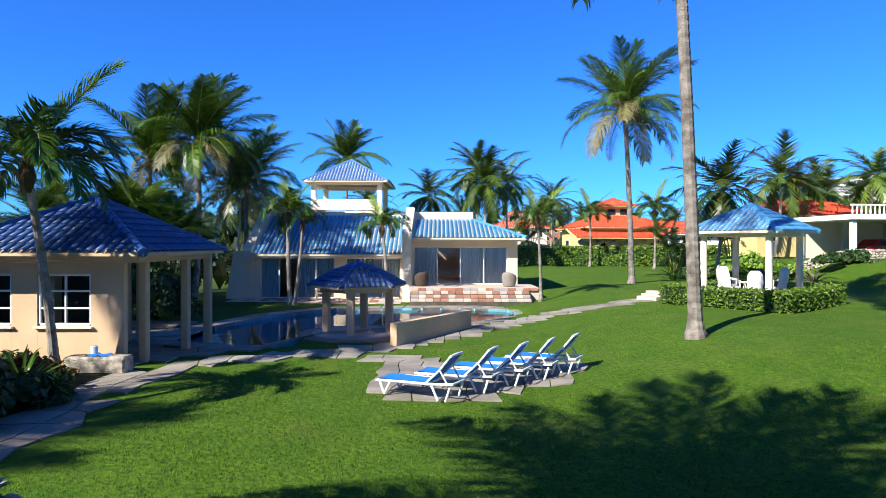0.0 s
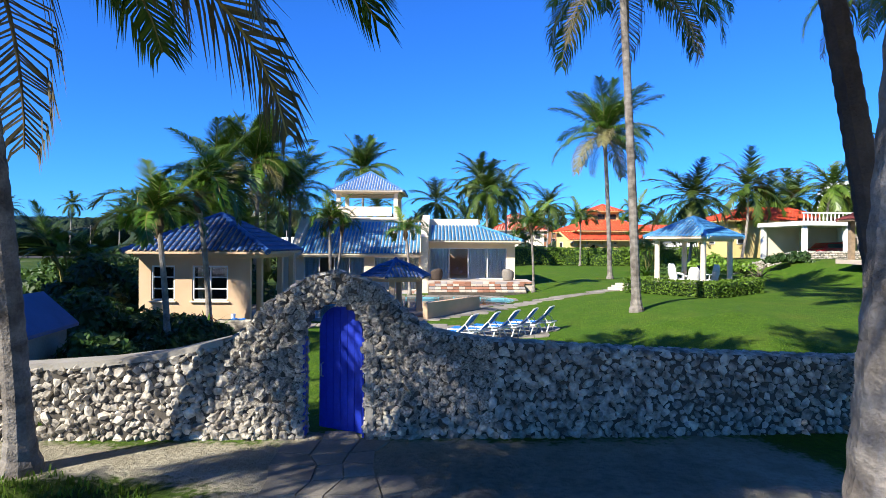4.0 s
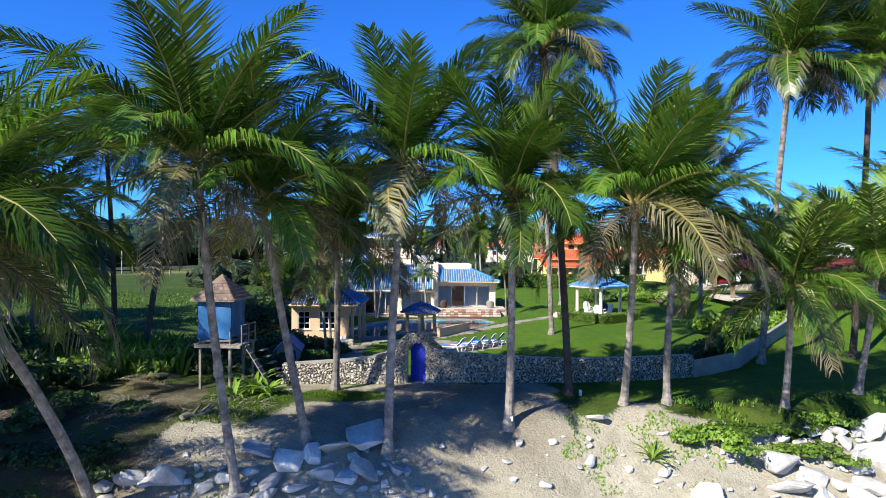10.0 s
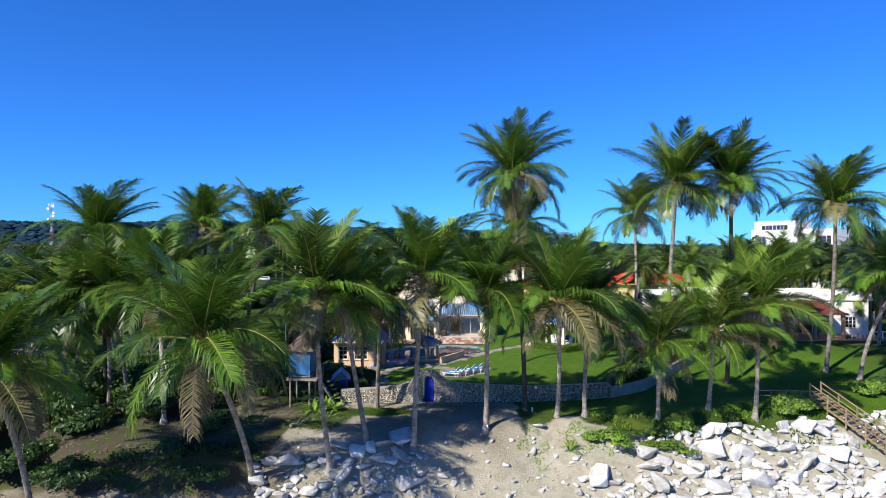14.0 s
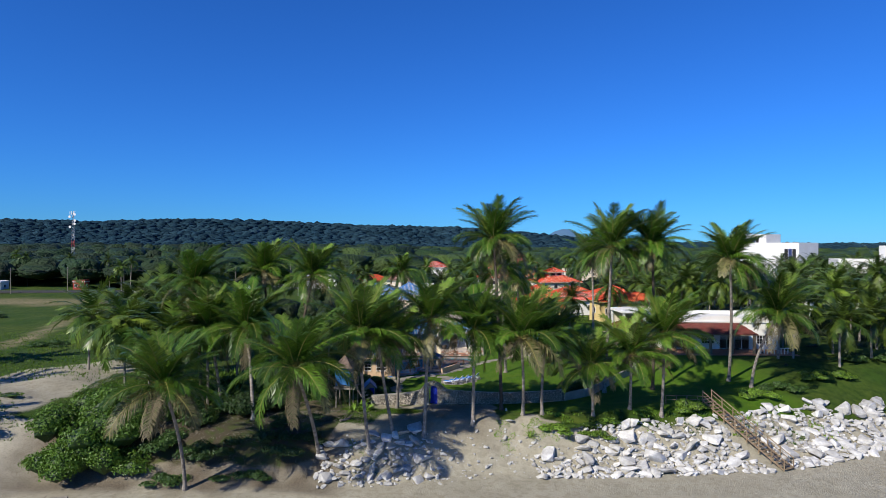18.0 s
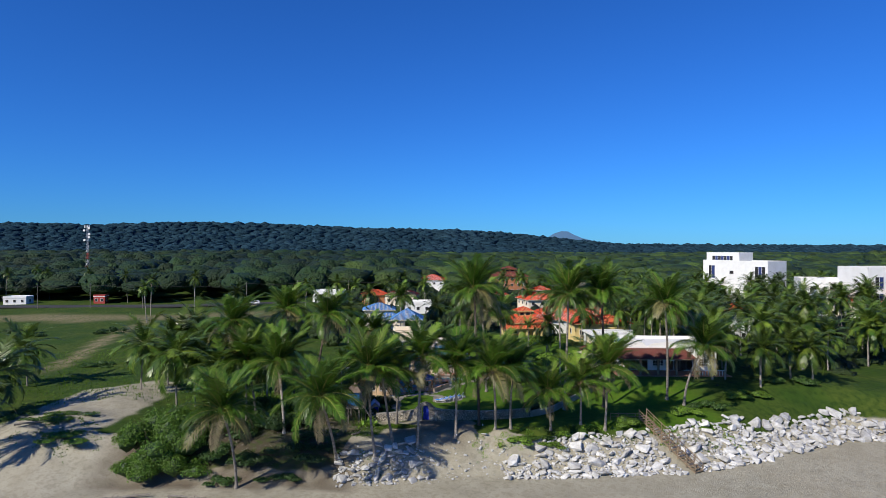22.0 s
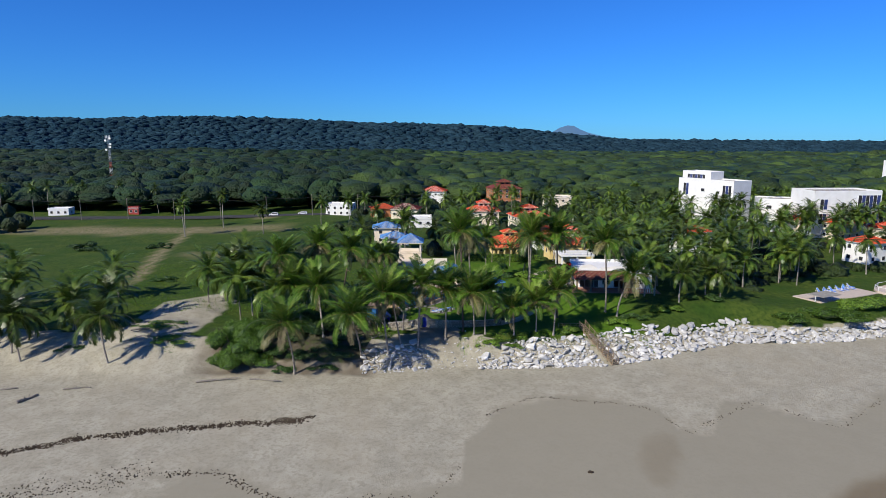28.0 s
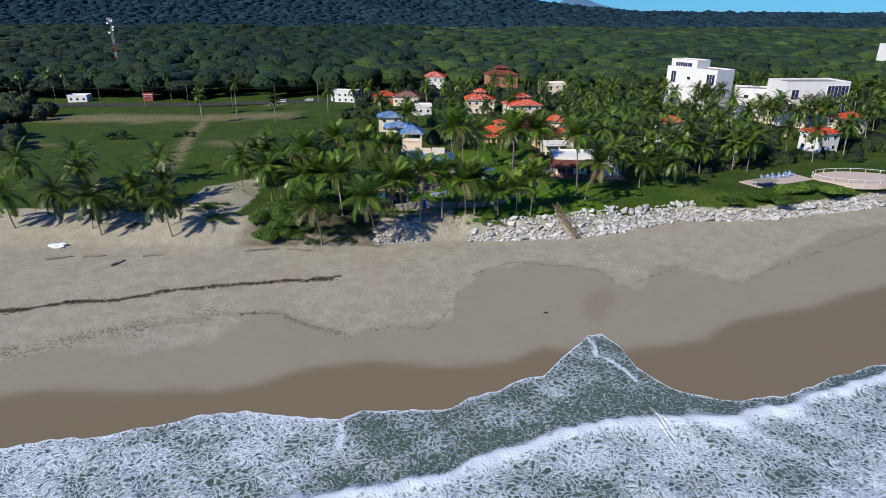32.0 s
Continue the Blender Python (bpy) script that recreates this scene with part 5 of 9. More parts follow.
def scattered_stones():
    """Stones thrown at random over the wall's face, large ones first, none on another."""
    cell, grid, out = 0.1, {}, []
    for lo, hi, tries in ((0.062, 0.098, 10000), (0.046, 0.062, 26000), (0.032, 0.046, 26000)):
        for _ in range(tries):
            x, z, r = rnd.uniform(-9.7, 13.5), rnd.uniform(-0.55, 2.65), rnd.uniform(lo, hi)
            if z > float(np.interp(x, TOPX, TOPZ)) - 0.02 or in_gate(x, z, 0.05) or z < -0.32:
                continue
            gx, gz = int(x // cell), int(z // cell)
            if all((x - a) ** 2 + (z - b) ** 2 > ((r + c) * 0.86) ** 2 for p in range(gx - 3, gx + 4) for q in range(gz - 3, gz + 4) for a, b, c in grid.get((p, q), ())):
                grid.setdefault((gx, gz), []).append((x, z, r))
                out.append((x, z, r))
    return out


for xm, zm, r in scattered_stones():
    for side in (-1, 1):
        if side == 1 and (xm > 1 or xm < -6 or zm < 1.0):
            continue
        k = rnd.randrange(8)
        a = rnd.uniform(0, math.pi)
        m = Matrix.Translation((xm, wall_y(xm) + side * 0.2, zm)) @ Euler((0, a, 0)).to_matrix().to_4x4() @ Matrix.Diagonal((r * rnd.uniform(2.5, 3.1), rnd.uniform(0.16, 0.28), r * rnd.uniform(2.0, 2.5), 1)) @ Euler((rnd.uniform(0, 6), rnd.uniform(0, 6), rnd.uniform(0, 6))).to_matrix().to_4x4()
        if side == -1 and -4.2 < xm < 0.2 and zm > 0.25 and len(near) < 300:
            near.append((k, m))
        else:
            src = STONES if -5 < xm < 3 else STONES_FAR
            rest.add([m @ Vector(q) for q in src[k][0]], src[k][1])
# stones along the top and round the arch
for i in range(200):
    x = -9.6 + 23 * i / 200 + rnd.uniform(-0.04, 0.04)
    zt = float(np.interp(x, TOPX, TOPZ))
    if x < -4.2:
        continue
    for side in (-0.1, 0.1):
        k = rnd.randrange(8)
        m = Matrix.Translation((x, wall_y(x) + side, zt - 0.01)) @ Matrix.Diagonal((0.2, 0.24, 0.11, 1)) @ Euler((rnd.uniform(0, 6), rnd.uniform(0, 6), rnd.uniform(0, 6))).to_matrix().to_4x4()
        rest.add([m @ Vector(q) for q in STONES[k][0]], STONES[k][1])
for i in range(44):
    if i < 15:
        x, z = -2.42 - 0.54, -0.1 + 1.7 * i / 15
    elif i < 29:
        a = math.pi * (1 - (i - 15) / 13)
        x, z = -2.42 + 0.57 * math.cos(a), 1.62 + 0.57 * math.sin(a)
    else:
        x, z = -2.42 + 0.57, 1.6 - 1.7 * (i - 29) / 15
    for dy in (-0.16, 0.0, 0.16):
        if i >= 29 and dy > -0.1:
            continue
        k = rnd.randrange(8)
        m = Matrix.Translation((x, 2.1 + dy, z)) @ Matrix.Diagonal((0.17, 0.2, 0.16, 1)) @ Euler((rnd.uniform(0, 6), rnd.uniform(0, 6), rnd.uniform(0, 6))).to_matrix().to_4x4()
        rest.add([m @ Vector(q) for q in STONES[k][0]], STONES[k][1])
for k, m in near:
    attach("stone", STONE_MESH[k], wallthing, m=m)
tagged(attach("stones", raw("stones", rest.v, rest.f, CORAL_FAR), wallthing), kind="stuff")
cap = Shape()
for i in range(36):
    a, b = -9.7 + 5.5 * i / 36, -9.7 + 5.5 * (i + 1) / 36
    za, zb = np.interp(a, TOPX, TOPZ), np.interp(b, TOPX, TOPZ)
    cap.slab([(a, 1.84, za + 0.06), (b, 1.84, zb + 0.06), (b, 2.36, zb + 0.06), (a, 2.36, za + 0.06)], 0.1)
cap.part("coping", CONCRETE, wallthing, "smooth concrete coping")

gate = thing("garden_gate", (-2.23, 3.03, land1(-2.4, 1.9)), "half open arched wooden gate in weathered bright blue paint", "gate", rz=-28)
g0 = land1(-2.4, 1.9)
outline = [(0, 0.03), (-0.9, 0.03), (-0.9, 1.72)] + [(-0.45 - 0.45 * math.cos(radians(a)), 1.72 + 0.42 * math.sin(radians(a))) for a in range(15, 180, 15)] + [(0, 1.72)]
for k in range(6):
    a, b = -0.9 + 0.15 * k + 0.004, -0.9 + 0.15 * (k + 1) - 0.004
    za = 1.72 + 0.42 * math.sqrt(max(0, 1 - ((a + 0.45) / 0.45) ** 2))
    zb = 1.72 + 0.42 * math.sqrt(max(0, 1 - ((b + 0.45) / 0.45) ** 2))
    zm = 1.72 + 0.42 * math.sqrt(max(0, 1 - (((a + b) / 2 + 0.45) / 0.45) ** 2))
    vs = [(a, -0.02, 0.03), (b, -0.02, 0.03), (b, -0.02, zb), ((a + b) / 2, -0.02, zm), (a, -0.02, za)]
    vs += [(x, 0.02, z) for x, _, z in vs]
    Shape().add(vs, [(0, 1, 2, 3, 4), (9, 8, 7, 6, 5), (0, 5, 6, 1), (1, 6, 7, 2), (2, 7, 8, 3), (3, 8, 9, 4), (4, 9, 5, 0)]).part("plank", GATE_BLUE, gate)
for z in (0.35, 1.05, 1.6):
    Shape().box((-0.45, 0.035, z), (0.84, 0.03, 0.1)).part("batten", GATE_BLUE, gate)
Shape().tube([(-0.8, -0.03, 1.15), (-0.8, -0.09, 1.13), (-0.8, -0.09, 0.93), (-0.8, -0.03, 0.91)], [0.013] * 4, 7).part("handle", METAL, gate, "white metal pull handle")
jamb = thing("gate_jamb", (-2.14, 3.01, g0), "grey rendered gate post with blue timber edge", "gate post")
Shape().box((0.05, 0, 0.8), (0.14, 0.46, 1.66)).part("post", CONCRETE, jamb)
Shape().box((-0.05, -0.1, 0.85), (0.06, 0.1, 1.7)).part("edge", GATE_BLUE, jamb)
Shape().box((-1.06, 0, 0.8), (0.05, 0.3, 1.66)).part("edge", GATE_BLUE, jamb)

# plain rendered wall going inland on the east side
side_wall = thing("boundary_wall", (0, 0, 0), "plain grey rendered boundary wall climbing inland", "wall", kind="structure")
line = [(13.2, 5.0), (17, 7.5), (21, 12), (26, 18), (31, 26), (35, 36), (37, 48)]
s = Shape()
for (a, b), (c, d) in zip(line[:-1], line[1:]):
    n = math.hypot(c - a, d - b)
    px, py = -(d - b) / n * 0.12, (c - a) / n * 0.12
    z0, z1 = land1(a, b), land1(c, d)
    s.add([(a - px, b - py, z0 - 0.6), (c - px, d - py, z1 - 0.6), (c - px, d - py, z1 + 0.95), (a - px, b - py, z0 + 0.95), (a + px, b + py, z0 - 0.6), (c + px, d + py, z1 - 0.6), (c + px, d + py, z1 + 0.95), (a + px, b + py, z0 + 0.95)],
          [(0, 1, 2, 3), (7, 6, 5, 4), (3, 2, 6, 7), (0, 3, 7, 4), (1, 5, 6, 2)])
s.part("wall_body", CONCRETE, side_wall)

# ---- lookout hut on stilts ----
hz = land1(-12.9, 2.0)
hut = thing("stilt_hut", (-13.0, 2.2, hz), "wooden stilt hut with brown shingle roof and blue tarpaulin walls", "hut", rz=-6)
PZ = 2.35
for sx in (-0.8, 0.8):
    for sy in (-0.8, 0.8):
        Shape().box((sx, sy, PZ / 2), (0.13, 0.13, PZ)).part("stilt", WOOD_GREY, hut)
Shape().box((1.35, 0.8, PZ / 2), (0.12, 0.12, PZ)).part("stilt", WOOD_GREY, hut)
for i in range(9):
    Shape().box((-0.95 + 0.29 * i, 0, PZ), (0.26, 2.0, 0.06)).part("floor_board", WOOD_GREY, hut)
Shape().box((0.2, -0.98, PZ - 0.1), (2.5, 0.07, 0.15)).part("joist", WOOD_GREY, hut)
for sx in (-0.8, 0.8):
    for sy in (-0.8, 0.8):
        Shape().box((sx, sy, PZ + 1.2), (0.09, 0.09, 2.4)).part("post", WOOD_GREY, hut)


def tarp(x0, y0, x1, y1, z0, z1, seed):
    vs = []
    nx, nz = 14, 10
    dx, dy = x1 - x0, y1 - y0
    l = math.hypot(dx, dy)
    for j in range(nz + 1):
        for i in range(nx + 1):
            u, v = i / nx, j / nz
            b = 0.05 * math.sin(u * 9 + seed) * (1 - v * 0.6) + 0.04 * math.sin(v * 8 + u * 3 + seed)
            vs.append((x0 + dx * u + dy / l * b, y0 + dy * u - dx / l * b, z0 + (z1 - z0) * v - (0.05 * math.sin(u * 7 + seed) if j == 0 else 0)))
    k = len(vs)
    vs += [(a, b, c) for a, b, c in [(p[0] - dy / l * 0.01, p[1] + dx / l * 0.01, p[2]) for p in vs]]
    fs = []
    for j in range(nz):
        for i in range(nx):
            q = j * (nx + 1) + i
            fs += [(q, q + 1, q + nx + 2, q + nx + 1), (k + q, k + q + nx + 1, k + q + nx + 2, k + q + 1)]
    Shape().add(vs, fs).part("tarpaulin", TARP, hut, "sagging blue tarpaulin", True)


tarp(-0.88, -0.88, 0.88, -0.88, PZ + 0.3, PZ + 2.2, 1)
tarp(0.88, -0.88, 0.88, 0.88, PZ + 0.3, PZ + 2.2, 3)
tarp(-0.88, 0.88, -0.88, -0.88, PZ + 0.3, PZ + 2.2, 5)
Shape().box((0, -0.86, PZ + 0.18), (1.7, 0.05, 0.08)).box((0.86, 0, PZ + 0.18), (0.05, 1.7, 0.08)).part("rail", WOOD_GREY, hut)
roofz = PZ + 2.3
rc = [(-1.2, -1.2, roofz), (1.2, -1.2, roofz), (1.2, 1.2, roofz), (-1.2, 1.2, roofz)]
apex = Vector((0, 0, roofz + 1.3))
for k in range(4):
    a, b = Vector(rc[k]), Vector(rc[(k + 1) % 4])
    slope = Shape().add([a, b, apex, a - Vector((0, 0, 0.06)), b - Vector((0, 0, 0.06)), apex - Vector((0, 0, 0.06))], [(0, 1, 2), (5, 4, 3), (0, 3, 4, 1), (1, 4, 5, 2), (2, 5, 3, 0)]).part("roof", WOOD_GREY, hut)
    for r in range(8):
        t0, t1 = r / 8, (r + 1.25) / 8
        n = max(1, 8 - r)
        l0, r0 = a.lerp(apex, t0), b.lerp(apex, t0)
        l1, r1 = a.lerp(apex, min(t1, 1)), b.lerp(apex, min(t1, 1))
        nrm = (b - a).cross(apex - a).normalized()
        for i in range(n):
            u0, u1 = i / n + 0.01, (i + 1) / n - 0.01
            q = [l0.lerp(r0, u0) + nrm * 0.035, l0.lerp(r0, u1) + nrm * 0.035, l1.lerp(r1, u1) + nrm * 0.012, l1.lerp(r1, u0) + nrm * 0.012]
            q += [p - nrm * 0.012 for p in q]
            Shape().add(q, [(0, 1, 2, 3), (7, 6, 5, 4), (0, 4, 5, 1), (1, 5, 6, 2), (2, 6, 7, 3), (3, 7, 4, 0)]).part("shingle", SHINGLE, slope)
for x, y in ((1.45, -0.85), (1.45, 0.0), (1.45, 0.85), (0.95, 0.85)):
    Shape().box((x, y, PZ + 0.5), (0.07, 0.07, 1.0)).part("rail_post", WOOD_GREY, hut)
Shape().box((1.45, 0, PZ + 0.98), (0.07, 1.8, 0.06)).box((1.45, 0, PZ + 0.5), (0.05, 1.8, 0.05)).part("handrail", WOOD_GREY, hut)
Shape().slab([(1.5, -0.75, PZ + 0.05), (3.0, -0.95, 0.25), (3.0, -0.5, 0.25), (1.5, -0.3, PZ + 0.05)], 0.09).part("ramp_board", WOOD_GREY, hut)
for k in range(6):
    u = (k + 0.5) / 6
    Shape().box((1.5 + 1.5 * u, -0.52 - 0.2 * u, PZ * (1 - u) + 0.25 * u + 0.09), (0.08, 0.5, 0.06)).part("cleat", WOOD_GREY, hut)
for k in range(5):
    Shape().box((1.95 + 0.25 * k, 0.75, 0.5 + 0.34 * (4 - k)), (0.3, 0.7, 0.05)).part("tread", WOOD_GREY, hut)


# ---- lamps on slim poles ----
def lamp_post(x, y, top, turn, label):
    t = thing("street_lamp", at_ground(x, y), label, "lamp", "garden lamp posts", rz=turn)
    h = top - land1(x, y)
    Shape().tube([(0, 0, -0.2), (0, 0, h)], [0.06, 0.045], 8).part("pole", METAL, t)
    Shape().tube([(0, 0, h - 0.05), (0.45, 0, h + 0.02), (0.8, 0, h + 0.04)], [0.03, 0.025, 0.025], 6).part("arm", METAL, t)
    Shape().box((1.0, 0, h + 0.02), (0.5, 0.2, 0.09), ch=0.03).part("lamp_head", METAL, t)


def at_ground(x, y):
    return (x, y, land1(x, y))


lamp_post(-15.9, 8.0, 6.6, 10, "slim grey lamp post behind the stilt hut")


# ---- palms ----
def frond_geometry(length, droop, leaves, width, seed, lift=0.0, hang=0.5, two=True, blow=0.0):
    """A feather leaf along +x from the origin. Returns leaflet and stalk shapes."""
    rnd = random.Random(seed)
    lf, st = Shape(), Shape()
    pts = []
    n = 9 if two else 5
    p, ang = Vector((0, 0, 0)), lift
    for i in range(n + 1):
        pts.append(p.copy())
        u = i / n
        ang -= droop / n * (0.5 + 1.3 * u)
        p = p + Vector((math.cos(ang), blow * u * 0.6, math.sin(ang))).normalized() * (length / n)
    st.tube(pts, [0.035 * (1 - 0.85 * i / n) + 0.005 for i in range(n + 1)], 5 if two else 3, False)

    def on(u):
        f = min(u * n, n - 1e-6)
        i = int(f)
        return pts[i].lerp(pts[i + 1], f - i), (pts[i + 1] - pts[i]).normalized()

    for i in range(leaves):
        for side in (-1, 1):
            u = 0.13 + 0.87 * (i + rnd.uniform(-0.3, 0.3)) / leaves
            u = min(max(u, 0.1), 0.995)
            o, d = on(u)
            out = Vector((0, side, 0)) - d * Vector((0, side, 0)).dot(d)
            out.normalize()
            up = d.cross(out) * (1 if d.cross(out).z > 0 else -1)
            size = length * 0.22 * (0.35 + 0.95 * math.sin(math.pi * min(1, u * 0.86 + 0.12)) ** 0.8) * rnd.uniform(0.8, 1.1)
            fwd = 0.45 + 0.75 * u + rnd.uniform(-0.28, 0.28)
            way = (out + d * fwd + up * (0.28 - 0.2 * u + rnd.uniform(-0.15, 0.15)) + Vector((0, blow * 0.8, 0))).normalized()
            mid = o + way * size * 0.5
            fall = (way + Vector((0, 0, -hang * rnd.uniform(0.7, 1.5)))).normalized()
            tip = mid + fall * size * 0.55
            wv = d.cross(way)
            wv = (d - way * d.dot(way)).normalized() * (width * rnd.uniform(0.8, 1.2))
            if two:
                lf.add([o - wv * 0.5, o + wv * 0.5, mid + wv * 0.55, mid - wv * 0.55, tip], [(0, 1, 2, 3), (3, 2, 4)])
            else:
                lf.add([o - wv * 0.5, o + wv * 0.7, tip], [(0, 1, 2)])
    return lf, st


def frond_mesh(name, mat, **kw):
    lf, st = frond_geometry(**kw)
    k = len(lf.v)
    me = bpy.data.meshes.new(name)
    me.from_pydata(lf.v + st.v, [], lf.f + [tuple(k + i for i in f) for f in st.f])
    me.materials.append(mat)
    me.materials.append(RACHIS if mat is not FROND_DRY else FROND_DRY)
    me.polygons.foreach_set("material_index", [0] * len(lf.f) + [1] * len(st.f))
    return me


NEAR = {
    "up": [frond_mesh("frond", FROND, length=4.2, droop=0.62, leaves=84, width=0.034, seed=s, hang=0.8, blow=0.10) for s in (1, 2, 13)],
    "mid": [frond_mesh("frond", FROND, length=4.1, droop=1.2, leaves=84, width=0.034, seed=s, hang=1.25, blow=0.12) for s in (3, 4, 5)],
    "low": [frond_mesh("frond", mt, length=3.9, droop=1.3, leaves=66, width=0.036, seed=s, hang=1.5) for s, mt in ((6, FROND), (12, FROND), (7, FROND_OLD))],
    "dry": [frond_mesh("frond", FROND_DRY, length=3.6, droop=0.9, leaves=50, width=0.024, seed=s, hang=2.6) for s in (8, 9)],
    "arch": [frond_mesh("frond", FROND, length=3.7, droop=1.9, leaves=66, width=0.048, seed=s, hang=1.2, blow=0.3) for s in (14, 15, 16)],
    "young": [frond_mesh("frond", FROND_LIGHT, length=3.9, droop=0.35, leaves=70, width=0.042, seed=s, hang=0.2) for s in (10, 11)],
}


def trunk_shape(base, top, r0, r1, bend, rings=0.13, n=10, boss=True):
    base, top = Vector(base), Vector(top)
    ctrl = base.lerp(top, 0.5) + Vector(bend)
    length = (top - base).length
    k = max(8, int(length / rings))
    pts, rad = [], []
    for i in range(k + 1):
        u = i / k
        pts.append(base * (1 - u) ** 2 + ctrl * 2 * u * (1 - u) + top * u * u)
        r = r0 + (r1 - r0) * u ** 0.7
        if boss:
            r *= 1 + 0.75 * math.exp(-u * length / 0.28)
        rad.append(r * (1.0 + (0.055 if i % 2 else -0.02)))
    pts[0] = pts[0] - Vector((0, 0, 0.4))
    return Shape().tube(pts, rad, n)


def palm(base, crown, size=1.0, fronds=26, seed=0, r=0.14, bend=(0, 0, 0), dry=4, young=3, bark=None, label="", spread=1.0, coconuts=True, near=True, wind=(0.35, 0.15)):
    """A coconut palm: ringed trunk from base to crown, leaves as pieces of their own."""
    rnd = random.Random(seed * 17 + 3)
    t = thing("palm_tree", base, label or "tall coconut palm with a bare grey trunk and feathery crown", "palm tree", "coconut palms")
    top = Vector(crown) - Vector(base)
    r = r * 1.22
    if coconuts:
        size, fronds = size * 1.26, fronds + 13
    trunk_shape((0, 0, 0), top, r, r * 0.72, bend).part("trunk", bark or BARK, t, smooth=False)
    Shape().tube([top + Vector((0, 0, -0.5)), top + Vector((0, 0, -0.1)), top + Vector((0, 0, 0.35))], [r * 0.8, r * 1.7, r * 0.7], 9).part("crown_shaft", FIBRE, t)
    dry = (dry + 1) // 2
    for i in range(fronds):
        u = i / fronds
        az = i * 137.5 + rnd.uniform(-14, 14)
        if i < young + 2:
            kind, el = "young", rnd.uniform(54, 80)
        elif i >= fronds - dry:
            kind, el = "dry", rnd.uniform(-40, 0)
        elif u < 0.48:
            kind, el = "up", 82 - 78 * u + rnd.uniform(-8, 8)
        elif u < 0.72:
            kind, el = "mid", 68 - 66 * u + rnd.uniform(-9, 9)
        else:
            kind, el = "low", 58 - 66 * u + rnd.uniform(-9, 9)
        if not coconuts and i >= 2:
            kind, el = "arch", 84 - 62 * u + rnd.uniform(-8, 8)
        a = radians(az)
        # leaves lean with the steady breeze
        dv = Vector((math.cos(a) + wind[0] * 0.7, math.sin(a) + wind[1] * 0.7))
        az = math.degrees(math.atan2(dv.y, dv.x))
        me = rnd.choice(NEAR[kind])
        k = size * rnd.uniform(0.85, 1.12) * spread
        m = Matrix.Translation(top + Vector((0, 0, 0.12))) @ Euler((radians(rnd.uniform(-16, 16)), radians(-el), radians(az)), "XYZ").to_matrix().to_4x4() @ Matrix.Diagonal((k, k, k, 1))
        attach("frond", me, t, m=m)
    if coconuts:
        for i in range(5):
            a = rnd.uniform(0, 6.28)
            Shape().tube([top + Vector((0.24 * math.cos(a), 0.24 * math.sin(a), -0.30 - 0.1 * (i % 2))), top + Vector((0.25 * math.cos(a), 0.25 * math.sin(a), -0.16)), top + Vector((0.24 * math.cos(a), 0.24 * math.sin(a), -0.04))], [0.05, 0.12, 0.05], 7).part("coconut", RACHIS, t, smooth=True)
    return t


def at(x, y, dz=0.0):
    return (x, y, land1(x, y) + dz)


# the beach row, west to east
palm(at(-25.6, -12.1), (-26.3, -14.8, 6.0), 1.2, 24, 1, 0.15, (0.6, 0.5, -0.2), 6, label="stout leaning coconut palm on the dune edge")
palm(at(-14.0, -8.0), (-14.9, -14.2, 7.5), 1.2, 24, 2, 0.16, (0.4, 1.2, -0.6), 6, label="coconut palm leaning over the beach slope")
palm(at(-9.04, -7.24), (-9.6, -9.6, 10.0), 1.15, 17, 3, 0.15, (-0.5, 0.6, 0), 7, label="slender coconut palm leaning over boulders")
palm(at(-6.88, -4.99), (-8.2, -7.0, 8.9), 1.1, 14, 4, 0.15, (-0.2, 0.4, 0), 5, label="pale coconut palm with a curved trunk")
palm(at(-3.55, -5.07), (-2.95, -4.9, 10.6), 1.15, 19, 5, 0.16, (-0.2, 0, 0), 6, label="upright coconut palm on the sandy yard")
palm(at(-6.87, 1.5), (-6.5, -0.4, 7.6), 1.08, 16, 6, 0.15, (0.1, 0.3, 0), 5, label="coconut palm growing beside the stone wall")
palm(at(1.62, -3.32), (1.6, -4.3, 9.4), 1.15, 22, 7, 0.16, (0.15, 0, 0), 6, label="coconut palm with a white box on its foot")
palm(at(5.1, 0.55), (4.6, 5.6, 19.0), 1.12, 32, 8, 0.17, (0.2, -0.6, 0), 6, bark=BARK_DARK, label="very tall dark-trunked palm before the stone wall")
palm(at(7.24, -1.54), (6.5, -5.4, 8.9), 1.2, 22, 9, 0.15, (0.4, 0.7, 0), 4, young=5, label="bright green coconut palm leaning seaward")
palm(at(9.48, -1.06), (9.8, -1.6, 7.9), 1.05, 20, 10, 0.15, (-0.4, 0, 0), 6, label="coconut palm with a swollen pale trunk")
palm(at(15.17, -0.96), (14.5, -2.6, 5.4), 0.95, 18, 11, 0.14, (0.1, 0, 0), 5, label="short coconut palm on the grass strip")
palm(at(19.77, 0.59), (19.2, -1.5, 6.4), 1.05, 20, 12, 0.14, (0.1, 0, 0), 5, young=5, label="young bright coconut palm above the boulders")
palm(at(23.0, -0.43), (23.3, -0.2, 8.3), 1.1, 20, 13, 0.15, (0.2, 0, 0), 6, label="coconut palm by the beach stairs")
palm(at(19.0, 8.5), (19.0, 5.4, 18.2), 1.12, 32, 14, 0.17, (0.2, 0.5, 0), 6, label="very tall coconut palm in the east garden")
palm(at(25.5, 9.5), (24.2, 6.2, 18.6), 1.02, 32, 15, 0.17, (0.3, 0, 0), 6, bark=BARK_DARK, label="very tall coconut palm behind the boundary wall")
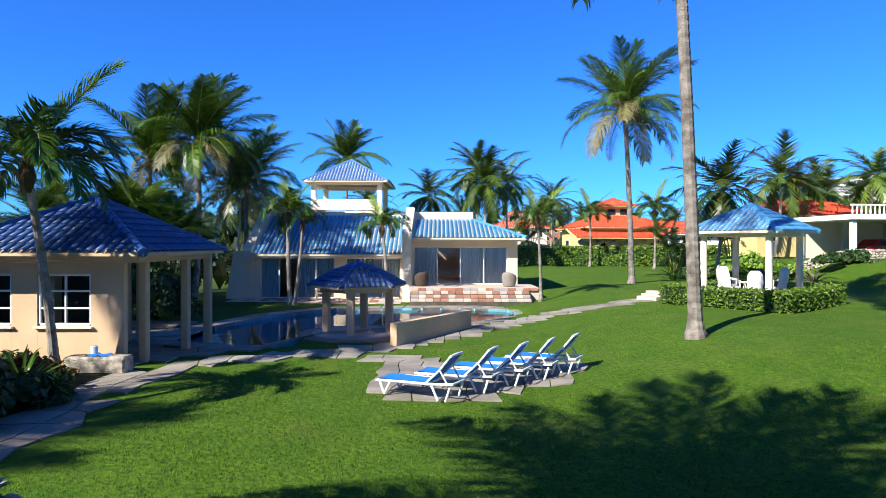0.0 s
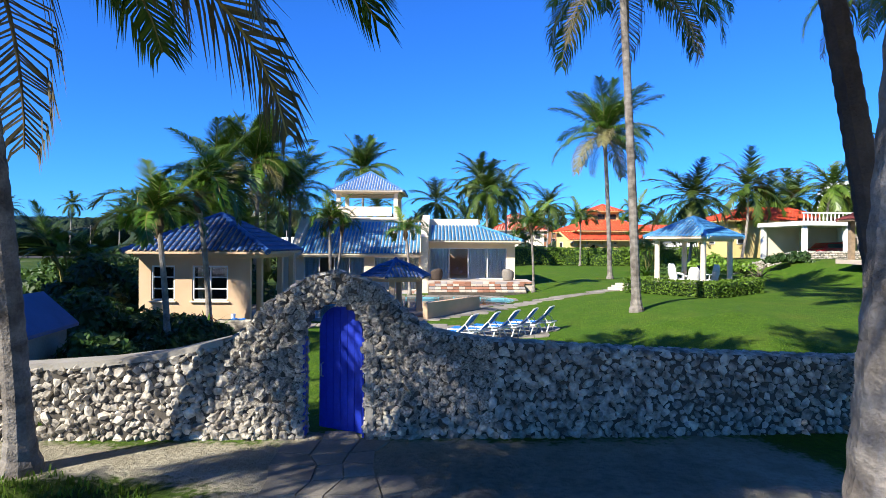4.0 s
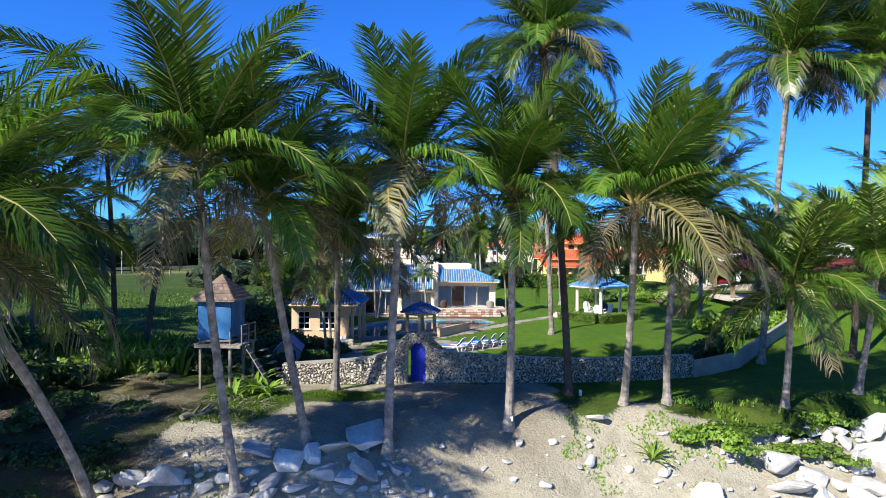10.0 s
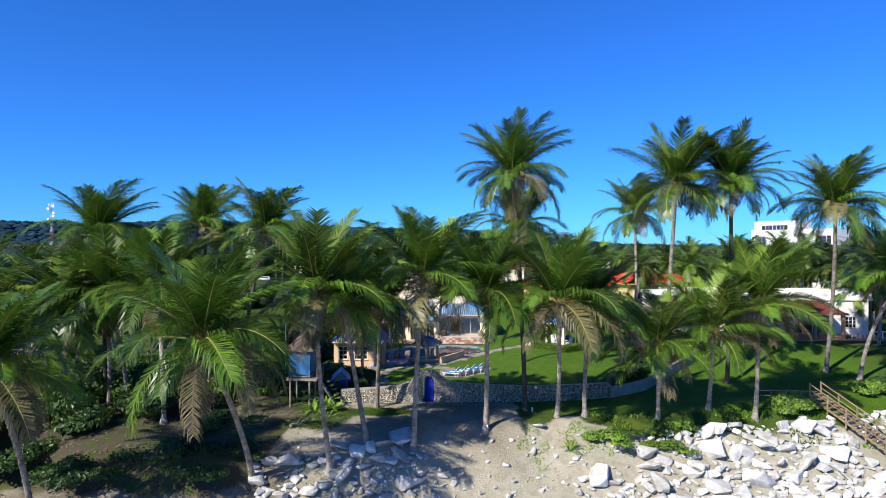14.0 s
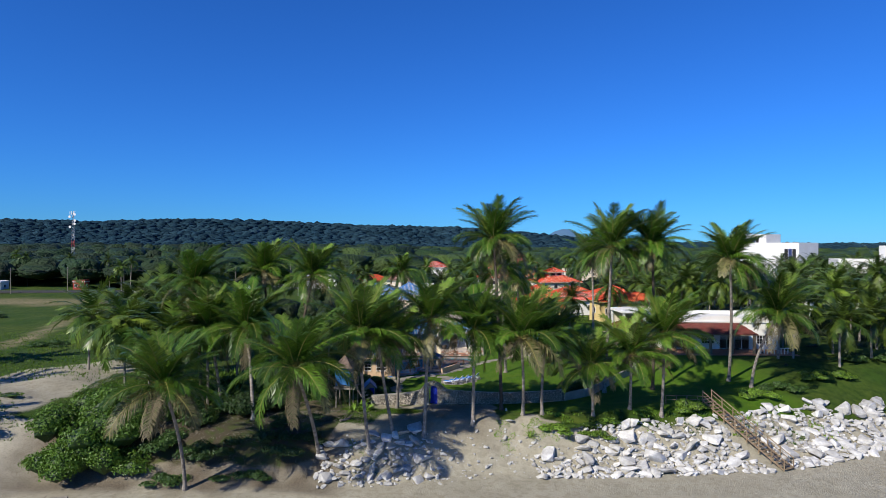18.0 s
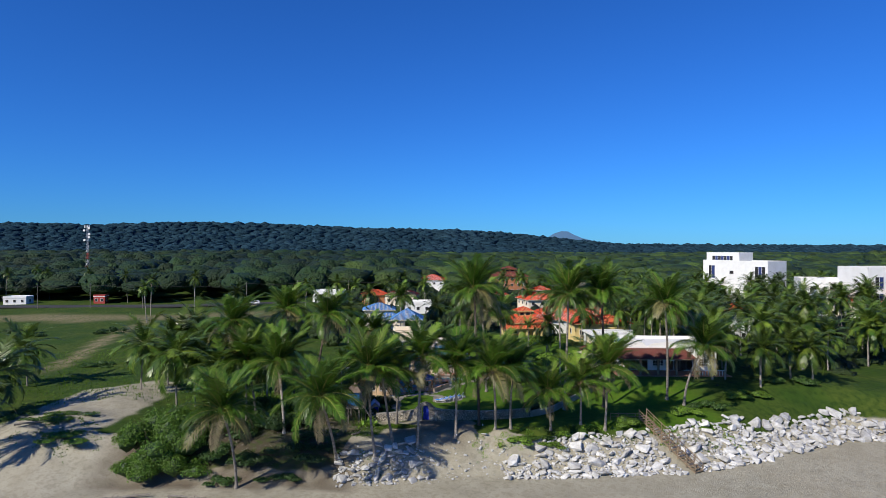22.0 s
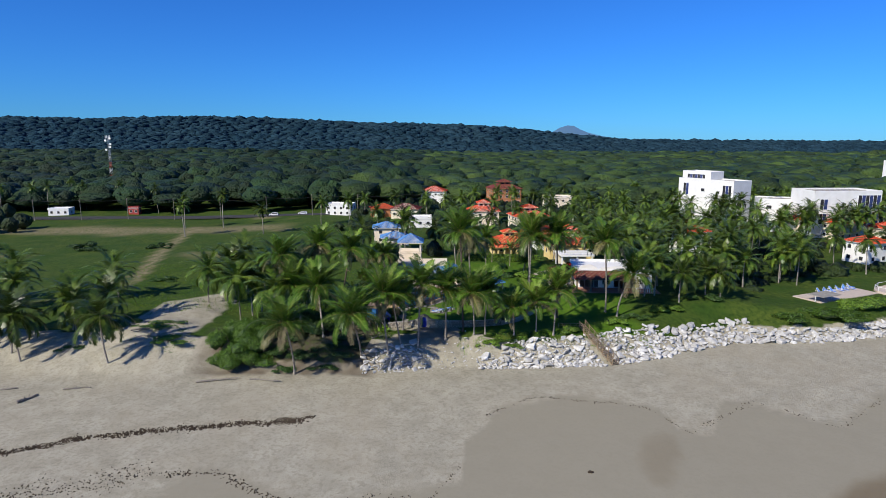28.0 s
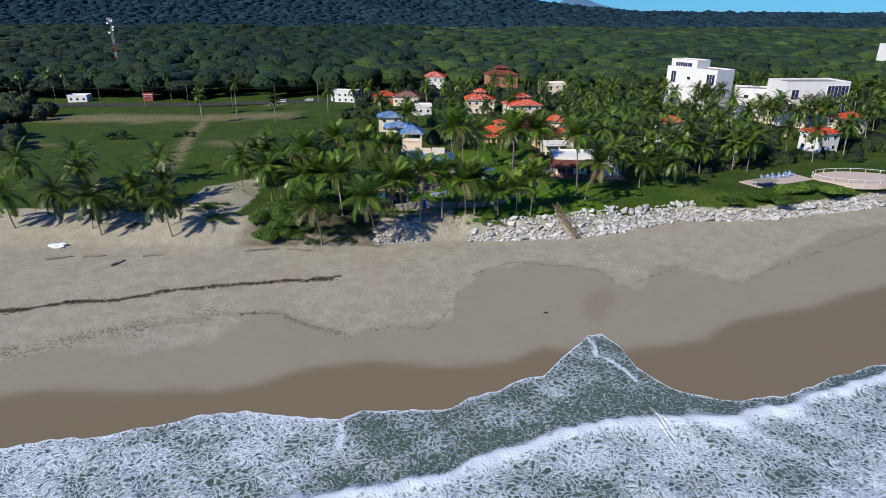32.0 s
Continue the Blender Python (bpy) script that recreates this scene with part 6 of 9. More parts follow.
palm(at(36.5, 12.0), (34.5, 7.6, 16.6), 1.1, 32, 16, 0.17, (0.5, 0, 0), 6, label="tall coconut palm on the neighbouring lawn")
palm(at(38.5, 10.0), (40.8, 8.0, 9.8), 1.15, 22, 17, 0.16, (-1.3, 0, 0.3), 5, label="coconut palm with a strongly curved trunk")
palm(at(21.2, 22.8), (20.8, 22.3, 16.6), 1.05, 24, 37, 0.15, (0.2, 0, 0), 5, label="tall slender coconut palm east of the gazebo")
palm(at(-24.5, 13.0), (-26.0, 14.5, 14.7), 1.08, 24, 18, 0.17, (0.3, 0, 0), 5, bark=BARK_DARK, label="tall dark coconut palm west of the garden")
palm(at(-20.5, 9.0), (-18.6, 11.0, 14.3), 1.08, 24, 19, 0.17, (-0.6, 0, 0), 5, bark=BARK_DARK, label="tall leaning coconut palm behind the stilt hut")
palm(at(-31.0, 5.5), (-32.1, 6.3, 13.7), 1.1, 26, 36, 0.17, (0.3, 0, 0), 5, bark=BARK_DARK, label="tall dark coconut palm above the dune thicket")
palm(at(-22.0, -3.2), (-23.2, -1.6, 9.2), 1.2, 24, 34, 0.16, (0.2, 0, 0), 6, label="leafy coconut palm west of the stilt hut")
palm(at(-27.5, 2.6), (-28.6, 1.6, 8.8), 1.15, 22, 35, 0.15, (0.3, 0, 0), 5, label="leafy coconut palm in the dune thicket")
# in the garden
palm(at(7.58, 19.07), (6.8, 19.0, 15.0), 1.15, 22, 20, 0.17, (0.1, 0, 0), 6, label="tall pale-trunked palm standing on the lawn", bark=BARK)
palm(at(-9.9, 16.6), (-10.0, 15.7, 4.75), 0.78, 20, 21, 0.10, (0.15, 0, 0), 2, label="small feathery palm before the pavilion window", wind=(0.9, 0.2), coconuts=False)
palm(at(-9.2, 11.4), (-9.6, 11.6, 3.75), 0.6, 16, 22, 0.09, (0.1, 0, 0), 2, label="small palm with a smooth white-green trunk", coconuts=False)
palm(at(-8.4, 34.9), (-8.5, 34.9, 4.7), 0.62, 15, 23, 0.10, (-0.1, 0, 0), 1, label="small garden palm before the house", coconuts=False)
palm(at(-8.15, 34.8), (-7.7, 34.9, 4.2), 0.5, 10, 24, 0.08, (0.1, 0, 0), 1, label="second stem of the small garden palm", coconuts=False)
palm(at(-3.0, 35.0), (-3.3, 35.0, 3.9), 0.55, 15, 25, 0.09, (0.15, 0, 0), 1, young=5, label="small bright garden palm before the house", coconuts=False)
palm(at(5.5, 34.4), (5.3, 34.4, 4.3), 0.6, 15, 26, 0.08, (0.1, 0, 0), 1, young=4, label="slim garden palm beside the terrace steps", coconuts=False)
palm(at(16, 66), (16.0, 66, 6.2), 0.8, 14, 27, 0.10, (0.1, 0, 0), 1, label="slim palm growing in front of the hedge", coconuts=False)
palm(at(20.8, 60), (20.8, 60, 6.3), 0.8, 14, 28, 0.10, (0.1, 0, 0), 1, label="slim palm growing in front of the hedge", coconuts=False)
palm(at(12.6, 41.0), (12.0, 40.7, 11.7), 0.92, 24, 29, 0.16, (0.1, 0, 0), 5, label="tall coconut palm behind the gazebo")
palm(at(-14.2, 36), (-14.0, 36, 8.6), 0.86, 24, 30, 0.15, (0.4, 0, 0), 3, label="leafy palm west of the house", wind=(0.8, 0.2))
palm(at(-17.5, 37), (-17.0, 36.6, 7.8), 0.86, 22, 31, 0.14, (0.2, 0, 0), 3, label="leafy palm west of the house", wind=(0.8, 0.2))
palm(at(-13.0, 41), (-12.8, 41, 7.0), 0.8, 16, 32, 0.12, (0.2, 0, 0), 2, label="palm beside the house wall")
palm(at(-10.9, 70), (-10.7, 70, 12.4), 1.0, 20, 33, 0.16, (0.2, 0, 0), 3, label="tall palm behind the lookout tower")


def far_crown(seed, fronds=27, leaves=24, size=4.7):
    rnd = random.Random(seed)
    s = Shape()
    for i in range(fronds):
        u = i / fronds
        el = 76 - 112 * u + rnd.uniform(-8, 8)
        lf, st = frond_geometry(size * rnd.uniform(0.85, 1.1), 0.8 + 0.7 * u, leaves, 0.145, seed * 50 + i, hang=0.5 + 1.3 * u, two=False, blow=0.06)
        m = Euler((radians(rnd.uniform(-15, 15)), radians(-el), radians(i * 137.5 + rnd.uniform(-12, 12)))).to_matrix()
        s.add([m @ Vector(q) for q in lf.v], lf.f)
        s.add([m @ Vector(q) for q in st.v], [f for k, f in enumerate(st.f)])
    return raw("crown", s.v, s.f, FAR_FROND)


FAR_CROWN = [far_crown(k) for k in range(6)]
FAR_TRUNK = [trunk_shape((0, 0, 0), (0.06 * math.sin(k), 0.06 * math.cos(k), 1.0), 0.016, 0.011, (0.04 * math.sin(k * 2), 0.03, 0), 0.06, 7, False).mesh("trunk", BARK) for k in range(3)]


def far_palm(x, y, zc, size=1.0, seed=0, group="palms of the settlement", label="coconut palm among the houses"):
    rnd = random.Random(seed * 7 + 1)
    z0 = land1(x, y)
    t = thing("palm_tree", (x, y, z0), label, "palm tree", group, rz=rnd.uniform(0, 360))
    h = max(1.5, zc - z0)
    k = rnd.randrange(3)
    wid = 11.0
    lean = 1.0
    tm = Matrix.Diagonal((wid, wid, h, 1))
    # the trunk leans a little, and the crown follows it
    attach("trunk", FAR_TRUNK[k], t, m=Matrix(((wid, 0, 0, 0), (0, wid, 0, 0), (0, 0, h, -0.2), (0, 0, 0, 1))) @ Matrix.Diagonal((1, 1, 1, 1)))
    ox, oy = 0.06 * math.sin(k) * wid, 0.06 * math.cos(k) * wid
    attach("crown", FAR_CROWN[rnd.randrange(6)], t, m=Matrix.Translation((ox, oy, h - 0.2)) @ Euler((0, 0, rnd.uniform(0, 6.28))).to_matrix().to_4x4() @ Matrix.Diagonal((size, size, size, 1)))
    return t


# ---- shrubs, hedges, woods ----
def leaf_cloud(lobes, count, size, seed, flat=0.5, aspect=1.6):
    """Leaves scattered over the shells of several rounded lobes (centre, radii)."""
    rng = np.random.default_rng(seed)
    lob = np.array([(*c, *r) for c, r in lobes], float)
    vol = (lob[:, 3] * lob[:, 4] + lob[:, 4] * lob[:, 5] + lob[:, 3] * lob[:, 5])
    pick = rng.choice(len(lob), count, p=vol / vol.sum())
    d = rng.normal(size=(count, 3))
    d[:, 2] = np.abs(d[:, 2]) * 0.9 - 0.25 * rng.random(count)
    d /= np.linalg.norm(d, axis=1)[:, None]
    r = 0.72 + 0.34 * rng.random(count)
    c = lob[pick, :3] + d * lob[pick, 3:] * r[:, None]
    nrm = d + flat * rng.normal(size=(count, 3))
    nrm /= np.linalg.norm(nrm, axis=1)[:, None]
    a = np.cross(nrm, rng.normal(size=(count, 3)))
    a /= np.linalg.norm(a, axis=1)[:, None] + 1e-9
    b = np.cross(nrm, a)
    s = size * (0.6 + 0.8 * rng.random(count))[:, None]
    v = np.stack([c - a * s * aspect / 2, c - b * s / 2 + a * s * 0.1, c + a * s * aspect / 2 - nrm * s * 0.25, c + b * s / 2 + a * s * 0.1], 1).reshape(-1, 3)
    f = np.arange(count * 4).reshape(-1, 4)
    return v, f


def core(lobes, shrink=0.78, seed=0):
    """Solid lobe hearts, dark as inner shade, so that foliage is not seen through everywhere."""
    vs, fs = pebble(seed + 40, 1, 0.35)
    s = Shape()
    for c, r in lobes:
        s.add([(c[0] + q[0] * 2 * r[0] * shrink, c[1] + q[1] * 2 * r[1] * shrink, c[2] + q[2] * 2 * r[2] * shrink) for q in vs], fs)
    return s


def bush(name, at_, lobes, count, leaf, mat, label, category="bush", group="", seed=1, kind=""):
    t = thing(name, at_, label, category, group, kind)
    v, f = leaf_cloud(lobes, count, leaf, seed)
    attach("foliage", raw("foliage", v.tolist(), f.tolist(), mat), t)
    # filler whose dark colour stands in for shade between the leaves
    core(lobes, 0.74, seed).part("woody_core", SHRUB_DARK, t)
    return t


def mound(rx, ry, h, n, seed):
    """Lobes of an uneven mound."""
    rnd = random.Random(seed)
    out = []
    for _ in range(n):
        x, y = rnd.uniform(-rx, rx), rnd.uniform(-ry, ry)
        k = max(0.35, 1 - 0.55 * ((x / rx) ** 2 + (y / ry) ** 2))
        s = rnd.uniform(0.22, 0.34)
        out.append(((x, y, h * k * 0.5), (rx * s + 0.3, ry * s + 0.3, h * k * 0.55)))
    return out


# clipped hedge round the gazebo


def hedge(name, pts, w, h, label, leaf=0.07, dens=260, mat=SHRUB, seed=3):
    rng = np.random.default_rng(seed)
    t = thing(name, (0, 0, 0), label, "hedge")
    coreS = Shape()
    allv = []
    for (x0, y0), (x1, y1) in zip(pts[:-1], pts[1:]):
        l = math.hypot(x1 - x0, y1 - y0)
        ux, uy = (x1 - x0) / l, (y1 - y0) / l
        z0 = land1((x0 + x1) / 2, (y0 + y1) / 2)
        coreS.box(((x0 + x1) / 2, (y0 + y1) / 2, z0 + h / 2 - 0.05), (l + w * 0.35, w * 0.7, h * 0.88), math.degrees(math.atan2(uy, ux)), 0.05)
        n = int(dens * l * (2 * h + w))
        u, side = rng.random(n) * (l + w) - w * 0.5, rng.random(n)
        per = side * (2 * h + w)
        off = np.where(per < h, -w / 2, np.where(per < h + w, per - h - w / 2, w / 2)) + rng.normal(0, 0.035, n)
        zz = np.where(per < h, per, np.where(per < h + w, h, 2 * h + w - per)) + rng.normal(0, 0.035, n)
        c = np.stack([x0 + ux * u - uy * off, y0 + uy * u + ux * off, np.full(n, z0) + zz], 1)
        a, b = rng.normal(size=(n, 3)), rng.normal(size=(n, 3))
        a /= np.linalg.norm(a, axis=1)[:, None]
        b = np.cross(a, b)
        b /= np.linalg.norm(b, axis=1)[:, None]
        s = leaf * (0.6 + 0.8 * rng.random(n))[:, None]
        allv.append(np.stack([c - a * s * 0.8, c - b * s * 0.45, c + a * s * 0.8, c + b * s * 0.45], 1).reshape(-1, 3))
    v = np.concatenate(allv)
    attach("foliage", raw("foliage", v.tolist(), np.arange(len(v)).reshape(-1, 4).tolist(), mat), t)
    # hedge filler, its inner shade put into the colour
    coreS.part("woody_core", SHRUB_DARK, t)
    return t


def turned(cx, cy, hs, rz):
    c, s = math.cos(radians(rz)), math.sin(radians(rz))
    q = [(-hs, -hs), (hs, -hs), (hs, hs), (-hs, hs), (-hs, -hs)]
    return [(cx + x * c - y * s, cy + x * s + y * c) for x, y in q]


hedge("gazebo_hedge", turned(13.55, 27.5, 2.35, 37), 0.75, 0.8, "dense clipped green hedge around the gazebo", 0.075, 250, SHRUB_LIGHT)
hedge("back_hedge", [(8.0, 69), (14, 68.5), (22, 67), (30, 65)], 1.2, 2.1, "tall clipped hedge closing the lawn", 0.16, 60, SHRUB_LIGHT)
hedge("wall_hedge", [(5.6, 4.2), (8.5, 4.6), (11, 5.2)], 0.7, 0.95, "loose low hedge behind the stone wall", 0.10, 120, SHRUB_DARK)
hedge("wall_hedge", [(12.5, 6.4), (15.5, 9.2), (19, 13)], 0.9, 1.0, "loose low hedge along the boundary wall", 0.10, 110, SHRUB)

for i, (x, y, rx, ry, h, n, cnt, leaf, mat, label) in enumerate((
    (20.5, 16.5, 2.4, 2.0, 2.3, 9, 1800, 0.20, SHRUB_LIGHT, "broad sea grape bush with bright leaves"),
    (24.5, 20.5, 2.6, 2.2, 2.2, 9, 1600, 0.20, SHRUB_LIGHT, "broad sea grape bush with bright leaves"),
    (29.0, 25.0, 2.6, 2.4, 2.0, 9, 1400, 0.18, SHRUB, "dense green bush by the boundary wall"),
    (-12.6, 10.5, 1.8, 2.4, 1.9, 8, 1500, 0.14, SHRUB_DARK, "dark shrubbery beside the shed"),
    (-12.2, 14.8, 1.8, 1.6, 1.7, 7, 1400, 0.13, SHRUB, "croton shrubs under the pavilion window"),
    (-9.9, 15.2, 0.7, 0.7, 0.9, 5, 500, 0.12, SHRUB_RED, "reddish croton shrub under the window"),
    (-9.3, 12.6, 1.2, 1.3, 1.25, 7, 1500, 0.13, SHRUB_DARK, "dark glossy shrubs beside the garden path"),
    (-8.9, 10.2, 1.0, 1.2, 1.0, 6, 1200, 0.13, SHRUB_DARK, "dark low shrubs beside the garden path"),
    (-10.9, 10.4, 1.5, 1.6, 2.1, 8, 1800, 0.15, SHRUB_DARK, "tall dark shrubs between shed and pavilion"),
    (-9.3, 7.6, 1.1, 1.2, 1.3, 6, 1200, 0.13, SHRUB, "leafy shrubs beside the shed"),
    (-8.8, 14.6, 0.55, 0.9, 0.6, 5, 700, 0.11, SHRUB_DARK, "dark low shrubs beside the garden path"),
    (-10.6, 4.9, 1.5, 0.9, 1.3, 6, 900, 0.13, SHRUB_DARK, "dark shrubs before the shed"),
    (-13.6, 26.5, 1.3, 2.0, 3.2, 8, 1400, 0.2, SHRUB, "tall leafy shrub behind the pavilion"),
    (-16.5, 21.5, 1.6, 3.0, 3.2, 8, 1500, 0.2, SHRUB_DARK, "tall leafy shrub west of the pavilion"),
    (-16.5, 8.0, 2.6, 2.6, 2.4, 9, 1500, 0.16, SHRUB_DARK, "dark thicket behind the stilt hut"),
    (-14.6, 4.6, 1.5, 1.2, 1.2, 6, 700, 0.14, SHRUB_DARK, "dark shrubs under the stilt hut"),
    (-19.0, 26.0, 4.5, 4.0, 3.0, 11, 2200, 0.2, SHRUB, "leafy shrubbery west of the pavilion"),
    (-11.4, 26.4, 0.9, 1.0, 2.6, 7, 1000, 0.16, SHRUB_DARK, "tall dark shrub behind the porch"),
    (-12.6, 12.6, 1.4, 1.6, 1.9, 7, 1300, 0.16, SHRUB, "glossy shrubs before the pavilion"),
    (-10.6, 13.3, 1.2, 1.1, 1.3, 6, 900, 0.16, SHRUB_DARK, "glossy dark shrubs before the pavilion"),
    (-17.8, 31.5, 2.6, 3.0, 4.2, 11, 2200, 0.2, SHRUB_DARK, "tall dark shrubs beside the house"),
    (-16.4, 43.0, 1.8, 3.0, 4.5, 9, 1500, 0.2, SHRUB_DARK, "tall shrubs at the house corner"),
    (24.5, 47.5, 2.0, 1.4, 1.5, 8, 1200, 0.18, SHRUB, "round shrub at the lawn edge"),
    (19.5, 46.5, 1.4, 1.4, 1.3, 7, 1000, 0.18, SHRUB, "round shrub at the lawn edge"),
    (28.5, 43.5, 1.6, 1.4, 1.4, 8, 1200, 0.18, SHRUB_DARK, "dark shrub near the neighbouring house"),
    (23.5, 45.5, 2.4, 2.0, 2.2, 8, 1300, 0.2, SHRUB_LIGHT, "bright shrub near the neighbouring house"),
)):
    bush("bush", at(x, y), mound(rx, ry, h, n, i), cnt, leaf, mat, label, group="garden shrubs", seed=i + 5)

# shore scrub
for i, (x, y, rx, ry, h, n, cnt, leaf, mat, label) in enumerate((
    (-36.6, -6.0, 5.8, 5.2, 5.4, 24, 15000, 0.16, SHRUB_MID, "large green sea grape thicket on the dune"),
    (-36.0, -9.9, 5.0, 2.6, 4.0, 19, 10500, 0.15, SHRUB_MID, "green sea grape thicket spilling down to the beach"),
    (-31.5, -2.0, 5.0, 4.5, 3.4, 12, 4500, 0.22, SHRUB, "green shore thicket under the palms"),
    (-55.0, 0.5, 3.4, 2.2, 0.6, 9, 1900, 0.12, SHRUB_MID, "low green creepers spread over the dune"),
    (-19.5, -7.5, 3.6, 2.4, 1.7, 9, 2400, 0.15, SHRUB_DARK, "dark tangled scrub under the palms"),
    (-22.5, -1.5, 4.0, 3.5, 2.6, 10, 3000, 0.18, SHRUB_DARK, "dark tangled scrub under the palms"),
    (-15.0, -6.5, 1.8, 1.2, 0.9, 6, 900, 0.12, SHRUB_DARK, "dark ground scrub at the slope"),
    (-24.2, -8.2, 3.0, 2.2, 1.4, 9, 1900, 0.14, SHRUB_DARK, "dark tangled scrub at the foot of leaning palms"),
    (-28.6, -7.6, 2.8, 2.4, 1.6, 9, 1900, 0.15, SHRUB, "green scrub between palms and dune thicket"),
    (-27.6, -11.2, 2.0, 1.3, 0.9, 7, 1100, 0.13, SHRUB, "low green scrub at the dune edge"),
    (-20.6, -10.6, 2.4, 1.2, 0.8, 7, 1100, 0.12, SHRUB, "low scrub running down to the sand"),
    (-17.4, -3.6, 2.2, 1.8, 1.2, 7, 1200, 0.14, SHRUB_DARK, "dark scrub beside the stilt hut"),
    (-26.5, 6.0, 5.0, 4.5, 3.0, 10, 3000, 0.2, SHRUB, "green undergrowth west of the garden"),
    (-33.0, 8.0, 4.5, 4.0, 3.2, 10, 2600, 0.2, SHRUB_DARK, "green undergrowth west of the garden"),
    (-20.0, 4.5, 2.8, 2.4, 2.2, 8, 1800, 0.2, SHRUB_LIGHT, "tall leafy undergrowth beside the stilt hut"),
    (26.4, 0.9, 2.4, 1.5, 1.3, 8, 1900, 0.12, SHRUB_LIGHT, "bright creeping bush above the boulders"),
    (10.2, -3.6, 2.0, 1.2, 0.8, 7, 1200, 0.12, SHRUB_LIGHT, "low creeper bush among the boulders"),
    (84.0, 13.2, 10.0, 3.4, 2.6, 18, 6500, 0.22, SHRUB_MID, "long dense shore hedge above the boulders"),
    (102.0, 19.8, 9.0, 3.4, 2.6, 16, 5000, 0.22, SHRUB_LIGHT, "long dense shore hedge above the boulders"),
    (12.8, -2.7, 2.6, 1.0, 0.5, 9, 1500, 0.11, SHRUB_MID, "beach vine spreading over the boulders"),
    (17.2, -1.6, 2.2, 0.8, 0.5, 8, 1100, 0.11, SHRUB_LIGHT, "beach vine spreading over the boulders"),
    (36.5, 5.6, 2.6, 1.5, 1.1, 8, 1500, 0.15, SHRUB_LIGHT, "bright low bush at the brow of the boulder bank"),
    (42.0, 9.0, 3.0, 1.6, 1.2, 8, 1600, 0.16, SHRUB, "low bush at the brow of the boulder bank"),
    (50.0, 13.0, 3.4, 1.6, 1.3, 9, 1700, 0.17, SHRUB_LIGHT, "bright low bush at the brow of the boulder bank"),
    (60.0, 17.5, 4.5, 1.8, 1.5, 10, 2000, 0.18, SHRUB, "low bush at the brow of the boulder bank"),
    (14.6, -3.8, 1.8, 1.0, 0.8, 6, 1000, 0.13, SHRUB_LIGHT, "low creeper bush among the boulders"),
    (-51.0, -4.6, 4.0, 2.4, 0.7, 10, 2600, 0.12, SHRUB_MID, "low green creepers spread over the dune face"),
    (-99.0, 97.0, 4.0, 3.0, 2.2, 8, 1500, 0.22, SHRUB_DARK, "lone bush in the field"),
    (-74.5, 45.0, 3.2, 2.2, 1.2, 7, 1000, 0.2, SHRUB, "low bush in the field"),
    (-124.0, 95.0, 6.5, 4.5, 3.0, 9, 1800, 0.3, SHRUB_DARK, "dark bush in the field"),
    (-62.0, 3.5, 3.0, 2.0, 1.0, 6, 900, 0.16, SHRUB, "creeping plants on the dune"),
    (-69.0, -6.0, 2.5, 1.5, 0.8, 6, 700, 0.14, SHRUB, "creeping plants on the dune"),
)):
    bush("shrub", at(x, y, -0.1), mound(rx, ry, h, n, i + 60), cnt, leaf, mat, label, group="shore scrub", seed=i + 90)


# sword-leaved plants
def sword_plant(x, y, n, length, width, seed, label, mat, name="agave", z=None):
    rnd = random.Random(seed)
    t = thing(name, (x, y, land1(x, y) if z is None else z), label, "plant")
    for i in range(n):
        a, el, l = rnd.uniform(0, 6.28), rnd.uniform(0.5, 1.35), length * rnd.uniform(0.7, 1.1)
        s = Shape()
        vs = []
        p, e = Vector((0.08 * math.cos(a), 0.08 * math.sin(a), 0.05)), el
        for k in range(6):
            u = k / 5
            w = width * math.sin(math.pi * (0.18 + 0.8 * u)) * (1 if k < 5 else 0.1)
            side = Vector((-math.sin(a), math.cos(a), 0))
            vs += [p - side * w, p + Vector((0, 0, -0.25 * w)), p + side * w]
            p = p + Vector((math.cos(a) * math.cos(e), math.sin(a) * math.cos(e), math.sin(e))) * l / 5
            e -= 0.32 * rnd.uniform(0.6, 1.2)
        fs = []
        for k in range(5):
            q = 3 * k
            fs += [(q, q + 1, q + 4, q + 3), (q + 1, q + 2, q + 5, q + 4)]
        s.add(vs, fs)
        s.part("leaf", mat, t)
    return t


sword_plant(-10.9, 1.0, 26, 1.7, 0.11, 1, "large glossy strap-leaved plant by the hut ramp", SHRUB_LIGHT, "strap_lily")
sword_plant(-10.0, 0.3, 18, 1.3, 0.10, 2, "glossy strap-leaved plant by the hut ramp", SHRUB_LIGHT, "strap_lily")
sword_plant(-11.6, 0.0, 16, 1.2, 0.10, 3, "glossy strap-leaved plant by the hut ramp", SHRUB_LIGHT, "strap_lily")
sword_plant(-9.1, 14.2, 46, 1.55, 0.035, 4, "spiky low palm bush before the pavilion", FROND, "fan_palm")
sword_plant(7.6, -4.4, 22, 1.1, 0.05, 5, "spiky bright green plant on the sandy slope", FROND_LIGHT, "spiky_plant")
sword_plant(21.0, 41.5, 34, 2.2, 0.06, 6, "arching cycad at the edge of the lawn", FROND, "cycad")
sword_plant(16.5, 44.0, 34, 2.0, 0.06, 7, "arching cycad at the edge of the lawn", FROND, "cycad")
sword_plant(24.0, 40.0, 34, 2.0, 0.06, 8, "arching cycad at the edge of the lawn", FROND_DRY, "cycad")


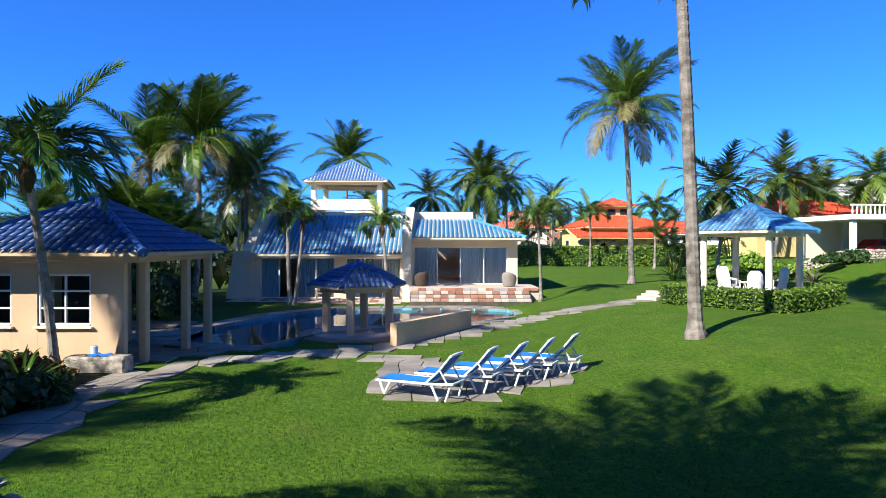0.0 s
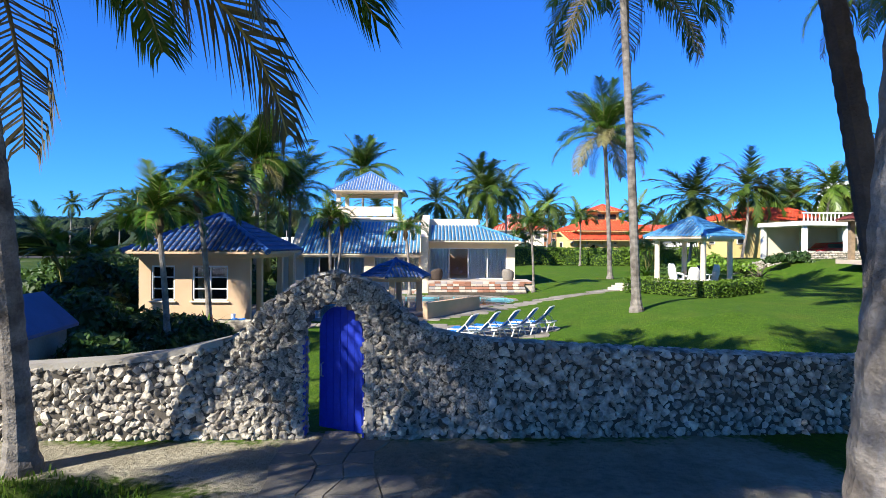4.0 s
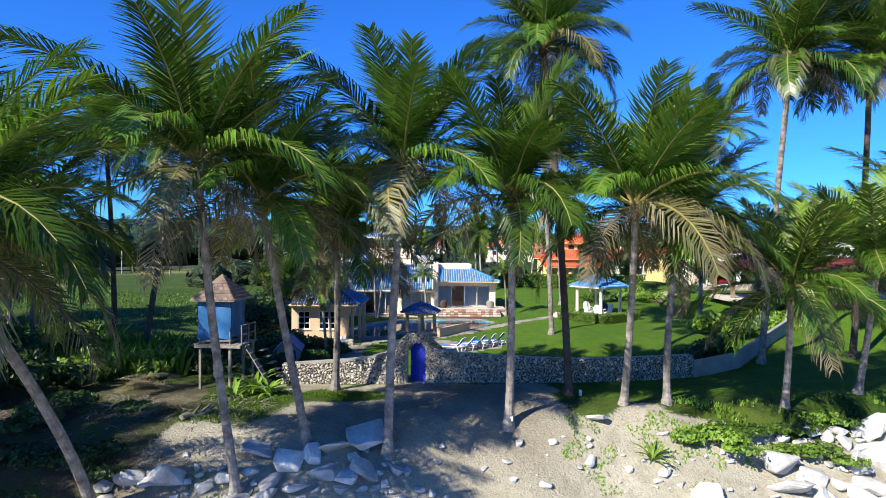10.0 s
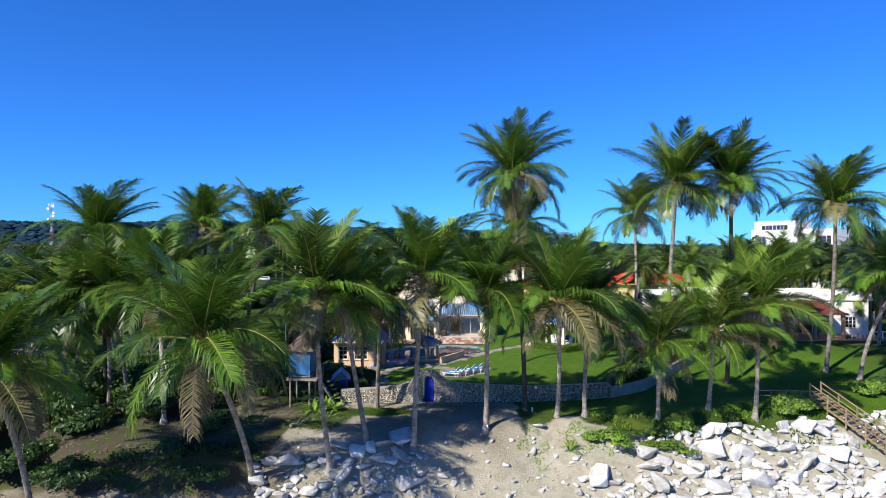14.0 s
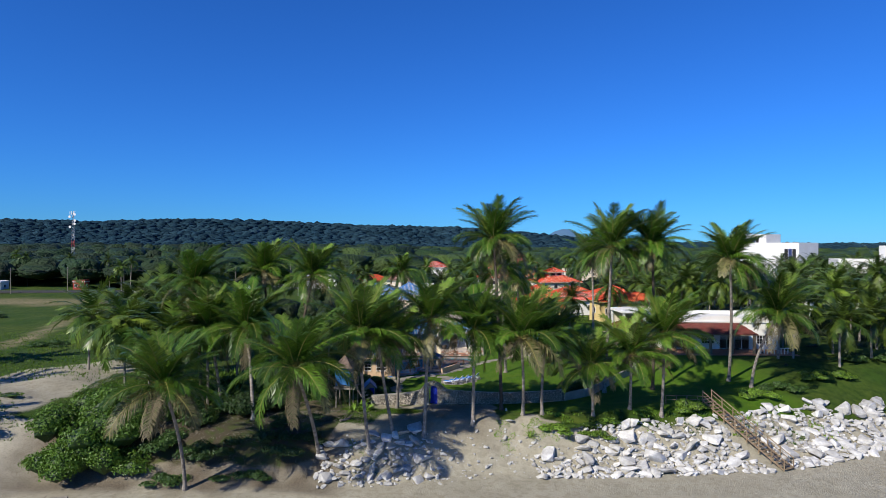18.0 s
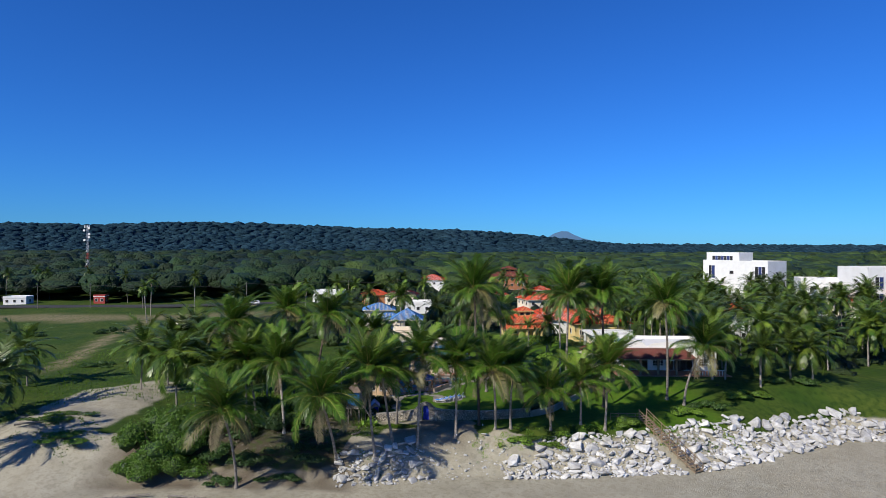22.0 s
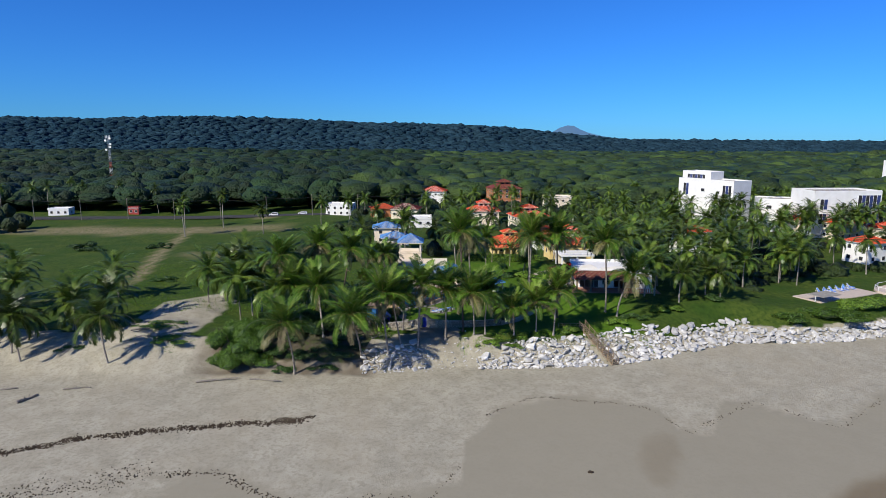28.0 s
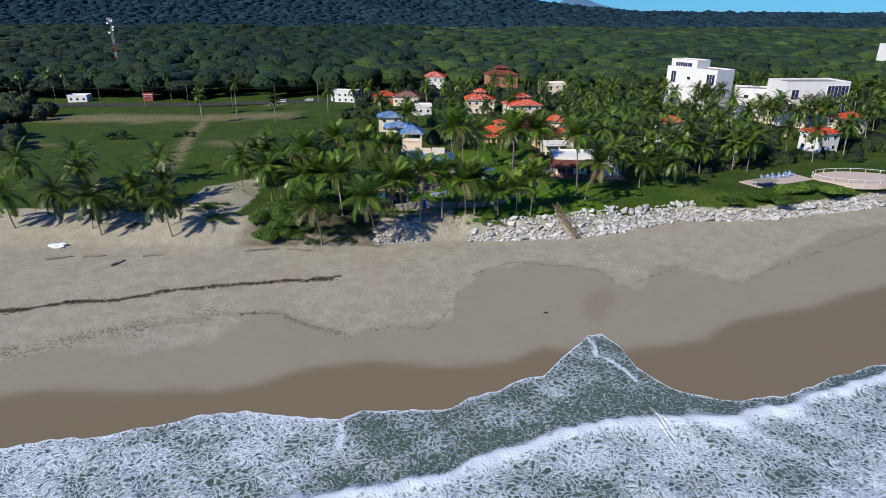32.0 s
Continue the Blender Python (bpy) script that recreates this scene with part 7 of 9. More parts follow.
def reeds(name, poly, n, h, w, mat, label, seed):
    """A bed of upright blades, too many to count."""
    rng = np.random.default_rng(seed)
    xs, ys = [p[0] for p in poly], [p[1] for p in poly]
    x, y = rng.uniform(min(xs), max(xs), n * 2), rng.uniform(min(ys), max(ys), n * 2)
    keep = inside(poly, x + 0.9 * fbm(x, y, 1.3, seed), y + 0.9 * fbm(x, y, 1.1, seed + 2)) & (rng.random(n * 2) < 0.55 + 0.6 * fbm(x, y, 0.9, seed + 5))
    if name == "shore_creeper":
        keep &= fbm(x, y, 1.5, seed + 9) > 0.12
    x, y = x[keep][:n], y[keep][:n]
    z = land(x, y)
    k = len(x)
    a, hh, ww = rng.uniform(0, 6.28, k), h * (0.5 + 0.7 * rng.random(k)), w * (0.6 + 0.8 * rng.random(k))
    lx, ly = rng.normal(0, 0.28, k) * hh + 0.08 * hh, rng.normal(0, 0.28, k) * hh
    c, s = np.cos(a) * ww, np.sin(a) * ww
    v = np.stack([np.stack([x - c, y - s, z - 0.02], 1), np.stack([x + c, y + s, z - 0.02], 1),
                  np.stack([x + lx * 0.45 + c, y + ly * 0.45 + s, z + hh * 0.65], 1), np.stack([x + lx * 0.45 - c, y + ly * 0.45 - s, z + hh * 0.65], 1),
                  np.stack([x + lx, y + ly, z + hh * 0.98], 1)], 1).reshape(-1, 3)
    i = np.arange(k)[:, None] * 5
    f = (i + np.array([[0, 1, 2, 3]])).tolist() + (i + np.array([[3, 2, 4]])).tolist()
    return tagged(new(name, raw(name, v.tolist(), f, mat)), label, "plants", kind="stuff")


reeds("sword_bed", [(-34, 6), (-17, 3), (-15.5, 9), (-22, 14), (-36, 18)], 4600, 1.7, 0.10, SHRUB_LIGHT, "thick bed of upright broad-leaved plants west of the hut", 1)
reeds("flower_bed", [(-10.2, 3.0), (-3.6, 2.9), (-3.8, 3.7), (-6, 4.4), (-10.2, 5.2)], 500, 0.45, 0.05, SHRUB_LIGHT, "low leafy border behind the stone wall", 2)
reeds("shore_creeper", [(3.5, -6.5), (12, -4.6), (12, -1.6), (4.5, -2.2)], 3600, 0.10, 0.034, SHRUB_LIGHT, "creeping beach vine on the sandy slope", 3)
reeds("shore_creeper", [(-14, -10.5), (-6, -9.8), (-7, -7), (-14, -8)], 2200, 0.11, 0.028, SHRUB, "creeping beach vine beside the boulders", 4)
reeds("shore_creeper", [(24, -0.5), (31, 0.5), (30, 3), (24, 2)], 1400, 0.18, 0.05, SHRUB, "creeping beach vine at the top of the stairs", 5)
reeds("shore_creeper", [(-59, -5), (-49, -9), (-45, -5), (-51, 3), (-59, 4)], 3600, 0.16, 0.05, SHRUB_MID, "creeping plants on the dune face", 6)
for k in range(7):
    reeds("shore_creeper", [(9 + 5.2 * k, -3.2 + 0.25 * k), (12 + 5.2 * k, -3.6 + 0.25 * k), (14 + 5.2 * k, -0.4 + 0.4 * k), (9.5 + 5.2 * k, -0.2 + 0.4 * k)], 900, 0.22, 0.045, SHRUB if k % 2 else SHRUB_LIGHT, "creeping beach vine growing between the boulders", 40 + k)
for k in range(4):
    reeds("shore_creeper", [(-13.5 + 2.2 * k, -8.6 + 0.8 * k), (-11.5 + 2.2 * k, -8.4 + 0.8 * k), (-11.4 + 2.2 * k, -7.0 + 0.8 * k), (-13.3 + 2.2 * k, -7.2 + 0.8 * k)], 500, 0.10, 0.026, SHRUB_LIGHT, "creeping beach vine among small boulders", 50 + k)
reeds("lawn_grass", [(-6, 4), (8, 4), (11, 8), (11, 17), (4, 14), (-2, 19), (-6.2, 17)], 34000, 0.040, 0.006, GRASS, "short lawn grass blades", 7)
reeds("rough_grass", [(-12.4, -4.3), (-8.6, -4.0), (-9.6, 1.5), (-13.4, 1.2)], 7000, 0.09, 0.011, GRASS, "rough grass patch outside the wall", 8)
reeds("rough_grass", [(-8.6, -0.6), (-4.2, -0.6), (-4.2, 1.5), (-8.6, 1.5)], 2500, 0.10, 0.010, GRASS, "rough grass patch at the wall foot", 9)
reeds("field_grass", [(-90, 8), (-44, 12), (-22, 30), (-24, 60), (-60, 70), (-110, 60)], 14000, 0.26, 0.05, GRASS, "rough field grass tufts", 10)


def areca(x, y, h, stems, seed, label="clump of slender feathery areca palms"):
    """Several thin stems with arching leaves from one root."""
    rnd = random.Random(seed)
    t = thing("areca_clump", at(x, y), label, "palm clump", "areca clumps")
    for i in range(stems):
        a, r = rnd.uniform(0, 6.28), rnd.uniform(0.2, 1.2)
        top = Vector((r * 1.5 * math.cos(a), r * 1.5 * math.sin(a), h * rnd.uniform(0.45, 0.8)))
        Shape().tube([(r * 0.4 * math.cos(a), r * 0.4 * math.sin(a), -0.2), top * 0.5 + Vector((0, 0, 0.3)), top], [0.06, 0.05, 0.045], 6).part("stem", RACHIS, t)
        for k in range(7):
            az, el = rnd.uniform(0, 360), rnd.uniform(15, 75)
            sc = rnd.uniform(0.5, 0.72) * h / 6.5
            m = Matrix.Translation(top) @ Euler((radians(rnd.uniform(-15, 15)), radians(-el), radians(az))).to_matrix().to_4x4() @ Matrix.Diagonal((sc, sc, sc, 1))
            attach("frond", rnd.choice(NEAR["up"] + NEAR["mid"] + NEAR["young"]), t, m=m)
    return t


for i, (x, y, h, n) in enumerate(((-15.2, 32.5, 7.0, 9), (-15.4, 35.5, 6.0, 7), (-16.6, 34.5, 7.5, 9), (-15.0, 28.5, 5.0, 7), (-17.8, 30.5, 6.5, 8), (-19.5, 24.0, 5.0, 6), (18.0, 47.0, 4.5, 6), (24.5, 52.0, 5.0, 6), (10.5, 72.0, 5.5, 6))):
    areca(x, y, h, n, 30 + i)


# ---- boulders of the sea defence ----
def broken_block(seed):
    """A broken quarry block: the hull of a few corners of a squashed box, with worn edges."""
    rnd = random.Random(seed)
    bm = bmesh.new()
    for _ in range(15):
        d = Vector((rnd.uniform(-1, 1), rnd.uniform(-1, 1), rnd.uniform(-1, 1)))
        d = d / max(abs(d.x), abs(d.y), abs(d.z)) * rnd.uniform(0.8, 1.05)
        bm.verts.new((d.x * 0.5, d.y * 0.5, d.z * 0.42))
    got = bmesh.ops.convex_hull(bm, input=bm.verts)
    bmesh.ops.delete(bm, geom=list({g for g in got["geom_interior"] + got["geom_unused"] if isinstance(g, bmesh.types.BMVert)}), context="VERTS")
    bmesh.ops.dissolve_limit(bm, angle_limit=radians(14), verts=bm.verts, edges=bm.edges)
    bmesh.ops.bevel(bm, geom=list(bm.edges), offset=0.035, segments=1, affect="EDGES")
    for v in bm.verts:
        v.co += Vector((rnd.uniform(-1, 1), rnd.uniform(-1, 1), rnd.uniform(-1, 1))) * 0.012
    bm.verts.index_update()
    out = [tuple(v.co) for v in bm.verts], [tuple(v.index for v in f.verts) for f in bm.faces]
    bm.free()
    return out


BOULDERS = [broken_block(100 + k) for k in range(12)]
BOULDER_MESH = [raw("boulder", v, f, ROCK) for v, f in BOULDERS]
rnd = random.Random(21)
rest = Shape()
count = 0
placed = []


def put_boulder(x, y, s, near=True, flat=1.0):
    global count
    for (a, b, r) in placed:
        if (a - x) ** 2 + (b - y) ** 2 < ((r + s) * 0.33) ** 2:
            return False
    placed.append((x, y, s))
    k = rnd.randrange(12)
    z = land1(x, y) + s * 0.14
    m = Matrix.Translation((x, y, z)) @ Euler((rnd.uniform(-0.5, 0.5), rnd.uniform(-0.5, 0.5), rnd.uniform(0, 6.28))).to_matrix().to_4x4() @ Matrix.Diagonal((s * rnd.uniform(1.0, 1.6), s * rnd.uniform(0.8, 1.1), s * flat * rnd.uniform(0.6, 0.9), 1))
    if near and count < 295:
        ob = attach("boulder", BOULDER_MESH[k], m=m)
        tagged(ob, "pale rough limestone boulder" + (" half buried in the sandy bank" if s < 0.9 else " piled against the beach bank"), "boulder", "sea defence boulders")
        count += 1
    else:
        rest.add([m @ Vector(q) for q in BOULDERS[k][0]], BOULDERS[k][1])
    return True


for x, y, s, fl in ((-4.54, -4.5, 1.55, 0.55), (-8.8, -5.5, 1.2, 0.5), (-7.45, -5.9, 1.1, 0.8), (-6.55, -5.55, 0.9, 0.9), (-5.6, -5.3, 1.1, 0.7), (-6.0, -6.25, 1.1, 0.9),
                    (-4.3, -6.15, 1.0, 0.7), (-4.85, -5.5, 0.5, 0.8), (-5.0, -6.3, 0.75, 0.8), (-8.7, -6.5, 0.7, 0.8), (-6.9, -6.8, 0.8, 0.8), (5.66, -2.8, 0.85, 0.6)):
    put_boulder(x, y, s, flat=fl)
for _ in range(3600):
    x = rnd.uniform(8, 46)
    u = rnd.random() ** 1.25
    lo, hi = np.interp(x, TOE_X, TOE_Y), np.interp(x, TOP_X, TOP_Y)
    if 29.6 < x < 34.6 and abs((x - 29.3) / 4.4 - (0.7 - (lo + (hi - lo) * u)) / 7.5) < 0.3:
        continue
    if u > 0.8 or (x < 13 and u > 0.42):
        continue
    put_boulder(x, lo - 0.6 + (hi - lo) * u, 0.36 + 1.35 * rnd.random() ** 2.1)
for _ in range(260):
    x = rnd.uniform(-14, -3)
    lo, hi = np.interp(x, TOE_X, TOE_Y), np.interp(x, TOP_X, TOP_Y)
    u = rnd.uniform(0.0, 0.62)
    put_boulder(x, lo + (hi - lo) * u, 0.3 + 1.0 * rnd.random() ** 2.2)
for _ in range(20):
    x = rnd.uniform(-3, 8)
    lo, hi = np.interp(x, TOE_X, TOE_Y), np.interp(x, TOP_X, TOP_Y)
    put_boulder(x, lo + (hi - lo) * rnd.uniform(0, 0.6), rnd.uniform(0.25, 0.55))
for _ in range(420):
    x = rnd.uniform(-12, 30)
    lo, hi = np.interp(x, TOE_X, TOE_Y), np.interp(x, TOP_X, TOP_Y)
    put_boulder(x, lo - 0.8 + (hi - lo) * rnd.random() ** 0.8 * 0.85, 0.10 + 0.28 * rnd.random() ** 2.0, False)
for _ in range(2600):
    x = rnd.uniform(44, 125)
    lo, hi = np.interp(x, TOE_X, TOE_Y), np.interp(x, TOP_X, TOP_Y)
    put_boulder(x, lo + (hi - lo) * rnd.random() ** 1.3 * (0.6 if x < 68 else 0.4), 0.6 + 1.5 * rnd.random() ** 1.7, False)
tagged(new("boulder_bank", raw("boulder_bank", rest.v, rest.f, ROCK)), "long bank of pale boulders along the beach", "boulders", kind="stuff")

# ---- wooden stairs to the beach ----
stairs = thing("beach_stairs", (0, 0, 0), "weathered timber stairs with handrails down the boulder bank", "stairs")
A, B = Vector((29.2, 1.9, 0.75)), Vector((33.7, -6.9, -4.1))
run = (B - A)
sidev = Vector((-run.y, run.x, 0)).normalized() * 0.75
for k in range(22):
    p = A.lerp(B, k / 21)
    ang = math.degrees(math.atan2(run.y, run.x)) + 90
    Shape().box((p.x, p.y, p.z + 0.12), (1.45, 0.34, 0.06), ang).part("tread", WOOD, stairs)
for sg in (-1, 1):
    a, b = A + sidev * sg, B + sidev * sg
    n = (b - a).normalized()
    Shape().tube([a, b], [0.09, 0.09], 4).part("stringer", WOOD, stairs)
    Shape().tube([a + Vector((0, 0, 1.05)), b + Vector((0, 0, 1.05))], [0.05, 0.05], 5).part("handrail", WOOD, stairs)
    Shape().tube([a + Vector((0, 0, 0.6)), b + Vector((0, 0, 0.6))], [0.035, 0.035], 5).part("mid_rail", WOOD, stairs)
    for k in range(8):
        p = a.lerp(b, k / 7)
        Shape().box((p.x, p.y, p.z + 0.35), (0.1, 0.1, 1.6)).part("post", WOOD, stairs)
for k in range(4):
    rail = thing("rail_fence", (24.6 + 1.2 * k, 2.5 - 0.1 * k, land1(24.6 + 1.2 * k, 2.5)), "short timber rail at the head of the stairs", "fence", "stair head rails", rz=-5)
    Shape().box((0, 0, 0.5), (0.09, 0.09, 1.0)).part("post", WOOD, rail)
    Shape().box((0.6, 0, 0.92), (1.2, 0.07, 0.07)).part("rail", WOOD, rail)
    Shape().box((0.6, 0, 0.5), (1.2, 0.06, 0.06)).part("rail", WOOD, rail)

# ---- things washed up on the beach ----


def log(x, y, length, r, rz, tilt, label, seed=1):
    rnd2 = random.Random(seed)
    t = thing("driftwood_log", at(x, y), label, "driftwood", "driftwood", rz=rz)
    pts = [(length * (u - 0.5), 0.12 * math.sin(u * 5 + seed), r * 0.7 + tilt * u + 0.05 * math.sin(u * 9)) for u in [i / 8 for i in range(9)]]
    Shape().tube(pts, [r * (1 - 0.5 * i / 8) * rnd2.uniform(0.85, 1.15) for i in range(9)], 9).part("trunk", WOOD_GREY, t)
    for k in range(3):
        u = rnd2.uniform(0.3, 0.9)
        x0 = length * (u - 0.5)
        Shape().tube([(x0, 0, r), (x0 + 0.3, rnd2.uniform(-0.5, 0.5), r + 0.4)], [r * 0.4, r * 0.15], 6).part("branch_stub", WOOD_GREY, t)


log(-66.7, -22.6, 3.4, 0.28, 68, 0.0, "dark driftwood log lying on dry sand", 1)
log(-73.5, -19.0, 4.6, 0.22, 12, 0.0, "grey branchy driftwood on dry sand", 2)
log(-80.5, -20.0, 5.0, 0.25, 18, 0.0, "grey branchy driftwood on dry sand", 3)
log(-61.0, -18.5, 4.2, 0.18, 8, 0.0, "thin grey driftwood branch on dry sand", 4)
log(-38.5, -15.0, 7.0, 0.18, 10, 0.3, "long fallen branch below the dune bush", 5)
log(-30.0, -15.0, 6.0, 0.15, -12, 0.2, "long fallen branch below the palms", 6)
log(-12.0, -3.6, 1.4, 0.13, 55, 0.0, "short dark log in the sandy yard", 7)
log(-57.0, -1.0, 6.0, 0.16, 25, 0.3, "fallen dead branch on the dune", 8)


def litter(name, line, n, spread, size, label, seed, thin=1.0):
    rng = np.random.default_rng(seed)
    xs = np.array([p[0] for p in line])
    ys = np.array([p[1] for p in line])
    x = rng.uniform(xs[0], xs[-1], n)
    clump = 0.5 + 0.5 * wobble(x, x * 0, 0.8, seed)
    keep = rng.random(n) < 0.25 + 0.75 * clump * thin
    x = x[keep]
    k = len(x)
    y = np.interp(x, xs, ys) + rng.normal(0, spread, k) * (0.5 + clump[keep]) + 0.6 * wobble(x, x * 0, 0.5, seed + 1) + 0.3 * wobble(x, x * 0, 1.7, seed + 3)
    z = land(x, y) + 0.03
    a, s = rng.uniform(0, 6.28, k), size * (0.4 + rng.random(k))
    c, d = np.cos(a) * s, np.sin(a) * s
    h = 0.05 + 0.12 * rng.random(k)
    v = np.stack([np.stack([x - c, y - d, z - 0.05], 1), np.stack([x + d * 0.5, y - c * 0.5, z - 0.05], 1), np.stack([x + c, y + d, z - 0.05], 1), np.stack([x - d * 0.5, y + c * 0.5, z - 0.05], 1), np.stack([x, y, z + h], 1)], 1).reshape(-1, 3)
    i = np.arange(k)[:, None] * 5
    f = np.concatenate([i + np.array([[p, (p + 1) % 4, 4]]) for p in range(4)])
    tagged(new(name, raw(name, v.tolist(), f.tolist(), WEED)), label, "seaweed", kind="stuff")


litter("seaweed_line", [(-95, -48), (-77.5, -43.6), (-68, -40.3), (-60, -39.2), (-54.1, -36.9), (-51.1, -35.0), (-44, -33.6), (-38.8, -31.8), (-27.6, -30.4), (-18.6, -28.2)], 4200, 0.42, 0.24, "dark line of washed-up seaweed on the sand", 1)
litter("seaweed_scraps", [(-80, -60), (-66, -57), (-57, -51.5), (-36.6, -43.5)], 1700, 1.6, 0.15, "scattered dark seaweed scraps", 2)
litter("seaweed_scraps", [(-36.6, -43.8), (-28.6, -44), (-14.4, -51.2)], 330, 0.4, 0.16, "thin seaweed edge along the wet sand", 3)
litter("seaweed_scraps", [(-14.4, -51.6), (-7, -48.3), (-0.3, -48.8), (4, -41)], 130, 0.25, 0.13, "thin seaweed edge along the wet sand", 4)
litter("seaweed_scraps", [(8, -27), (16, -21.2), (28, -22.6), (34, -25), (38, -33)], 260, 0.2, 0.13, "thin seaweed edge along the wet sand", 5)
litter("seaweed_scraps", [(38, -33), (52, -21.7), (61, -30.3), (78, -18.4), (110, 0)], 330, 0.3, 0.14, "thin seaweed edge along the wet sand", 6)
clump = thing("seaweed_clump", at(20.5, -43.1), "small dark clump of seaweed on wet sand", "seaweed")
v, f = pebble(77, 2, 0.6)
Shape().add([(a * 0.9, b * 0.6, c * 0.35 + 0.05) for a, b, c in v], f).part("clump_body", WEED, clump)
sheet = thing("plastic_sheet", at(-84.6, -13.5), "crumpled pale plastic sheet on the dune foot", "sheet")
v, f = pebble(78, 3, 0.9)
Shape().add([(a * 3.4, b * 2.2, c * 1.2 + 0.2) for a, b, c in v], f).part("sheet_body", WHITE_PLASTIC, sheet)
box = thing("junction_box", (1.72, -3.52, land1(1.62, -3.32) + 0.1), "small white electrical box on the palm foot", "box")
Shape().box((0, 0, 0.28), (0.16, 0.1, 0.2)).part("casing", WHITE_PLASTIC, box)
lampbox = thing("garden_light", at(5.6, 0.2), "small white ground light in the grass", "light")
Shape().box((0, 0, 0.15), (0.14, 0.14, 0.3)).part("casing", WHITE_PLASTIC, lampbox)


# heap of cut palm leaves beside the stilt hut
rnd = random.Random(12)
for hx, hy, cnt in ((-16.6, 1.2, 9), (-13.2, -2.4, 6), (-18.0, -3.6, 7)):
    heap = thing("brushwood_heap", at(hx, hy), "heap of dry cut palm leaves on dark soil", "brushwood", "brushwood heaps")
    for k in range(cnt):
        a = rnd.uniform(0, 6.28)
        m = Matrix.Translation((-1.2 * math.cos(a) + rnd.uniform(-0.8, 0.8), -1.2 * math.sin(a) + rnd.uniform(-0.8, 0.8), 0.1 + 0.07 * k)) @ Euler((rnd.uniform(-0.3, 0.3), rnd.uniform(-0.25, 0.0), a)).to_matrix().to_4x4() @ Matrix.Diagonal((0.7, 0.7, 0.28, 1))
        attach("dead_leaf", rnd.choice(NEAR["dry"]), heap, m=m)

# dead fronds and twigs on the bank under the western palms
rng = np.random.default_rng(31)
n = 5200
x = rng.uniform(-34, -9, n)
lo, hi = np.interp(x, TOE_X, TOE_Y), np.interp(x, TOP_X, TOP_Y)
y = lo + 1.0 + (hi - lo + 3.0) * rng.random(n) ** 0.8
keep = fbm(x, y, 0.45, 4) + rng.normal(0, 0.35, n) > 0.0
x, y = x[keep], y[keep]
n = len(x)
z = land(x, y) + rng.uniform(0.0, 0.12, n)
a, l, w = rng.uniform(0, 6.28, n), rng.uniform(0.25, 0.9, n), rng.uniform(0.008, 0.025, n)
dx, dy = np.cos(a) * l / 2, np.sin(a) * l / 2
px, py = -np.sin(a) * w, np.cos(a) * w
v = np.stack([np.stack([x - dx - px, y - dy - py, z], 1), np.stack([x - dx + px, y - dy + py, z], 1), np.stack([x + px * 0.6, y + py * 0.6, z + 0.06], 1), np.stack([x - px * 0.6, y - py * 0.6, z + 0.06], 1), np.stack([x + dx, y + dy, z + rng.uniform(-0.02, 0.15, n)], 1)], 1).reshape(-1, 3)
i = np.arange(n)[:, None] * 5
tagged(new("dead_twigs", raw("dead_twigs", v.tolist(), (i + np.array([[0, 1, 2, 3]])).tolist() + (i + np.array([[3, 2, 4]])).tolist(), WOOD_GREY)), "dry twigs and dead leaves littering the bank", "litter", kind="stuff")


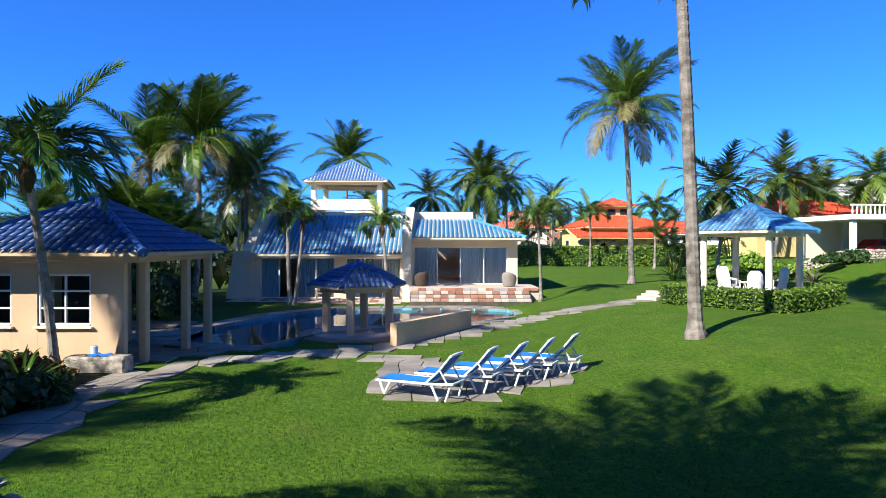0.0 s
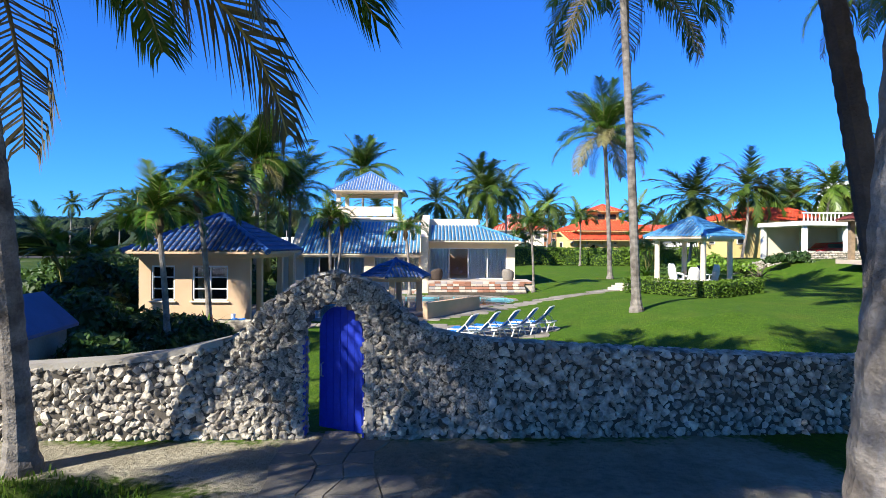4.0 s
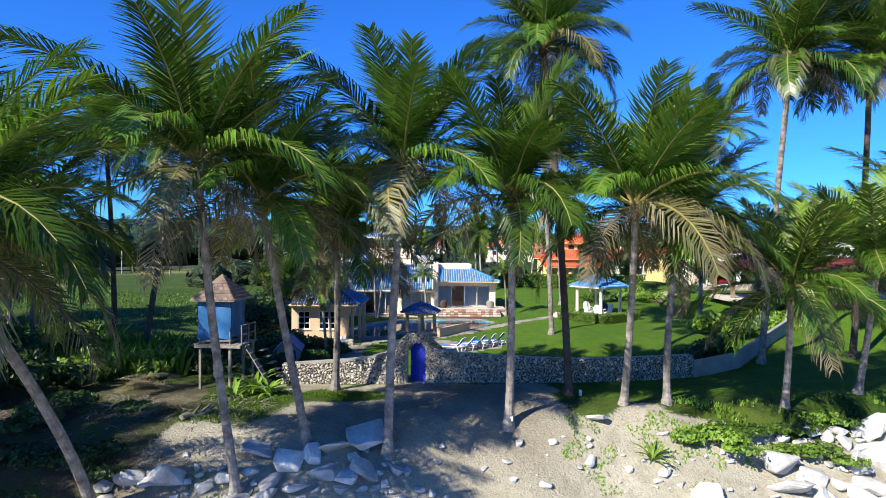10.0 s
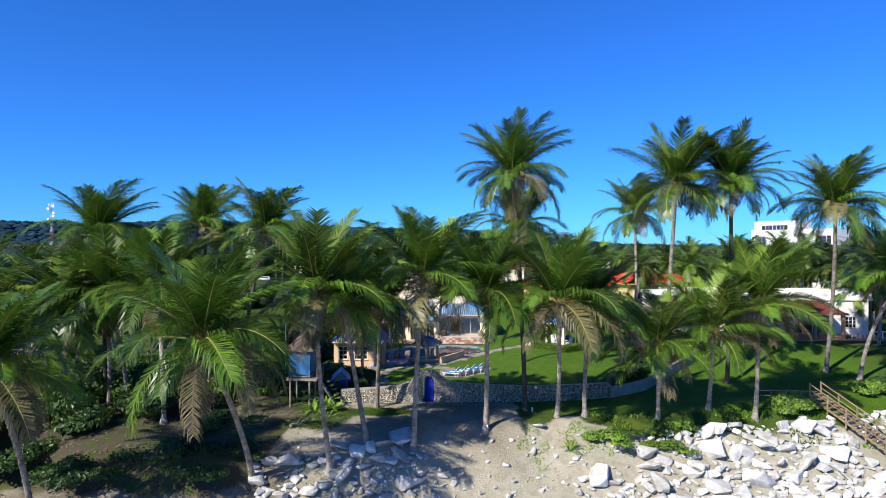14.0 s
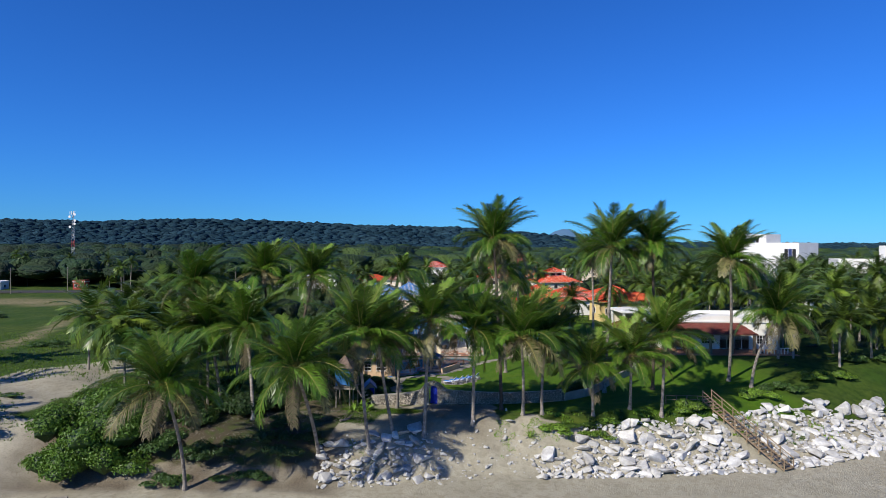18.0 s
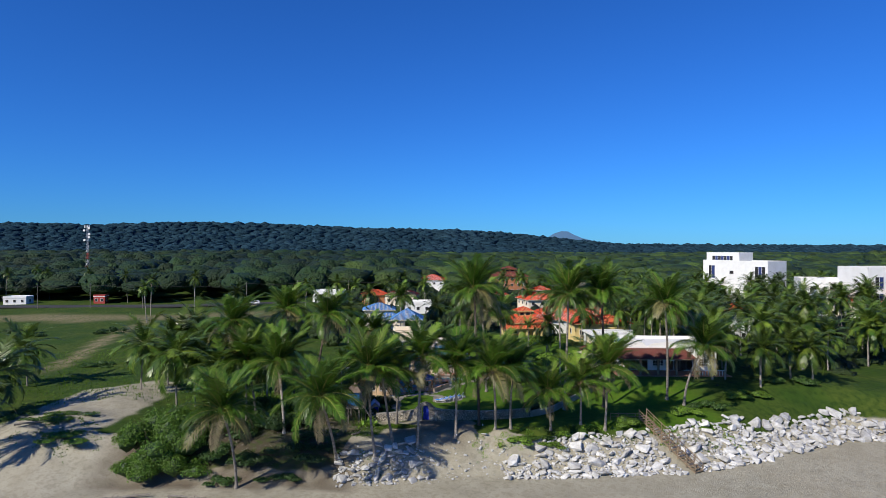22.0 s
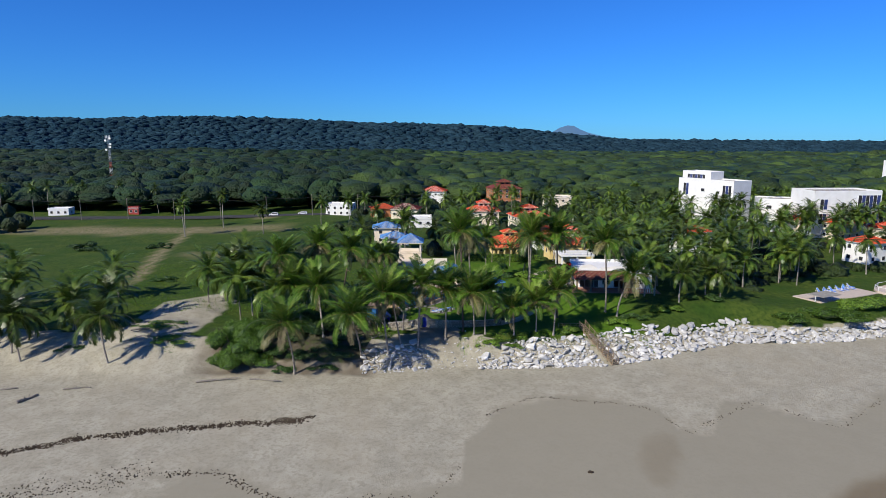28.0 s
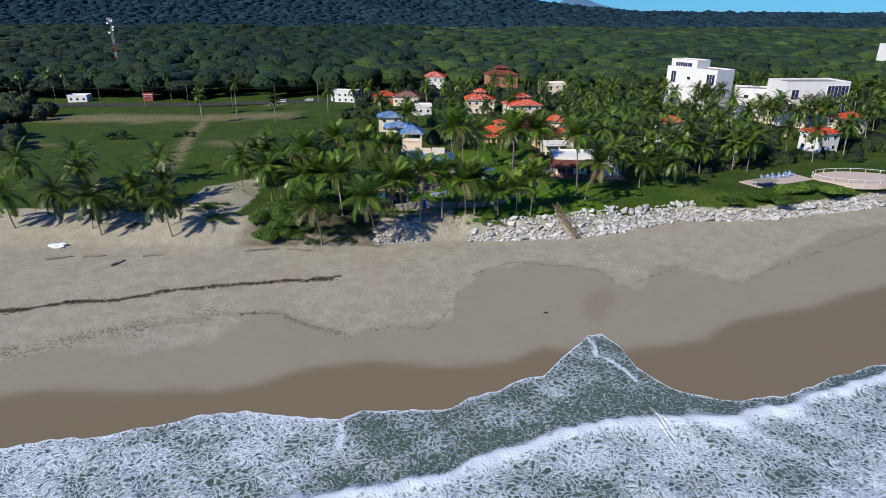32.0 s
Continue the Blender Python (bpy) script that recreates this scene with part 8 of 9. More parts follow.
# ---- the settlement ----
def villa(x, y, w, d, h, rz, roof, wall, label, floors=1, cupola=False, flat=False, name="house", rise=None, eave=0.7):
    """A house of the settlement: walls, storey windows, roof."""
    z0 = land1(x, y)
    t = thing(name, (x, y, z0), label, "house", "houses of the settlement", rz=rz)
    Shape().box((0, 0, h / 2 - 0.3), (w, d, h + 0.6)).part("wall", wall, t)
    fh = h / floors
    for fl in range(floors):
        zc = fl * fh + fh * 0.52
        n = max(2, int(w / 3.2))
        for i in range(n):
            u = -w / 2 + w * (i + 0.5) / n
            for sy in (-1, 1):
                win = Shape().box((u, sy * d / 2, zc), (1.3, 0.14, 1.35)).part("window", ALUMINIUM, t)
                Shape().box((u, sy * (d / 2 + 0.03), zc), (1.1, 0.14, 1.15)).part("pane", DARK, win)
        m = max(1, int(d / 3.6))
        for i in range(m):
            u = -d / 2 + d * (i + 0.5) / m
            for sx in (-1, 1):
                win = Shape().box((sx * w / 2, u, zc), (0.14, 1.3, 1.35)).part("window", ALUMINIUM, t)
                Shape().box((sx * (w / 2 + 0.03), u, zc), (0.14, 1.1, 1.15)).part("pane", DARK, win)
    if flat:
        Shape().box((0, 0, h + 0.05), (w + 0.3, d + 0.3, 0.3)).part("roof", WHITE_PAINT, t)
        Shape().box((0, -d / 2, h + 0.5), (w + 0.3, 0.2, 0.7)).box((0, d / 2, h + 0.5), (w + 0.3, 0.2, 0.7)).box((-w / 2, 0, h + 0.5), (0.2, d, 0.7)).box((w / 2, 0, h + 0.5), (0.2, d, 0.7)).part("parapet", wall, t)
    else:
        rs = rise or min(w, d) * 0.24
        hip_roof(t, -w / 2 - eave, -d / 2 - eave, w / 2 + eave, d / 2 + eave, h, h + rs, roof, 0.42, 0.6, under=wall)
        if cupola:
            cz = h + rs * 0.62
            Shape().box((0, 0, cz + 0.4), (w * 0.34, d * 0.34, 2.2)).part("cupola", wall, t)
            for sy in (-1, 1):
                for i in (-1, 1):
                    Shape().box((i * w * 0.08, sy * d * 0.171, cz + 0.75), (w * 0.1, 0.1, 0.7)).part("cupola_window", DARK, t)
            hip_roof(t, -w * 0.24, -d * 0.24, w * 0.24, d * 0.24, cz + 1.5, cz + 1.5 + rs * 0.5, roof, 0.42, 0.6, under=wall, run=0)
    return t


villa(22.4, 80, 10.5, 9, 4.4, 8, RED_TILE, YELLOW, "yellow villa with red tile roof, cupola and arched porch", cupola=True)
porch = thing("arched_porch", (21.6, 74.0, land1(21.6, 74)), "yellow arched porch with a red tile roof", "porch", rz=8)
for i in range(6):
    Shape().box((-5 + 2 * i, 0, 1.3), (0.5, 0.5, 2.7), ch=0.05).part("column", YELLOW, porch)
    if i < 5:
        s = Shape()
        prof = [(-5 + 2 * i + 0.25 + 1.5 * k / 8, 2.0 + 0.55 * math.sin(math.pi * k / 8)) for k in range(9)]
        vs = [(a, -0.2, b) for a, b in prof] + [(prof[-1][0], -0.2, 3.1), (prof[0][0], -0.2, 3.1)]
        vs += [(a, 0.2, b) for a, _, b in vs]
        n = 11
        s.add(vs, [tuple(range(n)), tuple(range(n, 2 * n))[::-1]] + [(i2, n + i2, n + (i2 + 1) % n, (i2 + 1) % n) for i2 in range(n)])
        s.part("arch", YELLOW, porch)
roof_slope(porch, [(-6, -0.9, 3.1), (6, -0.9, 3.1), (6, 2.5, 4.2), (-6, 2.5, 4.2)], RED_TILE, 0.42, 0.6, 0, YELLOW)
villa(40, 69, 14, 7, 4.4, 5, RED_TILE, YELLOW, "long low yellow house with red tile roof")
villa(18.6, 150, 13, 12, 6.2, 0, RED_TILE, IVORY, "two-storey house with tiered red roof", 2, True)
villa(37, 139, 14, 12, 5.4, 12, RED_TILE, IVORY, "wide house with tiered red roof", 2, True)
villa(36, 104, 12, 9, 4.0, -6, RED_TILE, YELLOW, "low house with a long red tile roof")
villa(46, 100, 9, 9, 4.6, 4, RED_TILE, IVORY, "low ivory house with a red tile roof")
villa(33, 90, 16, 8, 3.8, 3, RED_TILE, WHITE_PAINT, "long white house with a red tile roof")
villa(36, 237, 17, 14, 9.0, 10, MAROON_TILE, ORANGE, "large orange three-storey house with maroon roofs", 3, True)
villa(-4.4, 250, 14, 12, 7.0, -8, RED_TILE, WHITE_PAINT, "white two-storey house with a red roof", 2)
villa(-29, 184, 11, 9, 4.2, 14, RED_TILE, ORANGE, "small orange house with a red roof")
villa(-17, 178, 13, 10, 4.6, -5, MAROON_TILE, IVORY, "house with a dark maroon roof")
villa(-9, 148, 10, 8, 3.8, 3, RED_TILE, WHITE_PAINT, "white bungalow with pale walls", flat=True)
villa(-51, 192, 13, 9, 5.0, -10, BLUE_TILE_FAR, WHITE_PAINT, "white two-storey house with blue trim", 2, flat=True)
villa(-20, 108, 9, 8, 5.6, 6, BLUE_TILE_FAR, IVORY, "blue-roofed house behind the villa", 2)
villa(-15.5, 92, 9, 7, 4.4, 6, BLUE_TILE_FAR, IVORY, "low ivory annexe with a blue tile roof")
villa(63, 213, 14, 10, 6.0, 4, RED_TILE, IVORY, "cream two-storey building with a flat roof", 2, flat=True)
villa(86, 90, 9, 10, 6.4, 12, RED_TILE, WHITE_PAINT, "white house with red tile roof among palms", 2)
villa(78, 72, 8, 8, 4.4, 12, RED_TILE, WHITE_PAINT, "low white house among palms", flat=True)
villa(131, 68, 9, 8, 6.4, 20, RED_TILE, WHITE_PAINT, "white beach house with red roof and balcony", 2)
villa(143, 125, 11, 8, 6.2, 20, RED_TILE, IVORY, "row house with a small red roof", 2)
villa(144, 140, 11, 8, 6.2, 20, RED_TILE, IVORY, "row house with a small red roof", 2)
villa(152, 113, 11, 8, 6.2, 20, RED_TILE, IVORY, "row house with a small red roof", 2)
villa(126, 182, 8, 7, 5.0, 20, RED_TILE, IVORY, "row house with a small red roof", 2)
villa(160, 100, 11, 8, 6.2, 20, RED_TILE, IVORY, "row house with a small red roof", 2)

# ---- the neighbouring house with its carport ----
nz = land1(39, 30)
nb = thing("neighbour_house", (32.3, 23.6, nz), "white flat-roofed house with a maroon tiled porch", "house", rz=-3)
wall_with_hole(nb, 1.2, 19.0, 4.6, 4.85, -0.6, 4.3, [(1.9, 6.3, 0.1, 2.7), (7.2, 9.2, 0.9, 2.3), (10.0, 14.6, 0.1, 2.7), (15.8, 17.6, 0.9, 2.3)], WHITE_PAINT, "front_wall")
Shape().box((10.1, 14.4, 1.9), (17.8, 0.25, 5.0)).part("back_wall", WHITE_PAINT, nb)
Shape().box((1.3, 9.6, 1.9), (0.25, 9.4, 5.0)).part("side_wall", WHITE_PAINT, nb)
Shape().box((18.9, 9.6, 1.9), (0.25, 9.4, 5.0)).part("side_wall", WHITE_PAINT, nb)
Shape().box((10.1, 9.6, 0.0), (17.4, 9.4, 0.2)).part("floor", PALE_PAVER, nb)
Shape().box((10.1, 9.6, 4.45), (18.6, 10.4, 0.3)).part("roof", WHITE_PAINT, nb)
for x, w, h in ((3.6, 4.8, 1.2), (10.0, 7.8, 0.8), (16.4, 4.8, 1.2)):
    prof = [(x - w / 2 + w * k / 10, 4.6 + h * math.sin(math.pi * k / 10) ** 0.6) for k in range(11)]
    sh = Shape()
    vs = [(a, 4.5, b) for a, b in prof] + [(x + w / 2, 4.5, 4.3), (x - w / 2, 4.5, 4.3)]
    vs += [(a, 4.8, b) for a, _, b in vs]
    sh.add(vs, [tuple(range(13)), tuple(range(13, 26))[::-1]] + [(q, 13 + q, 13 + (q + 1) % 13, (q + 1) % 13) for q in range(13)])
    sh.part("parapet", WHITE_PAINT, nb, "curved white parapet")
Shape().box((10.1, 14.6, 4.8), (18.6, 0.25, 0.7)).part("parapet", WHITE_PAINT, nb)
Shape().box((19.2, 9.6, 4.8), (0.25, 10.2, 0.7)).part("parapet", WHITE_PAINT, nb)
lattice_window(nb, 8.2, 4.72, 0.9, 2.3, 2.0, 4, 3)
lattice_window(nb, 16.7, 4.72, 0.9, 2.3, 1.8, 4, 3)
sliding_door(nb, 1.9, 6.3, 4.72, 0.1, 2.7, 4, None, curtain=False)
sliding_door(nb, 10.0, 14.6, 4.72, 0.1, 2.7, 4, None, curtain=False)
roof_slope(nb, [(0.0, 0.0, 3.0), (14.0, 0.0, 3.0), (13.0, 4.5, 4.2), (1.2, 4.5, 4.2)], MAROON_TILE, 0.3, 0.45, 0, WOOD)
roof_slope(nb, [(0.0, 8.0, 3.0), (0.0, 0.0, 3.0), (1.2, 4.5, 4.2), (1.2, 8.0, 4.2)], MAROON_TILE, 0.3, 0.45, 0, WOOD)
ridge(nb, (0.0, 0.0, 3.05), (1.2, 4.5, 4.25), MAROON_TILE)
for i in range(5):
    Shape().box((0.5 + 3.25 * i, 0.45, 1.4), (0.34, 0.34, 3.1)).part("post", WOOD, nb, "orange-brown timber post")
Shape().box((9.6, 2.2, -0.1), (20.5, 5.2, 0.35)).part("porch_floor", TERRA, nb)
for i in range(9):
    Shape().tube([(14.4 + 0.5 * i, 0.3, 0.1), (14.4 + 0.5 * i, 0.3, 0.5), (14.4 + 0.5 * i, 0.3, 0.95)], [0.05, 0.09, 0.05], 6).part("baluster", WHITE_PAINT, nb)
Shape().box((16.4, 0.3, 1.0), (4.6, 0.2, 0.12)).part("handrail", WHITE_PAINT, nb)
kiosk = thing("entrance_porch", (30.6, 33.6, land1(30.6, 33.6)), "square entrance porch with a maroon pyramid tile roof", "porch", rz=-3)
for sx in (-2.3, 2.3):
    for sy in (-2.3, 2.3):
        Shape().box((sx, sy, 1.4), (0.34, 0.34, 3.2)).part("post", WOOD, kiosk)
Shape().box((0, 0, -0.05), (6.0, 6.0, 0.3)).part("floor", PALE_PAVER, kiosk)
hip_roof(kiosk, -3.0, -3.0, 3.0, 3.0, 2.9, 4.6, MAROON_TILE, 0.3, 0.45, under=WOOD, run=0)
nz = land1(38.7, 55.5)
carport = thing("carport", (38.7, 55.5, nz), "white flat-roofed carport with a balustrade", "carport", rz=4)
Shape().box((0, 0, 3.55), (9.5, 7.5, 0.45)).part("roof", WHITE_PAINT, carport)
for sx in (-4.3, 0, 4.3):
    for sy in (-3.3, 3.3):
        Shape().box((sx, sy, 1.6), (0.4, 0.4, 3.6)).part("column", WHITE_PAINT, carport)
Shape().box((0, -3.6, 4.55), (9.5, 0.2, 0.14)).part("handrail", WHITE_PAINT, carport)
for i in range(24):
    Shape().tube([(-4.6 + 0.4 * i, -3.6, 3.75), (-4.6 + 0.4 * i, -3.6, 4.0), (-4.6 + 0.4 * i, -3.6, 4.25), (-4.6 + 0.4 * i, -3.6, 4.5)], [0.05, 0.09, 0.05, 0.06], 6).part("baluster", WHITE_PAINT, carport)
Shape().box((0, 3.5, 1.6), (9, 0.2, 3.4)).part("back_wall", IVORY, carport)
nwall = thing("stone_terrace_wall", (0, 0, 0), "low rough stone retaining wall with agaves", "wall", kind="structure")
for i in range(60):
    x, y = 23.5 + 0.22 * i, 47.5 - 0.05 * i
    for j in range(4):
        m = Matrix.Translation((x, y + 0.05 * ((i + j) % 3), land1(x, y) + 0.08 + 0.19 * j)) @ Matrix.Diagonal((0.34, 0.42, 0.27, 1))
        attach("stone", STONE_MESH[(i * 3 + j) % 8], nwall, m=m)


def car(x, y, rz, paint, label):
    z0 = land1(x, y) + 0.05
    t = thing("car", (x, y, z0), label, "car", "parked cars", rz=rz)
    prof = [(-2.2, 0.35), (-2.25, 0.75), (-2.05, 0.95), (-1.45, 1.02), (-0.85, 1.6), (0.9, 1.68), (1.9, 1.55), (2.2, 1.0), (2.22, 0.4)]
    vs = [(a, -0.85, b) for a, b in prof] + [(a, 0.85, b) for a, b in prof]
    n = len(prof)
    vs = [(a, s * (0.72 if b > 1.3 else 0.88), b) for (a, s, b) in [(p[0], -1 if p[1] < 0 else 1, p[2]) for p in vs]]
    Shape().add(vs, [tuple(range(n)), tuple(range(n, 2 * n))[::-1]] + [(i, n + i, n + (i + 1) % n, (i + 1) % n) for i in range(n)]).part("body", paint, t)
    for sy in (-1, 1):
        Shape().add([(-1.2, sy * 0.86, 1.08), (1.7, sy * 0.86, 1.08), (1.5, sy * 0.75, 1.5), (-0.75, sy * 0.75, 1.5)], [(0, 1, 2, 3)]).part("side_glass", DARK, t)
        for sx in (-1.4, 1.4):
            wheel = Shape().tube([(sx, sy * 0.72, 0.33), (sx, sy * 0.92, 0.33)], [0.33, 0.33], 16).part("wheel", RUBBER, t)
            Shape().tube([(sx, sy * 0.90, 0.33), (sx, sy * 0.935, 0.33)], [0.19, 0.17], 12).part("rim", METAL, wheel)
    return t


car(39.0, 55.0, 12, CAR_RED, "dark red family car parked under the carport")
car(-84, 187.5, 6, CAR_WHITE, "white car on the coast road")
car(-70, 189.5, 6, CAR_WHITE, "pale car on the coast road")


# ---- modern white apartment blocks ----
def block(x, y, w, d, z0, z1, rz, label, holes=()):
    t = thing("apartment_block", (x, y, 0), label, "apartment building", "white apartment blocks", rz=rz)
    Shape().box((0, 0, (z0 + z1) / 2), (w, d, z1 - z0), ch=0.05).part("wall", WHITE_PAINT, t)
    Shape().box((0, 0, z1 + 0.05), (w - 0.8, d - 0.8, 0.12)).part("roof", CONCRETE, t)
    Shape().box((0, -d / 2 + 0.1, z1 + 0.3), (w, 0.2, 0.8)).box((0, d / 2 - 0.1, z1 + 0.3), (w, 0.2, 0.8)).box((-w / 2 + 0.1, 0, z1 + 0.3), (0.2, d, 0.8)).box((w / 2 - 0.1, 0, z1 + 0.3), (0.2, d, 0.8)).part("parapet", WHITE_PAINT, t)
    for a, b, lo, hi in holes:
        win = Shape().box(((a + b) / 2, -d / 2 - 0.02, (lo + hi) / 2), (b - a, 0.2, hi - lo)).part("window", ALUMINIUM, t)
        n = max(1, int((b - a) / 1.4))
        for i in range(n):
            c0, c1 = a + (b - a) * i / n + 0.08, a + (b - a) * (i + 1) / n - 0.08
            Shape().box(((c0 + c1) / 2, -d / 2 - 0.05, (lo + hi) / 2), (c1 - c0, 0.2, hi - lo - 0.2)).part("pane", NAVY if i % 2 else DARK, win)
    return t


block(127, 168, 30, 12, 0, 19.0, -62, "white modern apartment block with a roof terrace", ((-12, -9, 12, 17.5), (-2, 0, 14, 15.5), (9.5, 14, 6, 11), (9.5, 14, 12.5, 17.5)))
tt = block(125, 176, 16, 9, 19, 22.3, -62, "white penthouse with a timber pergola", ((-5, 5, 19.6, 21.6),))
block(140, 134, 18, 12, 0, 13.5, -20, "lower white link building", ((-6, -4, 10, 11.5), (0, 2, 10, 11.5)))
block(154.5, 122, 27, 14, 0, 18.0, 4, "long white modern apartment block with glass corner", ((-11, -8, 6, 10), (-11, -8, 11.5, 15.5), (4, 13, 11.5, 17.0), (4, 13, 5.5, 10.5)))
block(346, 335, 30, 20, 0, 22, 10, "distant white apartment block", ((-10, -4, 8, 20), (2, 8, 8, 20)))

# ---- road, poles, mast ----
road_line = [(-420, 176), (-300, 177), (-190, 181), (-120, 185), (-66, 190), (-20, 200), (40, 214), (140, 240)]
road = thing("road", (0, 0, 0), "grey asphalt coast road behind the field", "road", kind="structure")
out = ribbon(road_line, [7.5] * len(road_line))
n = len(road_line)
for i in range(n - 1):
    q = [out[i], out[i + 1], out[2 * n - 2 - i], out[2 * n - 1 - i]]
    Shape().slab([(a, b, max(land1(a, b), -1.2) + 0.25) for a, b in q], 0.6).part("carriageway", ASPHALT, road)
for i in range(12):
    x = -240 + 22 * i
    y = float(np.interp(x, [p[0] for p in road_line], [p[1] for p in road_line])) - 6
    pole = thing("utility_pole", at(x, y), "grey wooden utility pole with a crossarm", "utility pole", "poles along the road")
    Shape().tube([(0, 0, -0.3), (0, 0, 10.5)], [0.16, 0.11], 8).part("pole_shaft", WOOD_GREY, pole)
    Shape().box((0, 0, 9.8), (0.14, 2.2, 0.14)).part("crossarm", WOOD_GREY, pole)
    for dy in (-0.9, 0.0, 0.9):
        Shape().tube([(0, dy, 9.8), (11, dy, 9.3), (22, dy + 1.2, 9.8)], [0.03] * 3, 4).part("wire", RUBBER, pole)
mast = thing("radio_mast", (-238, 324, land1(-238, 324)), "red and white lattice telecom mast with dishes", "mast")
MH = 40.5
for k in range(9):
    za, zb = MH * k / 9, MH * (k + 1) / 9
    wa, wb = 1.5 - 0.11 * k, 1.5 - 0.11 * (k + 1)
    mat = MAST_RED if k in (0, 1, 2, 4) else METAL
    s = Shape()
    for a in range(3):
        c0, s0 = math.cos(a * 2.094), math.sin(a * 2.094)
        c1, s1 = math.cos((a + 1) * 2.094), math.sin((a + 1) * 2.094)
        s.tube([(wa * c0, wa * s0, za), (wb * c0, wb * s0, zb)], [0.08, 0.08], 5)
        s.tube([(wa * c0, wa * s0, za), (wb * c1, wb * s1, zb)], [0.045, 0.045], 4)
        s.tube([(wa * c1, wa * s1, za), (wb * c0, wb * s0, zb)], [0.045, 0.045], 4)
    s.part("lattice_section", mat, mast)
for z, dx in ((39, 1.6), (37.5, -1.6), (35, 1.8), (33, 1.6), (31, -1.4)):
    Shape().tube([(dx, -1.2, z), (dx, -0.7, z)], [0.8, 0.6], 14).part("dish", WHITE_PAINT, mast)
for dx in (-1.6, -0.6, 0.6, 1.6):
    Shape().box((dx, -0.6, MH - 0.5), (0.3, 0.2, 2.2)).part("antenna", WHITE_PAINT, mast)
villa(-196, 196, 10, 6, 2.9, 5, BLUE_TILE_FAR, CURTAIN, "low grey roadside shop", flat=True)
villa(-160, 200, 5, 4, 3.4, 5, RED_TILE, MAST_RED, "small red roadside kiosk", flat=True)
villa(-222, 186, 12, 7, 3.2, -3, BLUE_TILE_FAR, IVORY, "long low roadside shed", flat=True)

# pool terrace of the eastern neighbour
et = thing("sun_terrace", (97, 28, land1(97, 28) + 0.05), "pale sun terrace with a grey canopy", "terrace", kind="structure", rz=25)
Shape().box((0, 0, -0.1), (22, 7, 0.4)).part("floor", PALE_PAVER, et)
Shape().box((-8.5, -2.4, 1.6), (6.5, 4, 0.14)).part("canopy", CONCRETE, et)
for sx in (-11.5, -5.5):
    Shape().box((sx, -2.4, 0.8), (0.14, 0.14, 1.6)).part("canopy_post", WHITE_PAINT, et)
for i in range(12):
    copy_thing(first, pose(93 + 1.1 * i - 0.2 * (i % 3), 27.6 + 0.5 * i + 1.5 * (i % 2), land1(97, 28) + 0.2, 0, 0, 20 + 7 * (i % 4)))
ct = thing("sand_court", (121, 30, land1(121, 30) + 0.12), "raised sandy court with a white railing", "court", kind="structure")
Shape().prism([(9 * math.cos(radians(a)) * 1.4, 7 * math.sin(radians(a))) for a in range(0, 360, 20)], -1.2, 0.4).part("floor", PALE_PAVER, ct)
for k in range(18):
    a0, a1 = radians(20 * k), radians(20 * (k + 1))
    Shape().tube([(12.4 * math.cos(a0), 6.9 * math.sin(a0), 1.4), (12.4 * math.cos(a1), 6.9 * math.sin(a1), 1.4)], [0.06, 0.06], 5).part("rail", WHITE_PAINT, ct)
    Shape().box((12.4 * math.cos(a0), 6.9 * math.sin(a0), 0.9), (0.12, 0.12, 1.1)).part("rail_post", WHITE_PAINT, ct)

# ---- palms further off ----
WEST = [(-99, 23, 8), (-80, -7, 6), (-73, 1, 6.5), (-60, -10.4, 6), (-110, 17, 8), (-89, -5, 6), (-98, -7, 6), (-51, 26, 8), (-39.4, 15.6, 8.5), (-27.8, 9.3, 8.6), (-25, 75, 9), (-38, 21.5, 8.6), (-42, 9, 8.4), (-32, 2, 8), (-49.5, 28, 8.4), (-53, 20, 8), (-47, 30, 10), (-95, 16, 6), (-77, -9, 6), (-71, -1, 6), (-68, 6, 6), (-77, 26, 6)]
FIELD = [(-113, 150, 12), (-96, 150, 13), (-72, 128, 9), (-211, 209, 12), (-219, 208, 11), (-216, 240, 13), (-197, 220, 12), (-181, 228, 12), (-102, 124, 11), (-230, 200, 12), (-150, 205, 11)]
MIDDLE = [(-53, 151, 10), (-13, 108, 10), (5, 64, 9), (5, 80, 12.5), (9.5, 86, 11), (-1.5, 80, 9), (18, 101, 10), (24, 54, 7.5), (34, 63, 9.5), (43, 62, 9.5), (69, 165, 10), (61, 82, 10), (77, 89, 10), (74, 102, 10), (54, 16, 8), (62, 21, 8), (52, 84, 10), (58, 68, 11), (64, 60, 10)]
EAST = [(89, 77, 11), (103, 110, 10), (64, 18, 8), (103, 77, 11), (99, 51, 10), (115, 89, 10), (114, 56, 10), (157, 119, 10), (120, 51, 10), (136, 61, 10), (162, 90, 10), (174, 104, 10), (154, 136, 10), (135, 119, 10), (127, 203, 11), (110, 166, 10), (93, 38, 9), (54, 30, 9), (75, 76, 10), (68, 126, 10), (49, 109, 10), (122, 145, 10), (189, 157, 11), (193, 147, 11), (70, 40, 10), (80, 52, 11), (72, 34, 14), (50, 45, 11.5), (57, 50, 12), (65, 45, 11.5), (71, 53, 12), (48, 57, 11.5), (128, 98, 11.5), (134, 104, 12), (140, 96, 11), (146, 103, 12), (152, 98, 11.5), (160, 106, 12), (138, 110, 11.5), (118, 128, 12), (124, 136, 12.5), (116, 142, 12), (95, 95, 10), (85, 110, 10)]
k = 0
